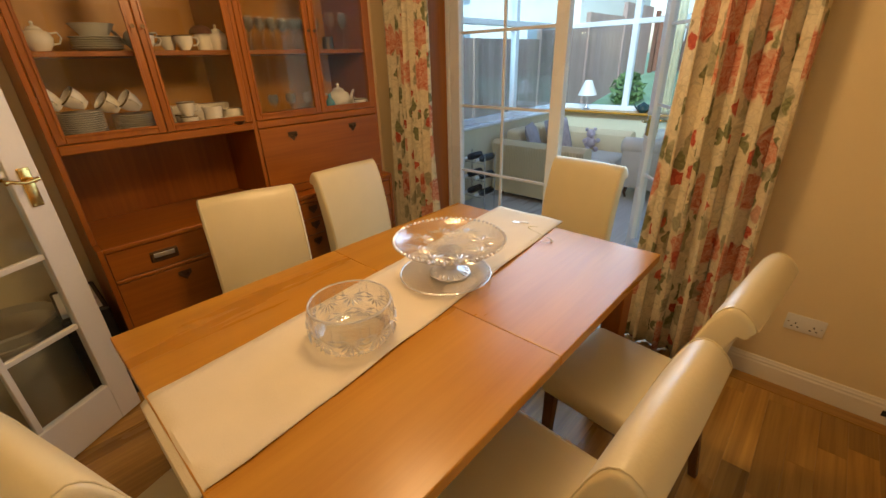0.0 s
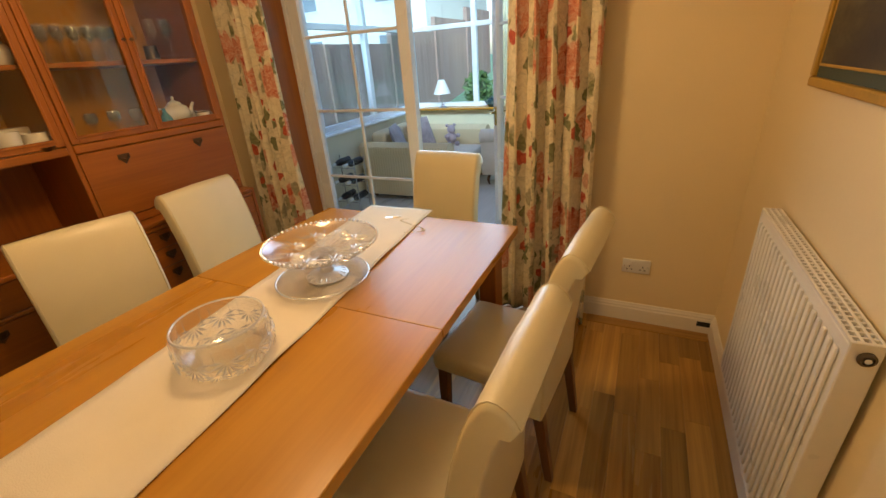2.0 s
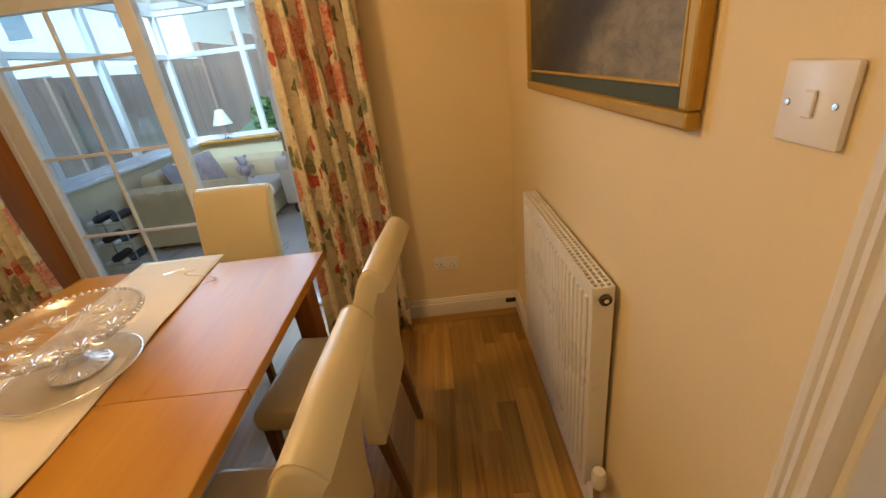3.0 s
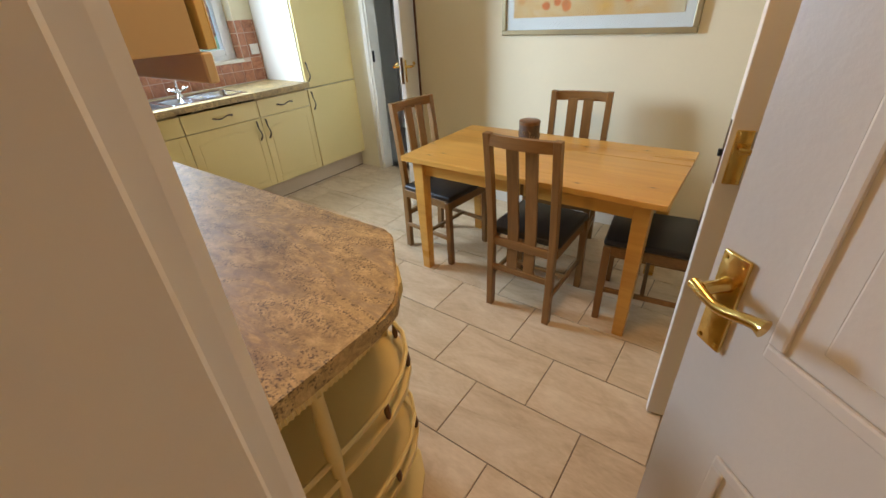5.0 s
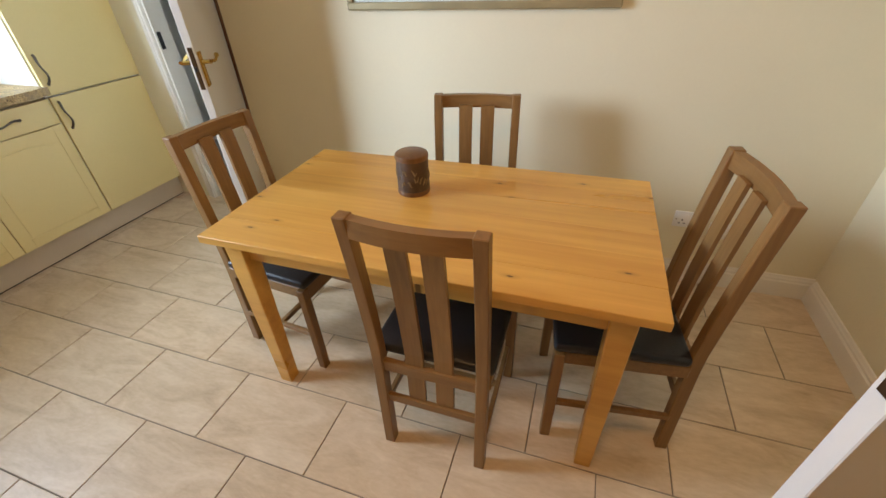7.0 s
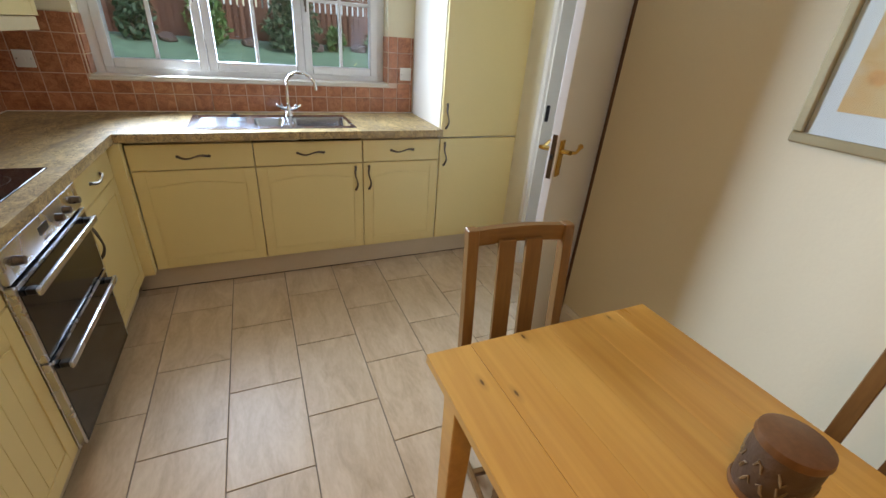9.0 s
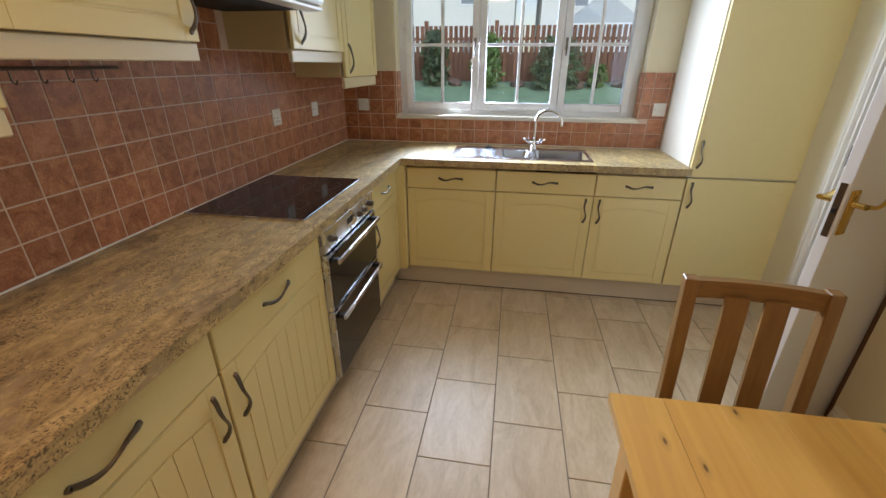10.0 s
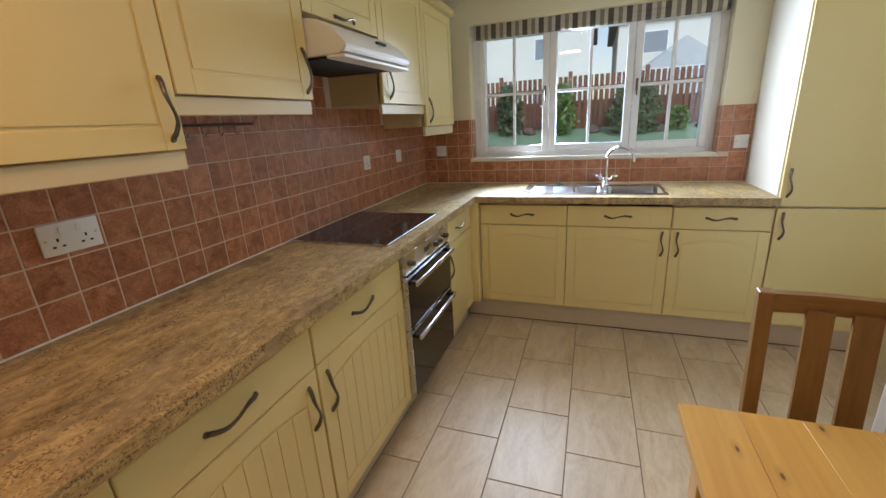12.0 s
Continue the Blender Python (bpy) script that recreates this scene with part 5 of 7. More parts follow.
part("shade", lathe([(0.125, 0.19), (0.045, 0.38), (0.042, 0.38), (0.122, 0.19)], 28), "plastic_white", th, "white cloth shade", True)
th = thing("teapot", pose(-1.34, CY1 - 0.03, CS), "dark green glazed teapot on the timber sill", "teapot")
M["green_glaze"] = paint("green_glaze", (0.02, 0.05, 0.05), 0.15, 0.2, 9, 60, 0.0)
part("body", lathe([(0, 0), (0.05, 0), (0.08, 0.04), (0.07, 0.09), (0.03, 0.11), (0.01, 0.13), (0, 0.13)], 20), "green_glaze", th, "", True)
part("handle", tube([(0.07, 0, 0.08), (0.11, 0, 0.08), (0.11, 0, 0.04), (0.075, 0, 0.03)], 0.007, 6), "green_glaze", th)
part("spout", tube([(-0.07, 0, 0.04), (-0.10, 0, 0.07), (-0.12, 0, 0.10)], [0.014, 0.010, 0.007], 6), "green_glaze", th)
th = thing("wine_rack", pose(-2.27, 3.12, 0), "steel wire wine rack holding dark bottles", "wine rack")
for x in (-0.16, 0.16):
    for y in (-0.09, 0.09):
        part("post", tube([(x, y, 0), (x, y, 0.62)], 0.006, 6), "steel", th)
for z in (0.14, 0.33, 0.52):
    for y in (-0.09, 0.09):
        part("wire", tube([(-0.16, y, z), (0.16, y, z)], 0.004, 6), "steel", th)
for z in (0.14, 0.33, 0.52):
    for x in (-0.08, 0.08):
        th2 = thing("wine_bottle", pose(-2.27 + x, 3.12 + 0.14, z + 0.0415, 90, 0, 0), "dark wine bottle lying in the wire rack", "bottle", "bottles in the wine rack")
        part("bottle", lathe([(0, 0), (0.037, 0), (0.037, 0.18), (0.015, 0.23), (0.014, 0.29), (0, 0.29)], 14), "black", th2, "", True)
        part("capsule", lathe([(0.0155, 0.24), (0.0155, 0.293), (0, 0.294)], 12), "plastic_white", th2)

# ---- garden ----
M["lawn"] = paint("lawn", (0.24, 0.38, 0.23), 0.9, 0.25, 2.5, 60, 0.6)
M["fence"] = wood("fence", (0.19, 0.070, 0.038), (0.30, 0.12, 0.068), "z", 0.75, 0.8, 0.35)
# pinkish boards, with the haze on the glass put into the pale colour
M["fence_hazed"] = wood("fence_hazed", (0.40, 0.255, 0.21), (0.52, 0.36, 0.30), "z", 0.8, 0.8, 0.25)
M["leaf_green"] = paint("leaf_green", (0.11, 0.18, 0.085), 0.6, 0.35, 8, 60, 0.2, random_tone=0.4)
M["leaf_light"] = paint("leaf_light", (0.16, 0.27, 0.075), 0.6, 0.3, 8, 60, 0.2, random_tone=0.4)
M["bark"] = paint("bark", (0.12, 0.085, 0.06), 0.9, 0.2, 9, 60, 0.5)
M["render_white"] = paint("render_white", (0.78, 0.76, 0.72), 0.8, 0.04, 1.0, 30, 0.2)
M["far_pane"] = paint("far_pane", (0.22, 0.27, 0.32), 0.1, 0.1)
M["roof_tile"] = paint("roof_tile", (0.16, 0.10, 0.08), 0.8, 0.15, 3, 30, 0.4)


def ground_z(x, y):
    return -0.13 + 1.15 * min(1.0, max(0.0, (y - 5.6) / 7.4))


bm = bmesh.new()
xs = [-300, -60, -20, -8, -4, 0, 4, 8, 20, 60, 300]
yl = [-300, -60, -8, 0, 5.6, 7.5, 9.3, 11.2, 13.0, 16, 25, 60, 300]
vg = [[bm.verts.new((x, y, ground_z(x, y))) for x in xs] for y in yl]
for j in range(len(yl) - 1):
    for i in range(len(xs) - 1):
        bm.faces.new((vg[j][i], vg[j][i + 1], vg[j + 1][i + 1], vg[j + 1][i]))
setting("ground", bm, "lawn", "mown garden lawn rising to the fence", "lawn")


def fence_run(p0, p1, label, gap, height=1.42, panel=1.83, solid=False, mat="fence"):
    p0, p1 = Vector(p0), Vector(p1)
    d = (p1 - p0)
    n = max(1, round(d.length / panel))
    ang = math.degrees(math.atan2(d.y, d.x))
    w = d.length / n
    for k in range(n):
        q = p0 + d * (k / n)
        th = thing("fence_panel", pose(q.x, q.y, ground_z(q.x, q.y), 0, 0, ang), label, "fence", "garden fence panels")
        part("post", box((-0.05, -0.05, 0), (0.05, 0.05, height + (0.0 if solid else 0.12))), mat, th)
        for z in (0.25, height - 0.35):
            part("rail", box((0.05, 0.012, z), (w - 0.05, 0.05, z + 0.07)), mat, th)
        if not solid:
            part("back_board", box((0.05, 0.051, 0.05), (w - 0.05, 0.066, height * 0.55)), mat, th)
        m = int((w - 0.1) / gap)
        me = None
        for i in range(m):
            x = 0.05 + (i + 0.5) * (w - 0.1) / m
            bw = (gap * 0.5 if solid else gap * 0.38)
            if me is None:
                o = part("board", box((-bw, -0.010, 0.04), (bw, 0.010, height)), mat, th)
                me = o.data
            else:
                o = new("board", me)
                o.parent = th
            o.location = (x, 0, 0)


fence_run((-3.8, 13.0, 0), (9.6, 13.0, 0), "brown stained wooden picket fence panel at the lawn's end", 0.13)
fence_run((-3.9, 1.2, 0), (-3.9, 12.9, 0), "pinkish brown close-boarded fence panel, paled for haze on the conservatory glass", 0.15, 1.95, solid=True, mat="fence_hazed")


def shrub(x, y, r, h, label, mat, seed, n=420):
    th = thing("shrub", pose(x, y, ground_z(x, y)), label, "shrub", "garden shrubs")
    rnd = random.Random(seed)
    bm = bmesh.new()
    for k in range(5):
        a = rnd.uniform(0, 6.28)
        add_tube(bm, [(0, 0, 0), (0.3 * r * math.cos(a), 0.3 * r * math.sin(a), h * 0.4), (0.6 * r * math.cos(a), 0.6 * r * math.sin(a), h * 0.8)], [0.03, 0.02, 0.008], 5)
    part("stems", bm, "bark", th)
    bm = bmesh.new()
    for k in range(n):
        u, a = rnd.random() ** 0.5, rnd.uniform(0, 6.28)
        zf = rnd.random()
        rr = r * (0.55 + 0.45 * math.sin(math.pi * min(1, zf * 0.9 + 0.15))) * (0.75 + 0.35 * noise.noise((a * 2, zf * 4, seed)))
        c = Vector((rr * u * math.cos(a), rr * u * math.sin(a), 0.05 + h * zf))
        q = Euler((rnd.uniform(-1.2, 1.2), rnd.uniform(-1.2, 1.2), rnd.uniform(0, 6.28))).to_matrix()
        s = rnd.uniform(0.08, 0.16)
        vs = [bm.verts.new(c + q @ Vector(p) * s) for p in ((-0.5, 0, 0), (0, -0.32, 0.06), (0.9, 0, 0), (0, 0.32, 0.06))]
        bm.faces.new(vs)
    part("leaves", bm, mat, th)


shrub(0.35, 12.5, 0.50, 1.3, "dense dark green shrub against the fence", "leaf_green", 3, 700)
shrub(1.75, 12.3, 0.55, 1.25, "upright light green shrub against the fence", "leaf_light", 4, 800)
shrub(3.55, 12.2, 0.80, 1.15, "broad dark green shrub against the fence", "leaf_green", 5, 1100)
shrub(4.6, 12.45, 0.35, 0.5, "small light green plant by the fence", "leaf_light", 6, 260)
shrub(5.7, 12.5, 0.45, 0.45, "low green border plant by the fence", "leaf_light", 8, 300)
shrub(-3.1, 9.6, 0.45, 0.6, "low green shrub beside the boundary fence", "leaf_light", 9, 400)
for k, (x, y) in enumerate(((0.9, 12.6), (2.6, 12.55), (4.1, 12.4), (5.2, 12.6))):
    th = thing("border_rock", pose(x, y, ground_z(x, y) - 0.03, 0, 0, 40 * k), "grey rough stone in the planted border", "stone")
    bm = bmesh.new()
    bmesh.ops.create_icosphere(bm, subdivisions=2, radius=0.2)
    for v in bm.verts:
        v.co *= 1 + 0.35 * noise.noise(v.co * 6 + Vector((k, 0, 0)))
        v.co.z = v.co.z * 0.6 + 0.1
    part("rock", bm, "roof_tile", th)


def house(x, y, w, d, eaves, ridge, label, seed):
    th = thing("house", pose(x, y, 0.75), label, "house", "houses behind the fence")
    part("wall", box((-w / 2, 0, 0), (w / 2, d, eaves)), "render_white", th)
    bm = bmesh.new()
    o = 0.35
    a = [bm.verts.new(p) for p in ((-w / 2 - o, -o, eaves), (w / 2 + o, -o, eaves), (w / 2 + o, d + o, eaves), (-w / 2 - o, d + o, eaves))]
    r = [bm.verts.new(p) for p in ((-w / 2 - o, d / 2, ridge), (w / 2 + o, d / 2, ridge))]
    for f in ((a[0], a[1], r[1], r[0]), (a[2], a[3], r[0], r[1]), (a[1], a[2], r[1]), (a[3], a[0], r[0]), (a[3], a[2], a[1], a[0])):
        bm.faces.new(f)
    part("roof", bm, "roof_tile", th)
    for sx in (-0.28, 0.25):
        for z in (1.0, 3.4):
            wd = part("window", box((sx * w - 0.6, -0.04, z), (sx * w + 0.6, 0.05, z + 1.1)), "upvc", th)
            part("pane", box((sx * w - 0.52, -0.05, z + 0.08), (sx * w + 0.52, -0.041, z + 1.02)), "far_pane", wd)


house(-2.0, 24, 8.5, 8, 5.0, 7.6, "white rendered two-storey house behind the fence", 1)
house(7.6, 25.5, 8.0, 8, 5.0, 7.6, "white rendered two-storey house behind the fence", 2)
house(-14, 20, 9, 9, 5.0, 7.6, "white rendered house beyond the boundary fence", 3)
th = thing("glass_conservatory", pose(6.0, 21.0, 0.75), "white framed glass conservatory of the next house", "conservatory")
part("wall", box((-1.6, 0, 0), (1.6, 4.4, 0.7)), "render_white", th)
for x in (-1.55, -0.78, 0, 0.78, 1.55):
    part("post", box((x - 0.05, 0, 0.7), (x + 0.05, 0.1, 2.2)), "upvc", th)
part("beam", box((-1.65, -0.05, 2.2), (1.65, 0.15, 2.35)), "upvc", th)
bm = bmesh.new()
add_prism(bm, [(-1.7, 2.35), (1.7, 2.35), (0, 3.5)], 0, 4.4, Matrix(((1, 0, 0, 0), (0, 0, 1, 0), (0, 1, 0, 0), (0, 0, 0, 1))))
part("glass_roof", bm, "polycarb", th)


# ---- kitchen materials ----
def worktop_mat():
    """Granite-effect laminate: golden brown drifts along the length, grey wisps, clusters of dark pits."""
    m, n, l, b = node_mat("stone_worktop")
    drift = noise_tex(n, l, coords(n, l, (1.0, 0.40, 1.0)), 4.2, 7, 0.62, 1.1)
    wisp = noise_tex(n, l, coords(n, l, (1.0, 0.30, 1.0)), 7.5, 6, 0.66, 1.6)
    mid = noise_tex(n, l, coords(n, l, (1.0, 0.60, 1.0)), 34, 7, 0.74, 0.5)
    fine = noise_tex(n, l, coords(n, l, (0.9, 1.0, 1.0)), 185, 3, 0.6, 0.3)
    col = ramp(n, l, drift, (0.34, (0.15, 0.095, 0.046)), (0.45, (0.47, 0.325, 0.145)), (0.58, (0.66, 0.475, 0.215)), (0.72, (0.53, 0.385, 0.195)))
    col = mixc(n, l, 0.55, col, ramp(n, l, mid, (0.36, (0.13, 0.09, 0.050)), (0.50, (0.47, 0.33, 0.155)), (0.64, (0.78, 0.59, 0.31))))
    col = mixc(n, l, ramp(n, l, wisp, (0.52, (0, 0, 0)), (0.60, (0.55, 0.55, 0.55)), (0.66, (0, 0, 0))), col, (0.25, 0.195, 0.145))
    near = ramp(n, l, wisp, (0.42, (0, 0, 0)), (0.47, (0.85, 0.85, 0.85)), (0.51, (0.85, 0.85, 0.85)), (0.55, (0, 0, 0)))
    pits = mixc(n, l, 1.0, near, ramp(n, l, fine, (0.50, (0, 0, 0)), (0.60, (1, 1, 1))), "MULTIPLY")
    col = mixc(n, l, pits, col, (0.085, 0.058, 0.036))
    loose = mixc(n, l, 1.0, ramp(n, l, mid, (0.54, (0, 0, 0)), (0.60, (1, 1, 1))), ramp(n, l, fine, (0.60, (0, 0, 0)), (0.72, (0.6, 0.6, 0.6))), "MULTIPLY")
    col = mixc(n, l, loose, col, (0.11, 0.075, 0.048))
    l.new(col, b.inputs["Base Color"])
    l.new(ramp(n, l, mid, (0.3, (0.44,) * 3), (0.7, (0.54,) * 3)), b.inputs["Roughness"])
    b.inputs["Specular IOR Level"].default_value = 0.32
    bump(n, l, mixc(n, l, 0.6, fine, pits), 0.25, 0.002, b)
    return m


def tile_mat(name, stops, scale, rough, vein, random_tone, axis_scale=(1, 1, 1)):
    m, n, l, b = node_mat(name)
    oi = n.new("ShaderNodeObjectInfo")
    tc = n.new("ShaderNodeTexCoord")
    sc = n.new("ShaderNodeVectorMath")
    sc.operation = "SCALE"
    sc.inputs["Scale"].default_value = 23.0
    cb = n.new("ShaderNodeCombineXYZ")
    for i in range(3):
        l.new(oi.outputs["Random"], cb.inputs[i])
    l.new(cb.outputs[0], sc.inputs[0])
    ad = n.new("ShaderNodeVectorMath")
    ad.operation = "ADD"
    l.new(tc.outputs["Object"], ad.inputs[0])
    l.new(sc.outputs[0], ad.inputs[1])
    mp = n.new("ShaderNodeMapping")
    mp.inputs["Scale"].default_value = axis_scale
    l.new(ad.outputs[0], mp.inputs[0])
    big = noise_tex(n, l, mp.outputs[0], scale, 5, 0.62, 0.9)
    fine = noise_tex(n, l, mp.outputs[0], scale * 9, 3)
    col = ramp(n, l, big, *stops)
    col = mixc(n, l, vein, col, ramp(n, l, fine, (0.35, stops[0][1]), (0.65, stops[-1][1])))
    col = mixc(n, l, 1.0, col, ramp(n, l, oi.outputs["Random"], (0.0, (1 - random_tone,) * 3), (1.0, (1, 1, 1))), "MULTIPLY")
    l.new(col, b.inputs["Base Color"])
    b.inputs["Roughness"].default_value = rough
    bump(n, l, big, 0.12, 0.004, b)
    return m


M["worktop"] = worktop_mat()
M["wall_tile"] = tile_mat("wall_tile", [(0.32, (0.26, 0.076, 0.032)), (0.5, (0.48, 0.172, 0.078)), (0.68, (0.66, 0.31, 0.165))], 18, 0.28, 0.30, 0.18)
M["floor_tile"] = tile_mat("floor_tile", [(0.25, (0.49, 0.345, 0.205)), (0.48, (0.65, 0.49, 0.32)), (0.75, (0.78, 0.63, 0.45))], 3.4, 0.40, 0.16, 0.07, (3.0, 1.0, 1.0))
M["hob_glass"] = paint("hob_glass", (0.010, 0.008, 0.008), 0.06, 0.1, 4, 60, 0.0)
M["oven_glass"] = paint("oven_glass", (0.012, 0.012, 0.013), 0.08, 0.1, 4, 60, 0.0)
M["seal"] = paint("seal", (0.80, 0.78, 0.72), 0.5, 0.03)
M["pelmet"] = paint("pelmet", (0.70, 0.58, 0.36), 0.4, 0.03, 2, 70, 0.05)

# ---- fitted kitchen ----
WF, NF = 1.812, 3.085
ZB, ZD, ZT = 0.158, 0.742, 0.882


def bow_handle(parent, c, along, out, length=0.14):
    """A pewter bow handle: centre c on the door's face, along a unit vector, standing off along out."""
    c, a, o = Vector(c), Vector(along), Vector(out)
    pts, rr = [], []
    for i in range(15):
        f = i / 14
        s = f - 0.5
        pts.append(c + a * (s * length) + o * (0.004 + 0.021 * math.sin(math.pi * f) ** 0.7) + a.cross(o) * (0.008 * math.sin(2 * math.pi * f)))
        rr.append(0.0042 + 0.0026 * math.cos(math.pi * f) ** 2)
    bm = add_tube(bmesh.new(), pts, rr, 8)
    for e in (-0.5, 0.5):
        add_tube(bm, [c + a * (e * length * 1.06), c + a * (e * length * 1.06) + o * 0.006], [0.0085, 0.006], 10)
    return part("handle", bm, "pewter", parent, "dark pewter bow handle", True)


def routed_door(parent, w, h, arched, planks, at, t=0.018):
    """A routed cabinet door in local x (width), z (height): slab, stiles, rails and the raised panel's boards."""
    o = part("door", box((0, -t + 0.004, 0), (w, 0, h), 0.001), "cream", parent, "cream routed panel door")
    o.location = at
    e = 0.058
    rise = 0.045 if arched else 0.0
    f, k, n, g = -t, -t + 0.0042, 13, 0.009

    def edge(x):
        return h - e - rise + rise * math.sin(math.pi * (0.12 + 0.76 * min(1, max(0, (x - e) / (w - 2 * e)))))

    def strip(y0, y1, pa, pb):
        bm = bmesh.new()
        a, b, a2, b2 = [[bm.verts.new((x, y, z)) for x, z in line] for line, y in ((pa, y0), (pb, y0), (pa, y1), (pb, y1))]
        for i in range(len(pa) - 1):
            bm.faces.new((a[i], a[i + 1], b[i + 1], b[i]))
            bm.faces.new((a[i + 1], a[i], a2[i], a2[i + 1]))
            bm.faces.new((b[i], b[i + 1], b2[i + 1], b2[i]))
        bm.faces.new((a[0], b[0], b2[0], a2[0]))
        bm.faces.new((b[-1], a[-1], a2[-1], b2[-1]))
        bmesh.ops.recalc_face_normals(bm, faces=bm.faces)
        return bm

    part("stile", box((0, f, 0), (e, k, h), 0.0015), "cream", o)
    part("stile", box((w - e, f, 0), (w, k, h), 0.0015), "cream", o)
    part("rail", box((e, f, 0), (w - e, k, e), 0.0015), "cream", o)
    top = [e + (w - 2 * e) * i / (n - 1) for i in range(n)]
    part("rail", strip(f, k, [(x, edge(x)) for x in top], [(x, h - 0.001) for x in top]), "cream", o)
    m = max(1, round((w - 2 * e) / 0.065)) if planks else 1
    for j in range(m):
        a = e + g + (w - 2 * e - 2 * g) * j / m + (0.0013 if j else 0)
        b = e + g + (w - 2 * e - 2 * g) * (j + 1) / m - (0.0013 if j < m - 1 else 0)
        q = 5 if planks else 13
        xs = [a + (b - a) * i / (q - 1) for i in range(q)]
        part("panel_board" if planks else "panel", strip(f + 0.0008, k, [(x, e + g) for x in xs], [(x, edge(x) - g) for x in xs]), "cream", o)
    return o


def cabinet(name, m, w, depth, z0, z1, fronts, label, back=0.0, side_mat="cream_inside", group="", category="cabinet"):
    """A unit along local x, its doors' faces at local y = 0 and its back at y = depth. fronts: (kind, z0, z1, x0, x1, handle)."""
    th = thing(name, m, label, category, group)
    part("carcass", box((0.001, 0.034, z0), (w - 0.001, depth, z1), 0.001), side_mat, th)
    for kind, a, b, x0, x1, hx in fronts:
        at = (x0 + 0.0025, 0.0185, a + 0.0025)
        if kind in ("drawer", "slab"):
            o = part("drawer_front" if kind == "drawer" else "door", box((0, -0.018, 0), (x1 - x0 - 0.005, 0, b - a - 0.005), 0.004, 2), "cream", th, "plain cream front")
            o.location = at
        else:
            o = routed_door(th, x1 - x0 - 0.005, b - a - 0.005, kind != "plain", kind == "arched", at)
        if hx is None:
            continue
        if kind == "drawer":
            bow_handle(o, (hx - x0 - 0.002, -0.018, (b - a) / 2), (1, 0, 0), (0, -1, 0))
        else:
            bow_handle(o, (hx[0] - x0 - 0.002, -0.018, hx[1] - a), (0, 0, 1), (0, -1, 0))
    return th


G1 = "cream base units"
# along the west wall: local x runs with world y, doors face +x
def west(y):
    return pose(WF, y, 0, 0, 0, 90)


for y0, y1, side in ((0.655, 1.225, 1), (1.230, 1.868, 0)):
    w = y1 - y0
    cabinet("base_cabinet", west(y0), w, WF - KW - 0.004, ZB - 0.005, 0.90,
            [("drawer", ZD, ZT, 0, w, w / 2 - (0.026 if side else 0.014)), ("arched", ZB, ZD, 0, w, (w - 0.045 if side else 0.045, 0.62))], "cream base cabinet with drawer and arched panel door", group=G1)
y0, y1 = 2.492, 3.05
cabinet("base_cabinet", west(y0), y1 - y0, WF - KW - 0.004, ZB - 0.005, 0.90,
        [("drawer", ZD, ZT, 0, 0.53, 0.27), ("plain", ZB, ZD, 0, 0.53, (0.05, 0.60))], "cream corner base cabinet with drawer beside the oven", group=G1)
setting("trim_filler", box((WF - 0.55, 0.567, ZB), (WF - 0.0005, 0.6545, 0.898), 0.003), "cream", "cream end filler panel beside the base cabinet", "trim")
setting("trim_corner", box((WF - 0.03, 3.028, ZB), (1.862, NF + 0.002, 0.90), 0.002), "cream", "cream corner filler post between the units", "trim")
# along the north wall: doors face -y
for x0, x1, hx in ((1.864, 2.457, None), (2.457, 3.073, -0.045), (3.073, 3.588, 0.04)):
    w = x1 - x0
    fr_ = [("drawer", ZD, ZT, 0, w, w / 2), ("curved", ZB, ZD, 0, w, None if hx is None else ((w + hx if hx < 0 else hx), 0.64))]
    cabinet("base_cabinet", pose(x0, NF, 0), w, KN - NF - 0.004, ZB - 0.005, 0.90 if x0 < 2 or x0 > 3 else 0.72, fr_, "cream base cabinet with drawer front under the sink run", group=G1)
tc_ = cabinet("tall_cabinet", pose(3.590, NF - 0.004, 0), 0.586, KN - NF, ZB - 0.005, 2.20,
              [("slab", ZB, 0.884, 0, 0.586, (0.035, 0.775)), ("slab", 0.888, 2.195, 0, 0.586, (0.035, 1.02))], "tall cream larder cabinet beside the sink", side_mat="white_gloss")
for lo, hi in (((KW, 0.568, 0.007), (WF - 0.07, 3.10, ZB - 0.006)), ((WF - 0.068, NF + 0.055, 0.007), (4.165, NF + 0.075, ZB - 0.006))):
    setting("trim_plinth", box(lo, hi, 0.002), "plinth", "beige plinth board under the kitchen units", "plinth")
    # black strip in the gap between plinth board and floor
    setting("trim_plinth_seal", box((lo[0], lo[1] + 0.004, 0.0003), (hi[0] - 0.004, hi[1], 0.0068)), "slot", "black strip filling the gap under the plinth board", "plinth")


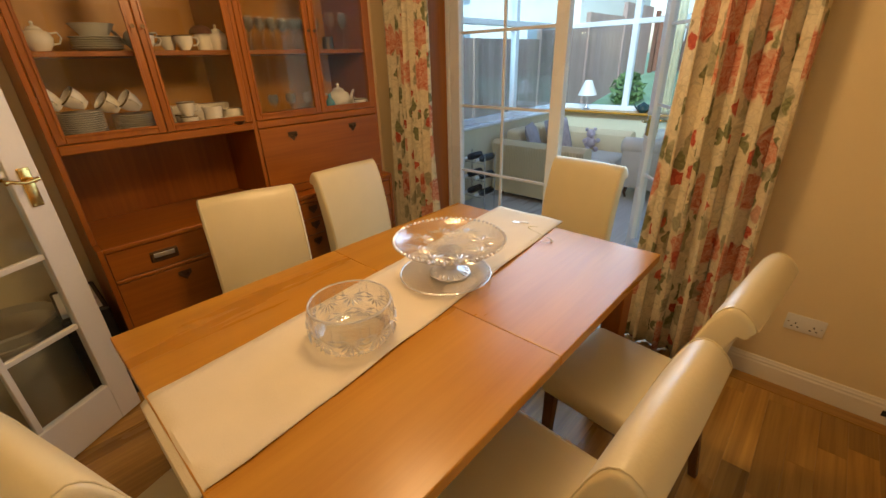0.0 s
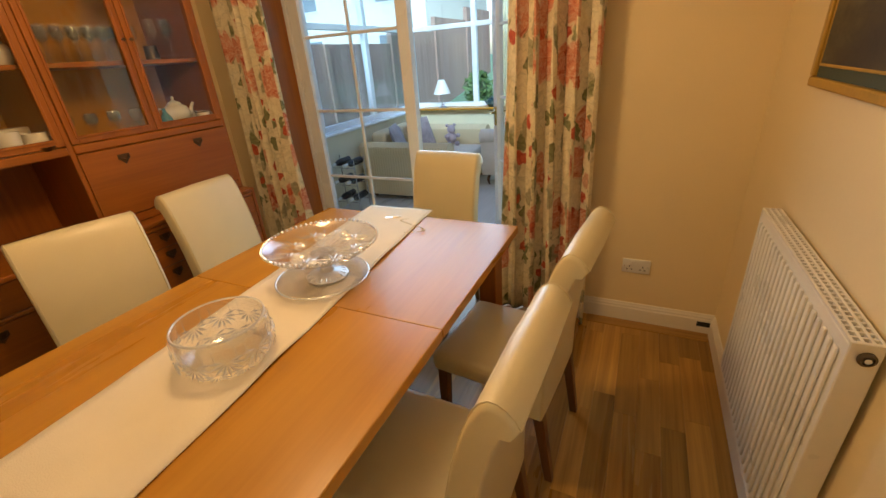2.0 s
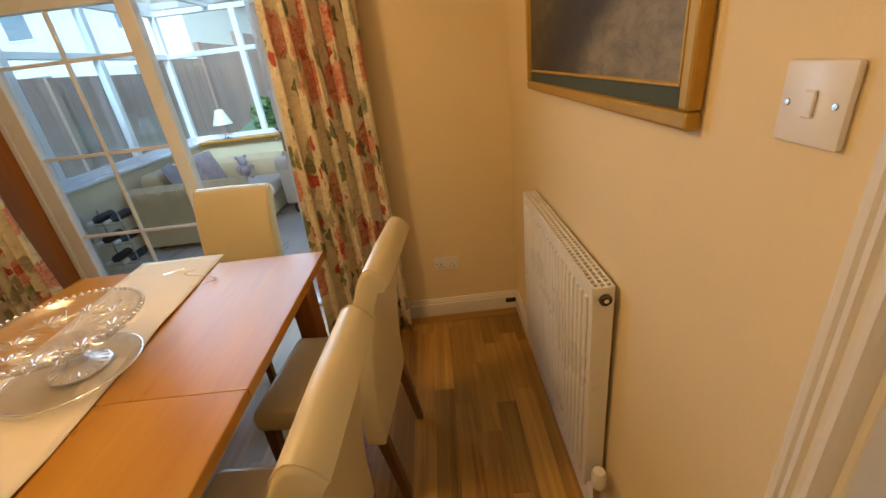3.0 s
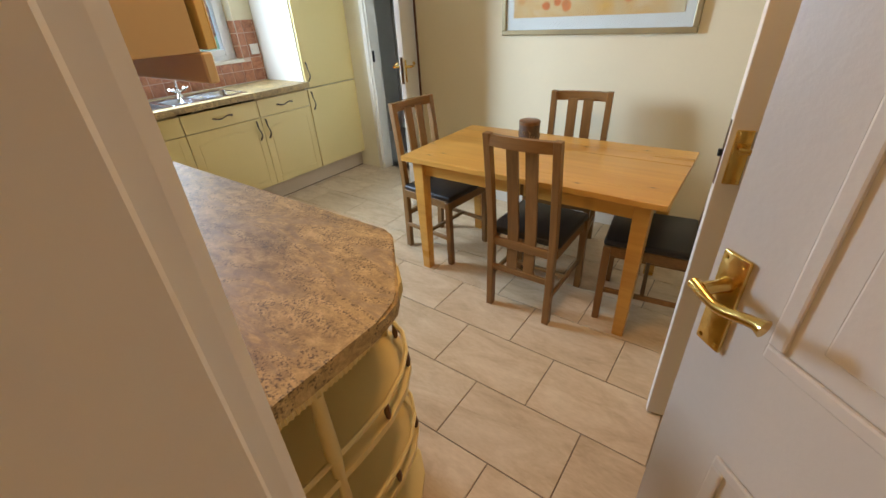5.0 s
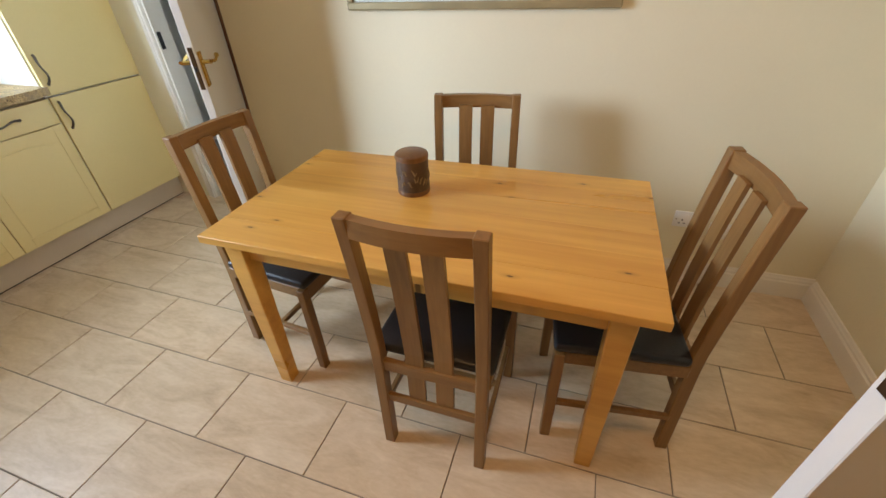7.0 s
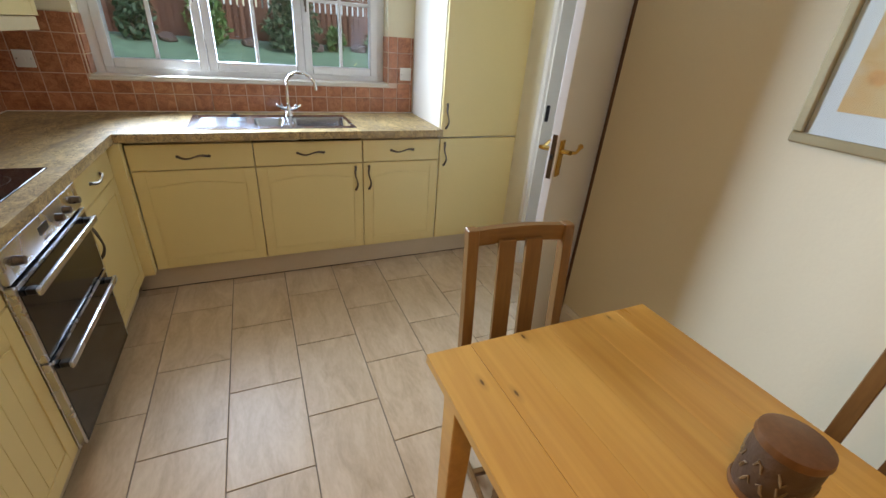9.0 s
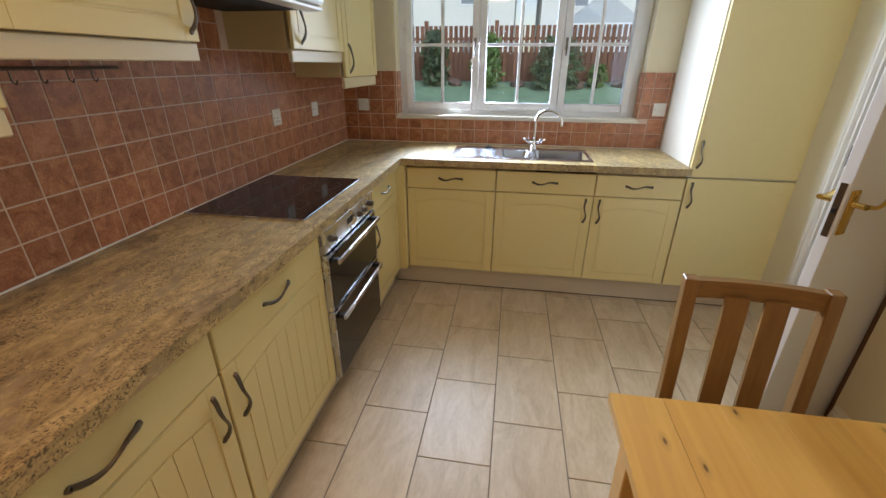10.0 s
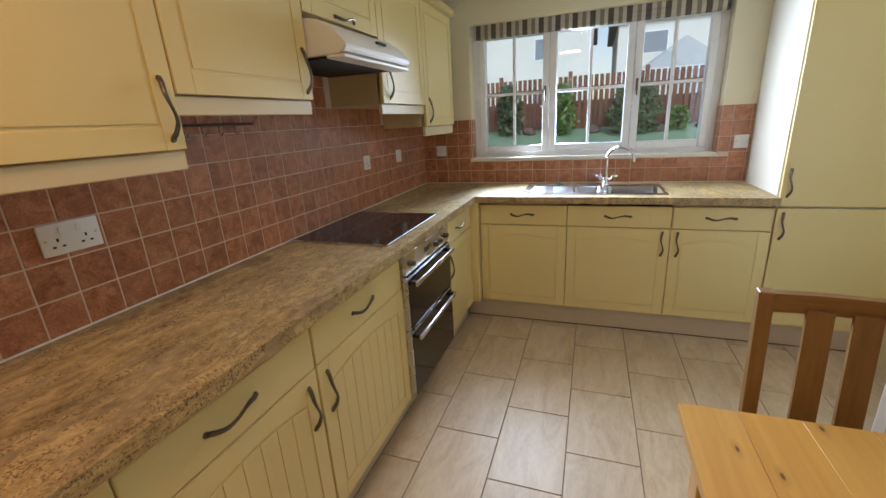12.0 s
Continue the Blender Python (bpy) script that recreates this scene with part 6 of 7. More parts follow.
def end_shelves():
    th = thing("end_shelf_unit", pose(KW + 0.002, 0.564, 0), "cream open end shelves with gallery spindles under the worktop", "shelf", "")
    D = WF - KW - 0.02
    outline = [(0, 0), (0, -0.298)] + [(D * 0.42 + D * 0.58 * math.sin(a), -0.298 + 0.213 * (1 - math.cos(a))) for a in (0.0, 0.3, 0.6, 0.9, 1.2, 1.45)] + [(D, -0.05), (D, 0)]
    for z in (0.10, 0.34, 0.60):
        part("shelf", add_prism(bmesh.new(), outline, z, z + 0.02), "cream", th)
    part("plinth", add_prism(bmesh.new(), [(x * 0.93, y * 0.93) for x, y in outline], 0, 0.10), "plinth", th)
    part("frieze", add_prism(bmesh.new(), [(x, y) for x, y in outline], 0.868, 0.902), "cream", th)
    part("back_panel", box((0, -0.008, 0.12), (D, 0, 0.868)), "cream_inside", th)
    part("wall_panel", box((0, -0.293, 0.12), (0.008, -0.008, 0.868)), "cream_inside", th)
    fl = [p for p in outline[1:-1]]
    for (xa, ya), (xb, yb) in zip(fl, fl[1:]):
        for k in range(max(1, int(math.hypot(xb - xa, yb - ya) / 0.012))):
            f = (k + 0.5) / max(1, int(math.hypot(xb - xa, yb - ya) / 0.012))
            x, y = xa + (xb - xa) * f, ya + (yb - ya) * f
            part("flute", tube([(x, y, 0.869), (x, y, 0.901)], 0.004, 5), "cream", th, "", True)
    for z in (0.36, 0.62):
        pts = [Vector((x, y, z + 0.055)) for x, y in ((px * 0.985, py * 0.975) for px, py in outline[1:-1])]
        part("gallery_rail", tube(pts, 0.007, 6), "cream", th, "", True)
        for p in pts[::2]:
            part("spindle", tube([(p.x, p.y, z), (p.x, p.y, z + 0.02), (p.x, p.y, z + 0.055)], [0.006, 0.009, 0.005], 8), "leg_wood", th, "small turned brown spindle", True)
    for x, y in ((D - 0.02, -0.07), (0.16, -0.288)):
        part("corner_post", tube([(x, y, 0.12), (x, y, 0.3), (x, y, 0.36), (x, y, 0.6), (x, y, 0.7), (x, y, 0.868)], [0.016, 0.011, 0.017, 0.012, 0.017, 0.014], 10), "cream", th, "", True)


end_shelves()


def worktop():
    th = thing("worktop", pose(0, 0, 0.903), "brown granite-effect laminate worktop running round the corner", "worktop")
    x0, x1, t = KW + 0.001, 1.842, 0.042
    arc = [(1.57 + 0.0, 0.247), (1.615, 0.258), (1.645, 0.278), (1.825, 0.455), (1.838, 0.475), (x1, 0.50)]
    pts = [(x0, 0.247)] + arc + [(x1, 3.040), (x1, KN - 0.001), (x0, KN - 0.001)]
    bm = add_prism(bmesh.new(), pts, 0, t)
    rim = [e for e in bm.edges if abs(e.verts[0].co.z - e.verts[1].co.z) < 1e-6 and all(v.co.y < 3.05 and v.co.x > x0 + 0.01 for v in e.verts)]
    bmesh.ops.bevel(bm, geom=rim, offset=0.006, segments=2, affect="EDGES")
    part("slab", bm, "worktop", th)
    bm = bmesh.new()
    for lo, hi in (((x1, 3.040), (3.589, 3.140)), ((x1, 3.530), (3.589, KN - 0.001)), ((x1, 3.140), (2.165, 3.530)), ((3.025, 3.140), (3.589, 3.530))):
        add_box(bm, (lo[0], lo[1], 0), (hi[0], hi[1], t))
    part("slab", bm, "worktop", th)
    part("front_edge", tube([(x1, 3.040, t / 2), (3.589, 3.040, t / 2)], 0.0005, 4), "worktop", th)
    part("seal", box((x0, 0.25, t - 0.002), (x0 + 0.011, KN - 0.012, t + 0.005), 0.001), "seal", th, "white sealant line")
    part("seal", box((x0 + 0.011, KN - 0.013, t - 0.002), (3.588, KN - 0.001, t + 0.005), 0.001), "seal", th, "white sealant line")


worktop()


def hob():
    th = thing("hob", pose(1.515, 2.162, 0.9455), "black ceramic glass hob set in the worktop", "hob")
    part("glass", box((-0.255, -0.312, 0), (0.255, 0.312, 0.006), 0.002), "hob_glass", th)
    for s in (-1, 1):
        part("trim", box((-0.258, s * 0.313 - 0.002, -0.0005), (0.258, s * 0.313 + 0.002, 0.0065)), "steel", th)
    for x, y, r in ((-0.11, -0.16, 0.09), (0.12, -0.15, 0.07), (-0.11, 0.16, 0.07), (0.12, 0.15, 0.09)):
        part("cooking_zone", lathe([(r - 0.002, 0.0061), (r - 0.002, 0.0064), (r, 0.0064), (r, 0.0061)], 32, Matrix.Translation((x, y, 0))), "pewter", th)


hob()


def oven():
    th = thing("oven", west(1.872), "built-in steel double oven with dark glass doors", "oven")
    w = 0.612
    part("carcass", box((0.002, 0.02, 0.14), (w - 0.002, 0.56, 0.899)), "black", th)
    part("surround", box((0, -0.002, 0.15), (w, 0.02, 0.898), 0.002), "steel", th)
    cp = part("control_panel", box((0.004, -0.020, 0.795), (w - 0.004, -0.002, 0.893), 0.003), "steel", th, "brushed steel control panel")
    for x in (0.07, 0.38, 0.45, 0.55):
        part("knob", tube([(x, -0.020, 0.840), (x, -0.026, 0.840), (x, -0.042, 0.840)], [0.015, 0.014, 0.012], 16), "pewter", cp, "", True)
    part("display", box((0.24, -0.0215, 0.835), (0.31, -0.0195, 0.862)), "black", cp, "small black clock display")
    part("maker_mark", box((0.26, -0.0212, 0.812), (0.30, -0.0198, 0.818)), "pewter", cp)
    for z0, z1, hz in ((0.525, 0.788, 0.752), (0.165, 0.518, 0.480)):
        d = part("oven_door", box((0.012, -0.026, z0), (w - 0.012, -0.002, z1), 0.003), "oven_glass", th, "dark glass oven door")
        part("bar", box((0.012, -0.0275, z1 - 0.012), (w - 0.012, -0.0245, z1)), "steel", d)
        part("handle", box((0.030, -0.064, hz - 0.012), (w - 0.030, -0.052, hz + 0.012), 0.004, 2), "steel", d, "brushed steel bar handle", True)
        for x in (0.036, w - 0.062):
            part("bracket", box((x, -0.0525, hz - 0.010), (x + 0.026, -0.026, hz + 0.010), 0.003), "black", d, "black handle bracket")
        for x0 in (0.0, w - 0.014):
            part("trim", box((x0, -0.024, z0), (x0 + 0.014, -0.002, z1), 0.002), "steel", th)


oven()


M["sink_steel"] = paint("sink_steel", (0.42, 0.43, 0.45), 0.24, 0.06, 6, 160, 0.02, metal=1.0)


def sink():
    th = thing("kitchen_sink", pose(2.595, 3.335, 0.9455), "stainless steel bowl-and-a-half sink with drainer", "sink")
    X0, X1, Y0, Y1 = -0.45, 0.455, -0.212, 0.205
    main, half = (0.105, 0.435, -0.155, 0.135), (-0.115, 0.065, -0.13, 0.11)
    bm = bmesh.new()
    for lo, hi in (((X0, Y0), (X1, main[2])), ((X0, main[3]), (X1, Y1)), ((X0, main[2]), (half[0], main[3])), ((half[1], main[2]), (main[0], main[3])), ((main[1], main[2]), (X1, main[3])),
                   ((half[0], main[2]), (half[1], half[2])), ((half[0], half[3]), (half[1], main[3]))):
        add_box(bm, (lo[0], lo[1], 0), (hi[0], hi[1], 0.003))
    part("rim", bm, "sink_steel", th)
    for (a, b, c, d), depth in ((main, 0.15), (half, 0.09)):
        bm = bmesh.new()
        rings = []
        for z, ins, r in ((0.0035, -0.004, 0.035), (0.0, 0.0, 0.035), (-depth + 0.02, 0.014, 0.045), (-depth, 0.034, 0.05)):
            ring = []
            for cx, cy, a0 in ((b - ins - r, d - ins - r, 0), (a + ins + r, d - ins - r, 90), (a + ins + r, c + ins + r, 180), (b - ins - r, c + ins + r, 270)):
                for k in range(5):
                    t = radians(a0 + 22.5 * k)
                    ring.append(bm.verts.new((cx + r * math.cos(t), cy + r * math.sin(t), z)))
            rings.append(ring)
        for p, q in zip(rings, rings[1:]):
            for k in range(20):
                bm.faces.new((p[k], p[(k + 1) % 20], q[(k + 1) % 20], q[k]))
        bm.faces.new(rings[-1])
        part("bowl", bm, "sink_steel", th, "", True)
        part("waste", lathe([(0.035, -depth + 0.001), (0.03, -depth + 0.003), (0, -depth + 0.001)], 16, Matrix.Translation(((a + b) / 2, (c + d) / 2, 0))), "chrome", th)
    for k in range(8):
        y = -0.13 + k * 0.034
        part("ridge", box((X0 + 0.05, y - 0.006, 0.0025), (half[0] - 0.04, y + 0.006, 0.006), 0.0025, 2), "sink_steel", th, "", True)
    part("plug", lathe([(0.025, 0.003), (0.025, 0.012), (0.008, 0.014), (0.006, 0.022), (0, 0.023)], 14, Matrix.Translation((-0.22, 0.16, 0))), "black", th, "black rubber plug", True)
    tp = thing("mixer_tap", pose(2.695, 3.525, 0.9488), "chrome swan-neck mixer tap with cross handles", "tap")
    part("base", lathe([(0, 0), (0.028, 0), (0.026, 0.01), (0.018, 0.02), (0.016, 0.06), (0, 0.062)], 18), "chrome", tp, "", True)
    pts = [(0, 0, 0.05), (0, 0, 0.16)] + [(0.085 - 0.085 * math.cos(t), -0.03 * (1 - math.cos(t)), 0.19 + 0.075 * math.sin(t)) for t in (0.3, 0.8, 1.3, 1.8, 2.3, 2.8, 3.1)] + [(0.172, -0.06, 0.165)]
    part("spout", tube(pts, 0.011, 12), "chrome", tp, "", True)
    for s in (-1, 1):
        bm = tube([(0, 0, 0.035), (s * 0.03, -0.012, 0.045), (s * 0.055, -0.02, 0.055)], [0.012, 0.011, 0.010], 10)
        for a in range(4):
            t = a * math.pi / 2 + 0.5
            add_tube(bm, [(s * 0.055, -0.02, 0.058), (s * 0.055 + 0.022 * math.cos(t), -0.02 + 0.022 * math.sin(t), 0.066)], [0.006, 0.008], 8)
        part("tap_handle", bm, "chrome", tp, "", True)


sink()

# wall units
G2 = "cream wall units"
UF = 1.565


def wall_cabinet(y0, y1, z0, z1, hy, label, pel=0.052):
    w = y1 - y0
    fr_ = [("plain", z0, z1, 0, w, None if hy is None else (hy - y0, z0 + 0.10))]
    th = cabinet("wall_cabinet", pose(UF, y0, 0, 0, 0, 90), w, UF - KW - 0.003, z0, z1, fr_, label, group=G2)
    if pel:
        part("pelmet", box((0.0, 0.014, z0 - pel), (w, 0.034, z0 - 0.001), 0.003), "pelmet", th, "cream pelmet strip under the door")
    part("cornice", box((-0.0, -0.035, z1 + 0.001), (w, 0.02, z1 + 0.05), 0.012, 2), "cream", th)
    return th


wall_cabinet(0.565, 1.166, 1.416, 2.17, 1.128, "cream wall cabinet with routed door over the worktop")
wall_cabinet(1.168, 1.755, 1.556, 2.17, 1.722, "cream wall cabinet with routed door beside the hood")
wall_cabinet(1.757, 2.348, 1.865, 2.17, None, "short cream wall cabinet above the cooker hood", 0)
wall_cabinet(2.350, 2.938, 1.556, 2.17, 2.43, "cream wall cabinet with routed door beside the hood")
wall_cabinet(2.940, 3.525, 1.424, 2.17, 3.005, "cream wall cabinet with routed door near the window", 0.06)
hb = thing("drop_pull", pose(UF + 0.0, 2.05, 1.888), "dark pewter bow handle on the short cabinet", "handle")
bow_handle(hb, (0, 0, 0), (0, 1, 0), (1, 0, 0))

th = thing("cooker_hood", pose(KW + 0.012, 2.052, 1.712), "white visor cooker hood under the short cabinet", "cooker hood")
bm = bmesh.new()
prof = [(0, 0.0), (0.44, 0.0), (0.472, 0.010), (0.480, 0.028), (0.468, 0.046), (0.42, 0.092), (0.37, 0.122), (0.31, 0.132), (0, 0.150)]
rings = [[bm.verts.new((x, y, z)) for x, z in prof] for y in (-0.294, 0.294)]
for i in range(len(prof)):
    j = (i + 1) % len(prof)
    bm.faces.new((rings[0][i], rings[0][j], rings[1][j], rings[1][i]))
bm.faces.new(rings[0][::-1])
bm.faces.new(rings[1])
bmesh.ops.recalc_face_normals(bm, faces=bm.faces)
bmesh.ops.bevel(bm, geom=list(bm.edges), offset=0.004, segments=2, affect="EDGES")
part("body", bm, "plastic_white", th, "", True)
part("front_lip", box((0.39, -0.290, -0.014), (0.470, 0.290, -0.001), 0.004, 2), "plastic_white", th)
part("filter_grille", box((0.03, -0.27, -0.010), (0.385, 0.27, -0.0012)), "slot", th, "dark filter grille")
part("switch_strip", box((0.432, 0.03, 0.074), (0.447, 0.11, 0.084)), "slot", th)
th = thing("utensil_rail", pose(KW + 0.008, 1.46, 1.485), "thin steel utensil rail with small hooks", "rail")
part("rail", tube([(0.02, -0.27, 0), (0.02, 0.27, 0)], 0.005, 8), "pewter", th, "", True)
for y in (-0.25, 0.25):
    part("bracket", tube([(0, y, 0), (0.02, y, 0)], 0.005, 6), "pewter", th)
for k in range(6):
    y = -0.2 + 0.075 * k
    part("hook", tube([(0.02, y, 0.006), (0.02, y, -0.03), (0.03, y, -0.038), (0.038, y, -0.028)], 0.002, 5), "pewter", th)

# sockets
socket("wall_socket", pose(KW + 0.009, 1.005, 1.207, 0, 0, 90), 2, "white double plug socket on the red tiles")
for y, rk in ((2.655, False), (3.13, True)):
    socket("wall_socket" if not rk else "wall_switch", pose(KW + 0.009, y, 1.228, 0, 0, 90), 1, "white single plate on the red tiled splashback", "socket", rk)
for x in (1.40, 3.53):
    socket("wall_switch", pose(x, KN - 0.009, 1.215), 1, "white fused spur switch on the red tiles", "switch", True)
socket("wall_socket", pose(KE, -0.36, 0.36, 0, 0, -90), 2, "white double plug socket low on the kitchen wall")

# window
win = thing("window_1", pose(0, 0, 0), "white plastic three-light kitchen window with glazing bars", "window", kind="structure")
y0, y1 = 3.775, 3.845
for lo, hi in (((WX0, WZ0), (WX0 + 0.05, WZ1)), ((WX1 - 0.05, WZ0), (WX1, WZ1)), ((WX0 + 0.05, WZ0), (WX1 - 0.05, WZ0 + 0.045)), ((WX0 + 0.05, WZ1 - 0.045), (WX1 - 0.05, WZ1))):
    part("window_frame", box((lo[0], y0, lo[1]), (hi[0], y1, hi[1]), 0.004, 2), "upvc", win)
LIGHTS = ((1.715, 2.262), (2.262, 2.845), (2.845, 3.350))
for i, (a, b) in enumerate(LIGHTS):
    f = 0.052
    bm = bmesh.new()
    for lo, hi in (((a, 1.18), (a + f, 2.085)), ((b - f, 1.18), (b, 2.085)), ((a + f, 1.18), (b - f, 1.18 + f)), ((a + f, 2.085 - f), (b - f, 2.085))):
        add_box(bm, (lo[0] + 0.001, y0 - 0.014, lo[1]), (hi[0] - 0.001, y1 - 0.01, hi[1]), 0.005, 2)
    c = part("casement", bm, "upvc", win)
    g = part("pane", box((a + f - 0.004, 3.806, 1.18 + f - 0.004), (b - f + 0.004, 3.811, 2.085 - f + 0.004)), "pane", c)
    g.visible_shadow = False
    xm = (a + b) / 2
    part("glazing_bar", box((xm - 0.011, 3.796, 1.18 + f), (xm + 0.011, 3.822, 2.085 - f), 0.003), "upvc", c)
    part("glazing_bar", box((a + f, 3.797, 1.616), (b - f, 3.821, 1.638), 0.003), "upvc", c)
for x in (2.232, 2.872):
    part("window_handle", add_tube(box((x - 0.008, y0 - 0.022, 1.59), (x + 0.008, y0 - 0.014, 1.67), 0.002), [(x, y0 - 0.028, 1.655), (x, y0 - 0.034, 1.62), (x, y0 - 0.032, 1.555)], [0.007, 0.006, 0.005], 8), "pewter", win, "small dark metal window handle")
part("lock_button", lathe([(0, 0), (0.010, 0), (0.009, 0.006), (0, 0.007)], 14, Matrix.Translation((2.207, y0 - 0.014, 1.521)) @ Matrix.Rotation(radians(90), 4, "X")), "plastic_white", win)
part("window_sill", box((WX0 + 0.001, KN - 0.012, WZ0 - 0.001), (WX1 - 0.001, y0 - 0.001, WZ0 + 0.012), 0.004, 2), "white_gloss", win, "white window board")
for lo, hi in (((WX0 - 0.012, KN - 0.012, WZ0 - 0.014), (WX1 + 0.012, KN - 0.001, WZ0 - 0.002)),):
    part("sill_edge", box(lo, hi, 0.003), "white_gloss", win)


def blind_mat():
    m, n, l, b = node_mat("striped_blind")
    sep = n.new("ShaderNodeSeparateXYZ")
    l.new(coords(n, l), sep.inputs[0])
    mul = n.new("ShaderNodeMath")
    mul.operation = "MULTIPLY"
    mul.inputs[1].default_value = 8.5
    fr_ = n.new("ShaderNodeMath")
    fr_.operation = "FRACT"
    l.new(sep.outputs[0], mul.inputs[0])
    l.new(mul.outputs[0], fr_.inputs[0])
    col = ramp(n, l, fr_.outputs[0], (0.0, (0.10, 0.085, 0.07)), (0.30, (0.10, 0.085, 0.07)), (0.32, (0.50, 0.46, 0.38)), (0.55, (0.50, 0.46, 0.38)), (0.57, (0.24, 0.20, 0.16)), (0.78, (0.24, 0.20, 0.16)), (0.80, (0.55, 0.51, 0.43)))
    l.new(col, b.inputs["Base Color"])
    b.inputs["Roughness"].default_value = 0.9
    bump(n, l, noise_tex(n, l, coords(n, l), 300, 2), 0.2, 0.002, b)
    return m


M["blind"] = blind_mat()
th = thing("roman_blind", pose(2.535, 3.735, 2.035), "gathered roman blind in brown and cream stripes", "blind")
bm = bmesh.new()
prof = [(-0.018, 0.0), (-0.026, 0.012), (-0.022, 0.030), (-0.028, 0.045), (-0.020, 0.060), (-0.024, 0.094), (0.010, 0.094), (0.010, 0.006), (0.0, -0.004)]
rings = [[bm.verts.new((x, y, z)) for y, z in prof] for x in (-0.845, 0.845)]
for i in range(len(prof)):
    j = (i + 1) % len(prof)
    bm.faces.new((rings[0][i], rings[0][j], rings[1][j], rings[1][i]))
bm.faces.new(rings[0][::-1])
bm.faces.new(rings[1])
bmesh.ops.recalc_face_normals(bm, faces=bm.faces)
part("fabric", bm, "blind", th)

# ---- kitchen table, chairs, small things ----
def pine_table():
    th = thing("kitchen_table", pose(3.205, 0.632, 0), "pale solid pine kitchen table with square legs", "table")
    hx, hy = 0.381, 0.693
    k = 6
    for i in range(k):
        a, b = -hx + 2 * hx * i / k, -hx + 2 * hx * (i + 1) / k
        part("tabletop_board", box((a + 0.0001, -hy, 0.717), (b - 0.0001, hy, 0.745), 0.0004 if 0 < i < k - 1 else 0.002), "pine_table", th)
    for s in (-1, 1):
        part("apron", box((s * 0.315 - 0.010, -0.57, 0.635), (s * 0.315 + 0.010, 0.57, 0.717)), "pine_table", th)
        part("apron", box((-0.28, s * 0.60 - 0.010, 0.635), (0.28, s * 0.60 + 0.010, 0.717)), "pine_table", th)
        for t in (-1, 1):
            bm = bmesh.new()
            x, y = s * 0.315, t * 0.60
            a = [bm.verts.new((x + i * 0.026, y + j * 0.026, 0)) for i, j in ((-1, -1), (1, -1), (1, 1), (-1, 1))]
            c = [bm.verts.new((x + i * 0.035, y + j * 0.035, 0.717)) for i, j in ((-1, -1), (1, -1), (1, 1), (-1, 1))]
            bm.faces.new(a[::-1])
            bm.faces.new(c)
            for i in range(4):
                bm.faces.new((a[i], a[(i + 1) % 4], c[(i + 1) % 4], c[i]))
            bmesh.ops.bevel(bm, geom=list(bm.edges), offset=0.003, segments=1, affect="EDGES")
            part("leg", bm, "pine_table", th)


pine_table()


def bar(bm, pts, wx, wy, bev=0.0):
    """A square bar through points that rise in z."""
    rings = [[bm.verts.new((x + i * wx, y + j * wy, z)) for i, j in ((-1, -1), (1, -1), (1, 1), (-1, 1))] for x, y, z in pts]
    for a, b in zip(rings, rings[1:]):
        for k in range(4):
            bm.faces.new((a[k], a[(k + 1) % 4], b[(k + 1) % 4], b[k]))
    bm.faces.new(rings[0][::-1])
    bm.faces.new(rings[-1])
    return bm


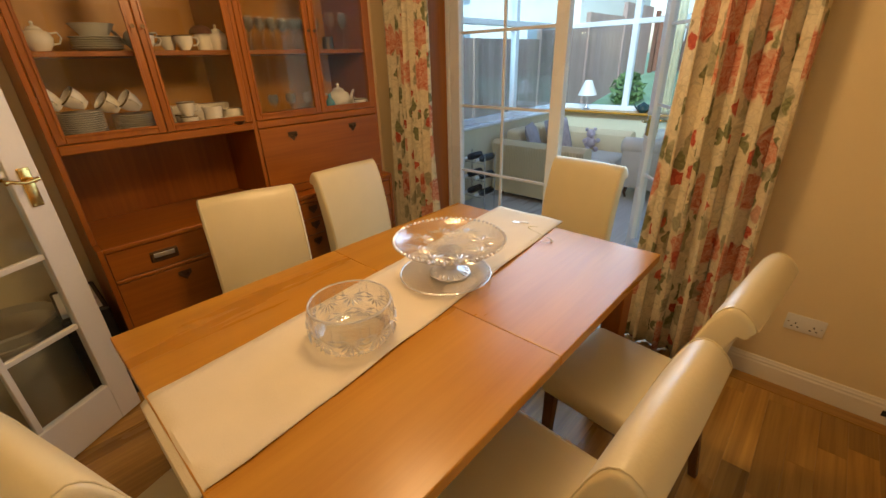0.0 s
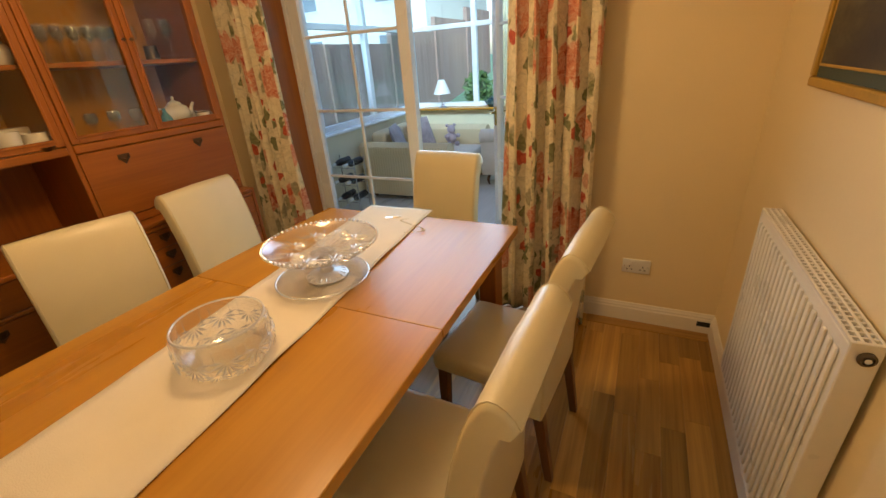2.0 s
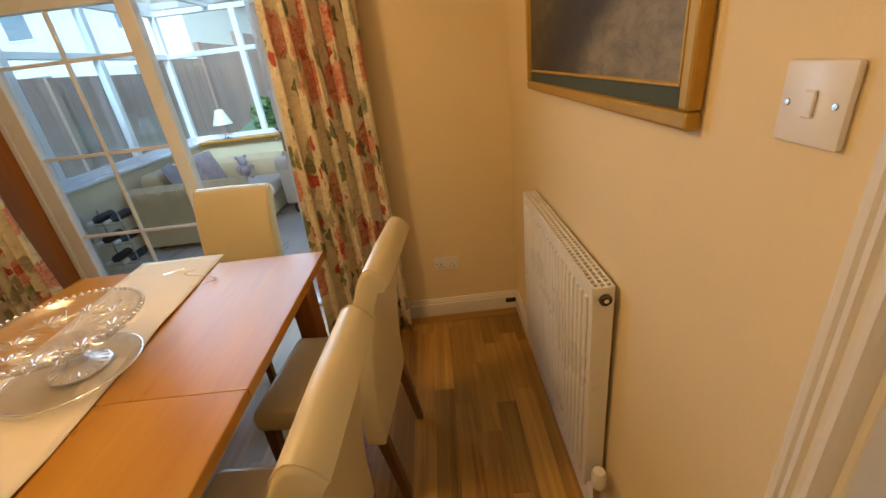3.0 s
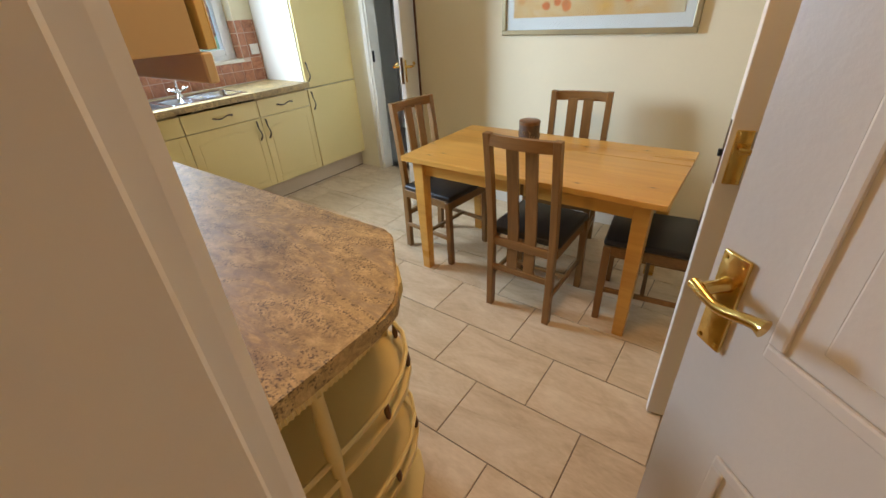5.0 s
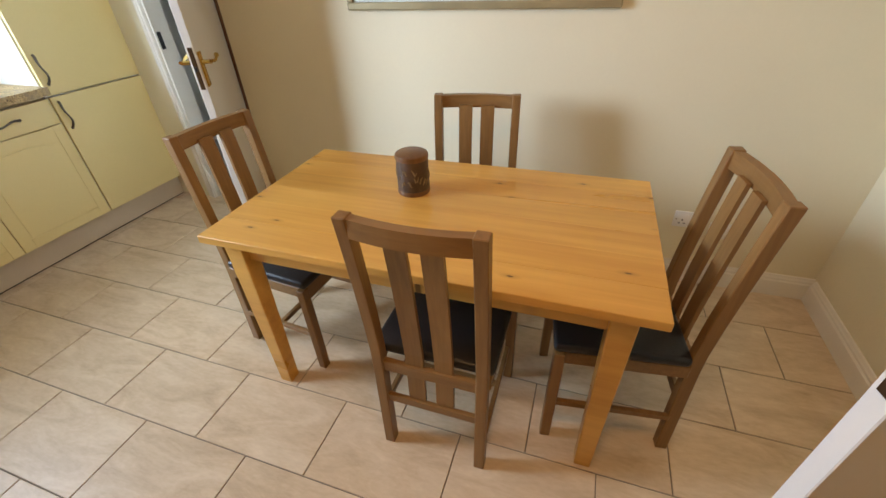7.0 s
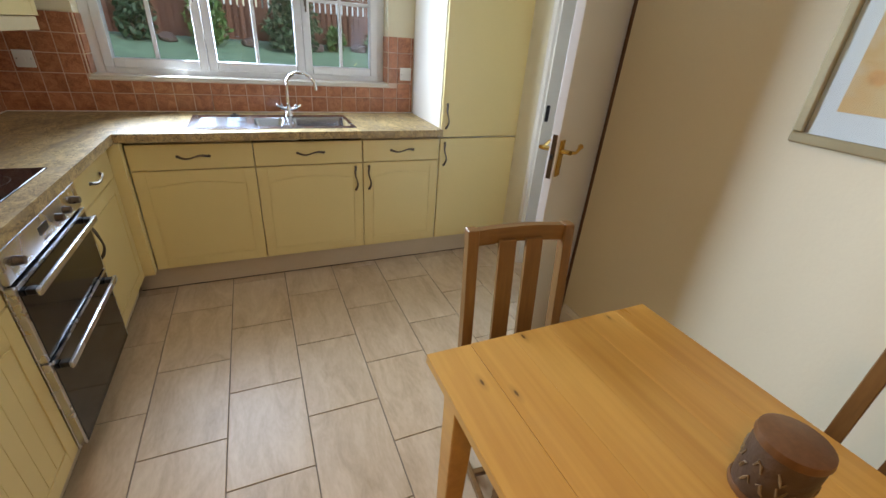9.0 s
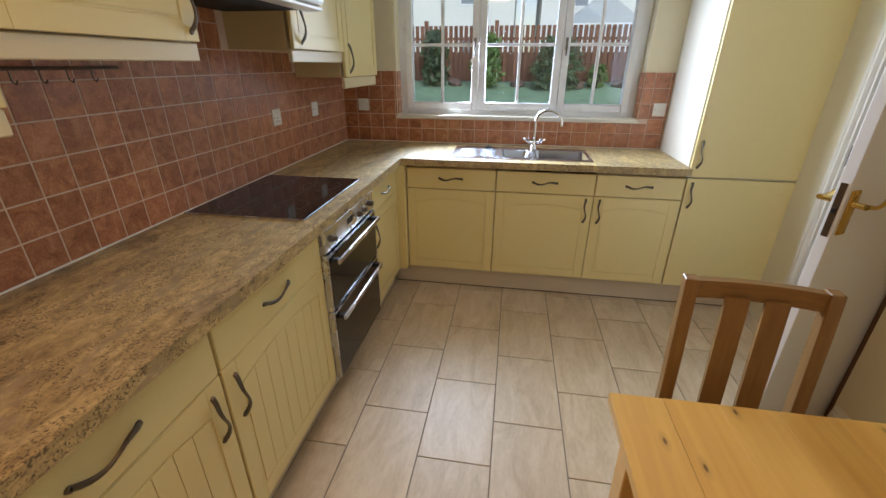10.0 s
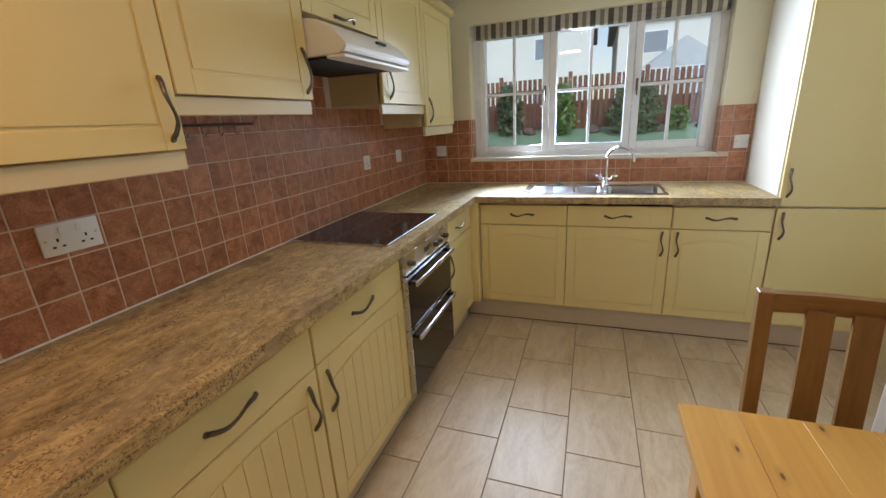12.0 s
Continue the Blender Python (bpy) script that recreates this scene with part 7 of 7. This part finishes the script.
def kitchen_chair():
    th = thing("kitchen_chair", pose(0, 0, 0), "brown oak slat-back chair with a black leather seat pad", "chair", "oak chairs round the kitchen table")
    w = 0.166
    def spine(z):
        f = max(0.0, (z - 0.44) / 0.54)
        return -0.195 - 0.012 * (1 - min(1, z / 0.44)) - 0.052 * f ** 1.35
    for s in (-1, 1):
        bm = bar(bmesh.new(), [(s * w, spine(z), z) for z in (0, 0.2, 0.40, 0.48, 0.60, 0.72, 0.84, 0.93, 0.972)], 0.0175, 0.019)
        bmesh.ops.bevel(bm, geom=[e for e in bm.edges], offset=0.0025, segments=1, affect="EDGES")
        part("back_post", bm, "oak_chair", th)
        bm = bar(bmesh.new(), [(s * 0.186, 0.195, 0), (s * 0.186, 0.192, 0.435)], 0.0175, 0.0175)
        bmesh.ops.bevel(bm, geom=list(bm.edges), offset=0.003, segments=1, affect="EDGES")
        part("front_leg", bm, "oak_chair", th)
        part("side_rail", box((s * 0.178 - 0.010, -0.185, 0.385), (s * 0.178 + 0.010, 0.18, 0.435), 0.002), "oak_chair_h", th)
        part("side_stretcher", box((s * 0.178 - 0.008, -0.19, 0.165), (s * 0.178 + 0.008, 0.18, 0.19), 0.002), "oak_chair_h", th)
        bm = bar(bmesh.new(), [(s * 0.047, spine(z) + 0.004, z) for z in (0.265, 0.38, 0.48, 0.60, 0.72, 0.84, 0.930)], 0.0285, 0.0065)
        part("back_slat", bm, "oak_chair", th)
    part("front_rail", box((-0.17, 0.182, 0.385), (0.17, 0.202, 0.435), 0.002), "oak_chair_h", th)
    part("back_rail", box((-0.15, -0.208, 0.385), (0.15, -0.188, 0.43), 0.002), "oak_chair_h", th)
    part("low_back_rail", box((-0.15, -0.211, 0.235), (0.15, -0.195, 0.268), 0.002), "oak_chair_h", th)
    part("cross_stretcher", box((-0.172, -0.01, 0.168), (0.172, 0.01, 0.188), 0.002), "oak_chair_h", th)
    bm = bmesh.new()
    n = 8
    rings = []
    for y0, z0 in ((-0.018, 0.917), (0.018, 0.917), (0.018, 0.969), (-0.018, 0.969)):
        ring = []
        for i in range(n + 1):
            x = -0.150 + 0.300 * i / n
            ring.append(bm.verts.new((x, spine(0.955) - 0.002 - 0.016 * (1 - (x / 0.15) ** 2) + y0 * 0.75, z0)))
        rings.append(ring)
    for a in range(4):
        b = (a + 1) % 4
        for i in range(n):
            bm.faces.new((rings[a][i], rings[a][i + 1], rings[b][i + 1], rings[b][i]))
    bm.faces.new([rings[a][0] for a in range(4)])
    bm.faces.new([rings[a][-1] for a in (3, 2, 1, 0)])
    bmesh.ops.recalc_face_normals(bm, faces=bm.faces)
    part("top_rail", bm, "oak_chair_h", th)
    bm = box((-0.195, -0.18, 0.436), (0.195, 0.212, 0.472), 0.014, 3)
    part("seat_pad", bm, "black_leather", th, "black leather seat pad", True)
    return th


kc = kitchen_chair()
kc.matrix_world = pose(2.975, 0.533, 0, 0, 0, -90)
for m in (pose(3.165, 0.0, 0, 0, 0, 7.5), pose(3.190, 1.297, 0, 0, 0, 174.6), pose(3.540, 0.617, 0, 0, 0, 98)):
    copy_thing(kc, m)

M["carved_worn"] = paint("carved_worn", (0.22, 0.15, 0.075), 0.45, 0.4, 30, 90, 0.4)
M["carved"] = paint("carved", (0.085, 0.05, 0.03), 0.5, 0.35, 14, 60, 0.6)
th = thing("carved_pot", pose(3.297, 0.762, 0.7455), "dark carved bamboo pot with a wooden lid on the table", "pot")
part("base", lathe([(0, 0), (0.058, 0), (0.060, 0.006), (0.058, 0.016), (0.0, 0.016)], 28), "leg_wood", th, "", True)
part("body", lathe([(0.0565, 0.016), (0.0575, 0.03), (0.0575, 0.075), (0.0575, 0.115), (0.0565, 0.128), (0, 0.128)], 40, None, lambda a, r, z: 0.012 * math.sin(9 * a) * math.sin(z * 90) + 0.010 * math.sin(5 * a + z * 60)), "carved", th, "", True)
part("lid", lathe([(0.058, 0.128), (0.060, 0.134), (0.058, 0.146), (0.052, 0.150), (0, 0.151)], 28), "leg_wood", th, "", True)
rnd = random.Random(12)
for k in range(26):
    a = radians(14 * k + rnd.uniform(-4, 4))
    z = 0.045 + 0.05 * rnd.random()
    pts = [(0.0576 * math.cos(a + 0.09 * i), 0.0576 * math.sin(a + 0.09 * i), z + 0.012 * math.sin(1.6 * i + k)) for i in range(4)]
    part("scroll", tube(pts, [0.0015, 0.003, 0.003, 0.0015], 5), "carved_worn", th, "worn paler carved scroll", True)


def watercolour():
    m, n, l, b = node_mat("watercolour")
    v = coords(n, l, (1, 1, 1))
    wash = noise_tex(n, l, v, 3.0, 5, 0.6, 0.8)
    col = ramp(n, l, wash, (0.3, (0.75, 0.57, 0.30)), (0.5, (0.78, 0.46, 0.19)), (0.7, (0.78, 0.63, 0.40)))
    wob = n.new("ShaderNodeTexNoise")
    wob.inputs["Scale"].default_value = 11
    l.new(v, wob.inputs["Vector"])
    ad = n.new("ShaderNodeVectorMath")
    ad.operation = "MULTIPLY_ADD"
    ad.inputs[1].default_value = (0.05, 0.0, 0.05)
    l.new(wob.outputs["Color"], ad.inputs[0])
    l.new(v, ad.inputs[2])
    tone = noise_tex(n, l, v, 16, 4)

    def bloom(x, z, r, c, soft=0.12):
        mp = n.new("ShaderNodeMapping")
        mp.inputs["Scale"].default_value = (1.0, 0.001, 1.0)
        mp.inputs["Location"].default_value = (-x - 0.025, 0, -z - 0.025)
        l.new(ad.outputs[0], mp.inputs[0])
        ln = n.new("ShaderNodeVectorMath")
        ln.operation = "LENGTH"
        l.new(mp.outputs[0], ln.inputs[0])
        r *= 0.8
        k = ramp(n, l, ln.outputs["Value"], (r * (1 - soft), (0.9, 0.9, 0.9)), (r, (0, 0, 0)))
        return mixc(n, l, k, col, ramp(n, l, tone, (0.3, scaled(c, 0.75)), (0.7, scaled(c, 1.15))))
    DUSK, RED, PEACH, ROSE = (0.34, 0.23, 0.27), (0.74, 0.17, 0.04), (0.80, 0.38, 0.13), (0.66, 0.30, 0.20)
    for x, z, r, c, soft in ((-0.13, 0.25, 0.075, (0.50, 0.36, 0.42), 0.8), (-0.165, 0.285, 0.050, DUSK, 0.7), (-0.135, 0.225, 0.040, DUSK, 0.7), (0.0, 0.36, 0.14, (0.74, 0.44, 0.24), 0.9), (0.08, 0.15, 0.08, (0.84, 0.44, 0.10), 0.9),
                             (0.32, 0.42, 0.13, (0.72, 0.36, 0.20), 0.9), (-0.38, 0.42, 0.12, (0.80, 0.55, 0.25), 0.9)):
        col = bloom(x, z, r, c, soft)
    for x, z, r, c in ((-0.464, 0.198, 0.030, PEACH), (-0.29, 0.171, 0.036, RED), (-0.231, 0.237, 0.034, RED), (-0.190, 0.232, 0.030, (0.66, 0.13, 0.04)), (-0.212, 0.186, 0.038, RED), (-0.155, 0.163, 0.040, (0.78, 0.22, 0.06)),
                       (-0.032, 0.222, 0.034, RED), (-0.342, 0.300, 0.034, PEACH), (-0.087, 0.300, 0.048, ROSE), (-0.01, 0.335, 0.045, ROSE), (0.14, 0.27, 0.032, RED), (0.22, 0.19, 0.034, (0.76, 0.24, 0.08)), (0.30, 0.31, 0.04, RED),
                       (-0.20, 0.42, 0.05, RED), (0.06, 0.46, 0.045, RED), (-0.30, 0.52, 0.035, PEACH), (0.24, 0.52, 0.04, RED), (0.42, 0.24, 0.03, PEACH)):
        col = bloom(x, z, r, c, 0.25)
    l.new(col, b.inputs["Base Color"])
    b.inputs["Roughness"].default_value = 0.8
    return m


M["watercolour"] = watercolour()
M["mount_white"] = paint("mount_white", (0.80, 0.77, 0.70), 0.8, 0.02)
M["frame_gilt"] = paint("frame_gilt", (0.36, 0.29, 0.16), 0.42, 0.1, 9, 70, 0.08, metal=0.4)
framed("flower_picture", pose(KE, 0.740, 1.262, 0, 0, -90), 1.215, 0.80, "orange watercolour of flowers in a muted gold frame", "watercolour", "mount_white", "frame_gilt", 0.032, 0.03, 0.072, 0.055, 0.072, True)

# ceiling roses, unseen, added to go with the two room lamps
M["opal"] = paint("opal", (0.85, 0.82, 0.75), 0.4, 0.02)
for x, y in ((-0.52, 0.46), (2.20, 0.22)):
    th = thing("ceiling_light", pose(x, y, H), "unseen white ceiling rose, added to go with the room lamp", "lamp")
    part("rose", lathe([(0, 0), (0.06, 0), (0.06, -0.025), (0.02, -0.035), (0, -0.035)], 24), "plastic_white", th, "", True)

# ---- floor and wall pieces ----
def pieces(parent, name, spec, material, edge=0.0012):
    """Alike pieces: one shared mesh for each size."""
    cache = {}
    for (cx, cy, cz), (sx, sy, sz), rot in spec:
        key = (round(sx, 4), round(sy, 4), round(sz, 4))
        if key not in cache:
            bm = bmesh.new()
            bmesh.ops.create_cube(bm, size=1.0, matrix=Matrix.Diagonal((*key, 1)))
            bmesh.ops.bevel(bm, geom=list(bm.edges), offset=min(edge, min(key) * 0.3), segments=1, affect="EDGES")
            me = bpy.data.meshes.new(name)
            bm.to_mesh(me)
            bm.free()
            me.materials.append(M[material])
            cache[key] = me
        o = new(name, cache[key])
        o.parent = parent
        o.location = (cx, cy, cz)


spec = []
px, py, x00, y00, g = 0.3075, 0.4765, 2.544, 0.460, 0.0045
for i in range(-5, 7):
    xa, xb = max(MID, x00 + i * px), min(KE2 + 0.1, x00 + (i + 1) * px)
    if xb - xa < 0.02:
        continue
    off = 0.0 if i % 2 == 0 else 0.24
    for j in range(-5, 9):
        ya, yb = max(KS - 0.1, y00 + off + j * py), min(KN, y00 + off + (j + 1) * py)
        if yb - ya < 0.02:
            continue
        spec.append((((xa + xb) / 2, (ya + yb) / 2, -0.005), (xb - xa - g, yb - ya - g, 0.010), 0))
pieces(floor_k, "floor_tile", spec, "floor_tile")

spec, rnd = [], random.Random(4)
bw = 0.096
for i in range(38):
    xa = DW + i * bw
    xb = min(DE + 0.075, xa + bw)
    if xb - xa < 0.01:
        continue
    y = DS - 0.1 - rnd.uniform(0, 0.9)
    while y < DN + 0.3:
        L = rnd.choice((0.45, 0.62, 0.8))
        ya, yb = max(DS - 0.1, y), min(DN + 0.295, y + L)
        if yb - ya > 0.02:
            spec.append((((xa + xb) / 2, (ya + yb) / 2, -0.007), (xb - xa - 0.0003, yb - ya - 0.0003, 0.014), 0))
        y += L
pieces(floor_d, "plank", spec, "laminate", 0.0004)
M["laminate_x"] = wood("laminate_x", (0.26, 0.118, 0.024), (0.60, 0.34, 0.085), "x", 0.30, 0.55, 0.2)
setting("trim_floor_edge", box((FX1 + 0.3, DN - 0.095, -0.001), (DE - 0.02, DN - 0.019, 0.004), 0.001), "laminate_x", "brown laminate edging board along the skirting", "floor edging")
setting("trim_threshold", box((MID - 0.02, DY0 + 0.026, -0.001), (MID + 0.02, DY1 - 0.026, 0.006), 0.002), "brass", "brass threshold strip between the two floors", "threshold")

T, tg = 0.101, 0.0046
setts = setting("tile_grout", box((KW + 0.0005, 0.25, 0.945), (KW + 0.0078, KN, 1.93)), "grout_wall", "pale grouted backing of the red wall tiles", "splashback")
setts2 = setting("tile_grout_north", add_box(add_box(box((KW + 0.005, KN - 0.0078, 0.945), (3.588, KN - 0.0005, WZ0 - 0.015)), (KW + 0.005, KN - 0.0078, WZ0 - 0.015), (WX0 - 0.001, KN - 0.0005, 1.452)), (WX1 + 0.001, KN - 0.0078, WZ0 - 0.015), (3.588, KN - 0.0005, 1.452)), "grout_wall",
                 "pale grouted backing of the red wall tiles", "splashback")


def top_at(y):
    for a, b, z in ((0, 1.166, 1.416), (1.166, 1.755, 1.556), (1.755, 2.35, 1.93), (2.35, 2.938, 1.556), (2.938, 3.526, 1.424)):
        if a <= y < b:
            return z
    return 1.456


spec = []
for i in range(-7, 29):
    ya, yb = max(0.252, 0.888 + i * T), min(KN - 0.008, 0.888 + (i + 1) * T)
    if yb - ya < 0.012:
        continue
    for j in range(10):
        za, zb = 0.9475 + j * T, 0.9475 + (j + 1) * T
        zt = top_at((ya + yb) / 2)
        if za > zt - 0.01:
            continue
        spec.append(((KW + 0.0055, (ya + yb) / 2, (za + zb) / 2), (0.007, yb - ya - tg, zb - za - tg), 0))
pieces(setts, "wall_tile", spec, "wall_tile")
spec = []
for i in range(0, 24):
    xa, xb = KW + 0.008 + i * T, min(3.587, KW + 0.008 + (i + 1) * T)
    if xb - xa < 0.012:
        continue
    for j in range(5):
        za, zb = 0.9475 + j * T, 0.9475 + (j + 1) * T
        a, b = xa, xb
        if zb > WZ0 - 0.01:
            if a >= WX0 - 0.012 and b <= WX1 + 0.012:
                zb = WZ0 - 0.016
            elif a < WX0 < b:
                b = WX0 - 0.002 if za > WZ0 - 0.03 else b
                zb = zb if za > WZ0 - 0.03 else WZ0 - 0.016
            elif a < WX1 < b:
                a = WX1 + 0.002 if za > WZ0 - 0.03 else a
                zb = zb if za > WZ0 - 0.03 else WZ0 - 0.016
        if zb - za < 0.012 or b - a < 0.008 or (za > WZ0 - 0.03 and a >= WX0 - 0.012 and b <= WX1 + 0.012):
            continue
        spec.append((((a + b) / 2, KN - 0.00785, (za + zb) / 2), (b - a - tg, 0.007, zb - za - tg), 0))
pieces(setts2, "wall_tile", spec, "wall_tile")
spec = []
for x, s in ((WX0, 1), (WX1, -1)):
    for j in range(2, 5):
        za, zb = max(WZ0 + 0.013, 0.9475 + j * T), 0.9475 + (j + 1) * T
        spec.append(((x + s * 0.004, KN + 0.049, (za + zb) / 2), (0.007, 0.098, zb - za - tg), 0))
pieces(setts2, "wall_tile", spec, "wall_tile")
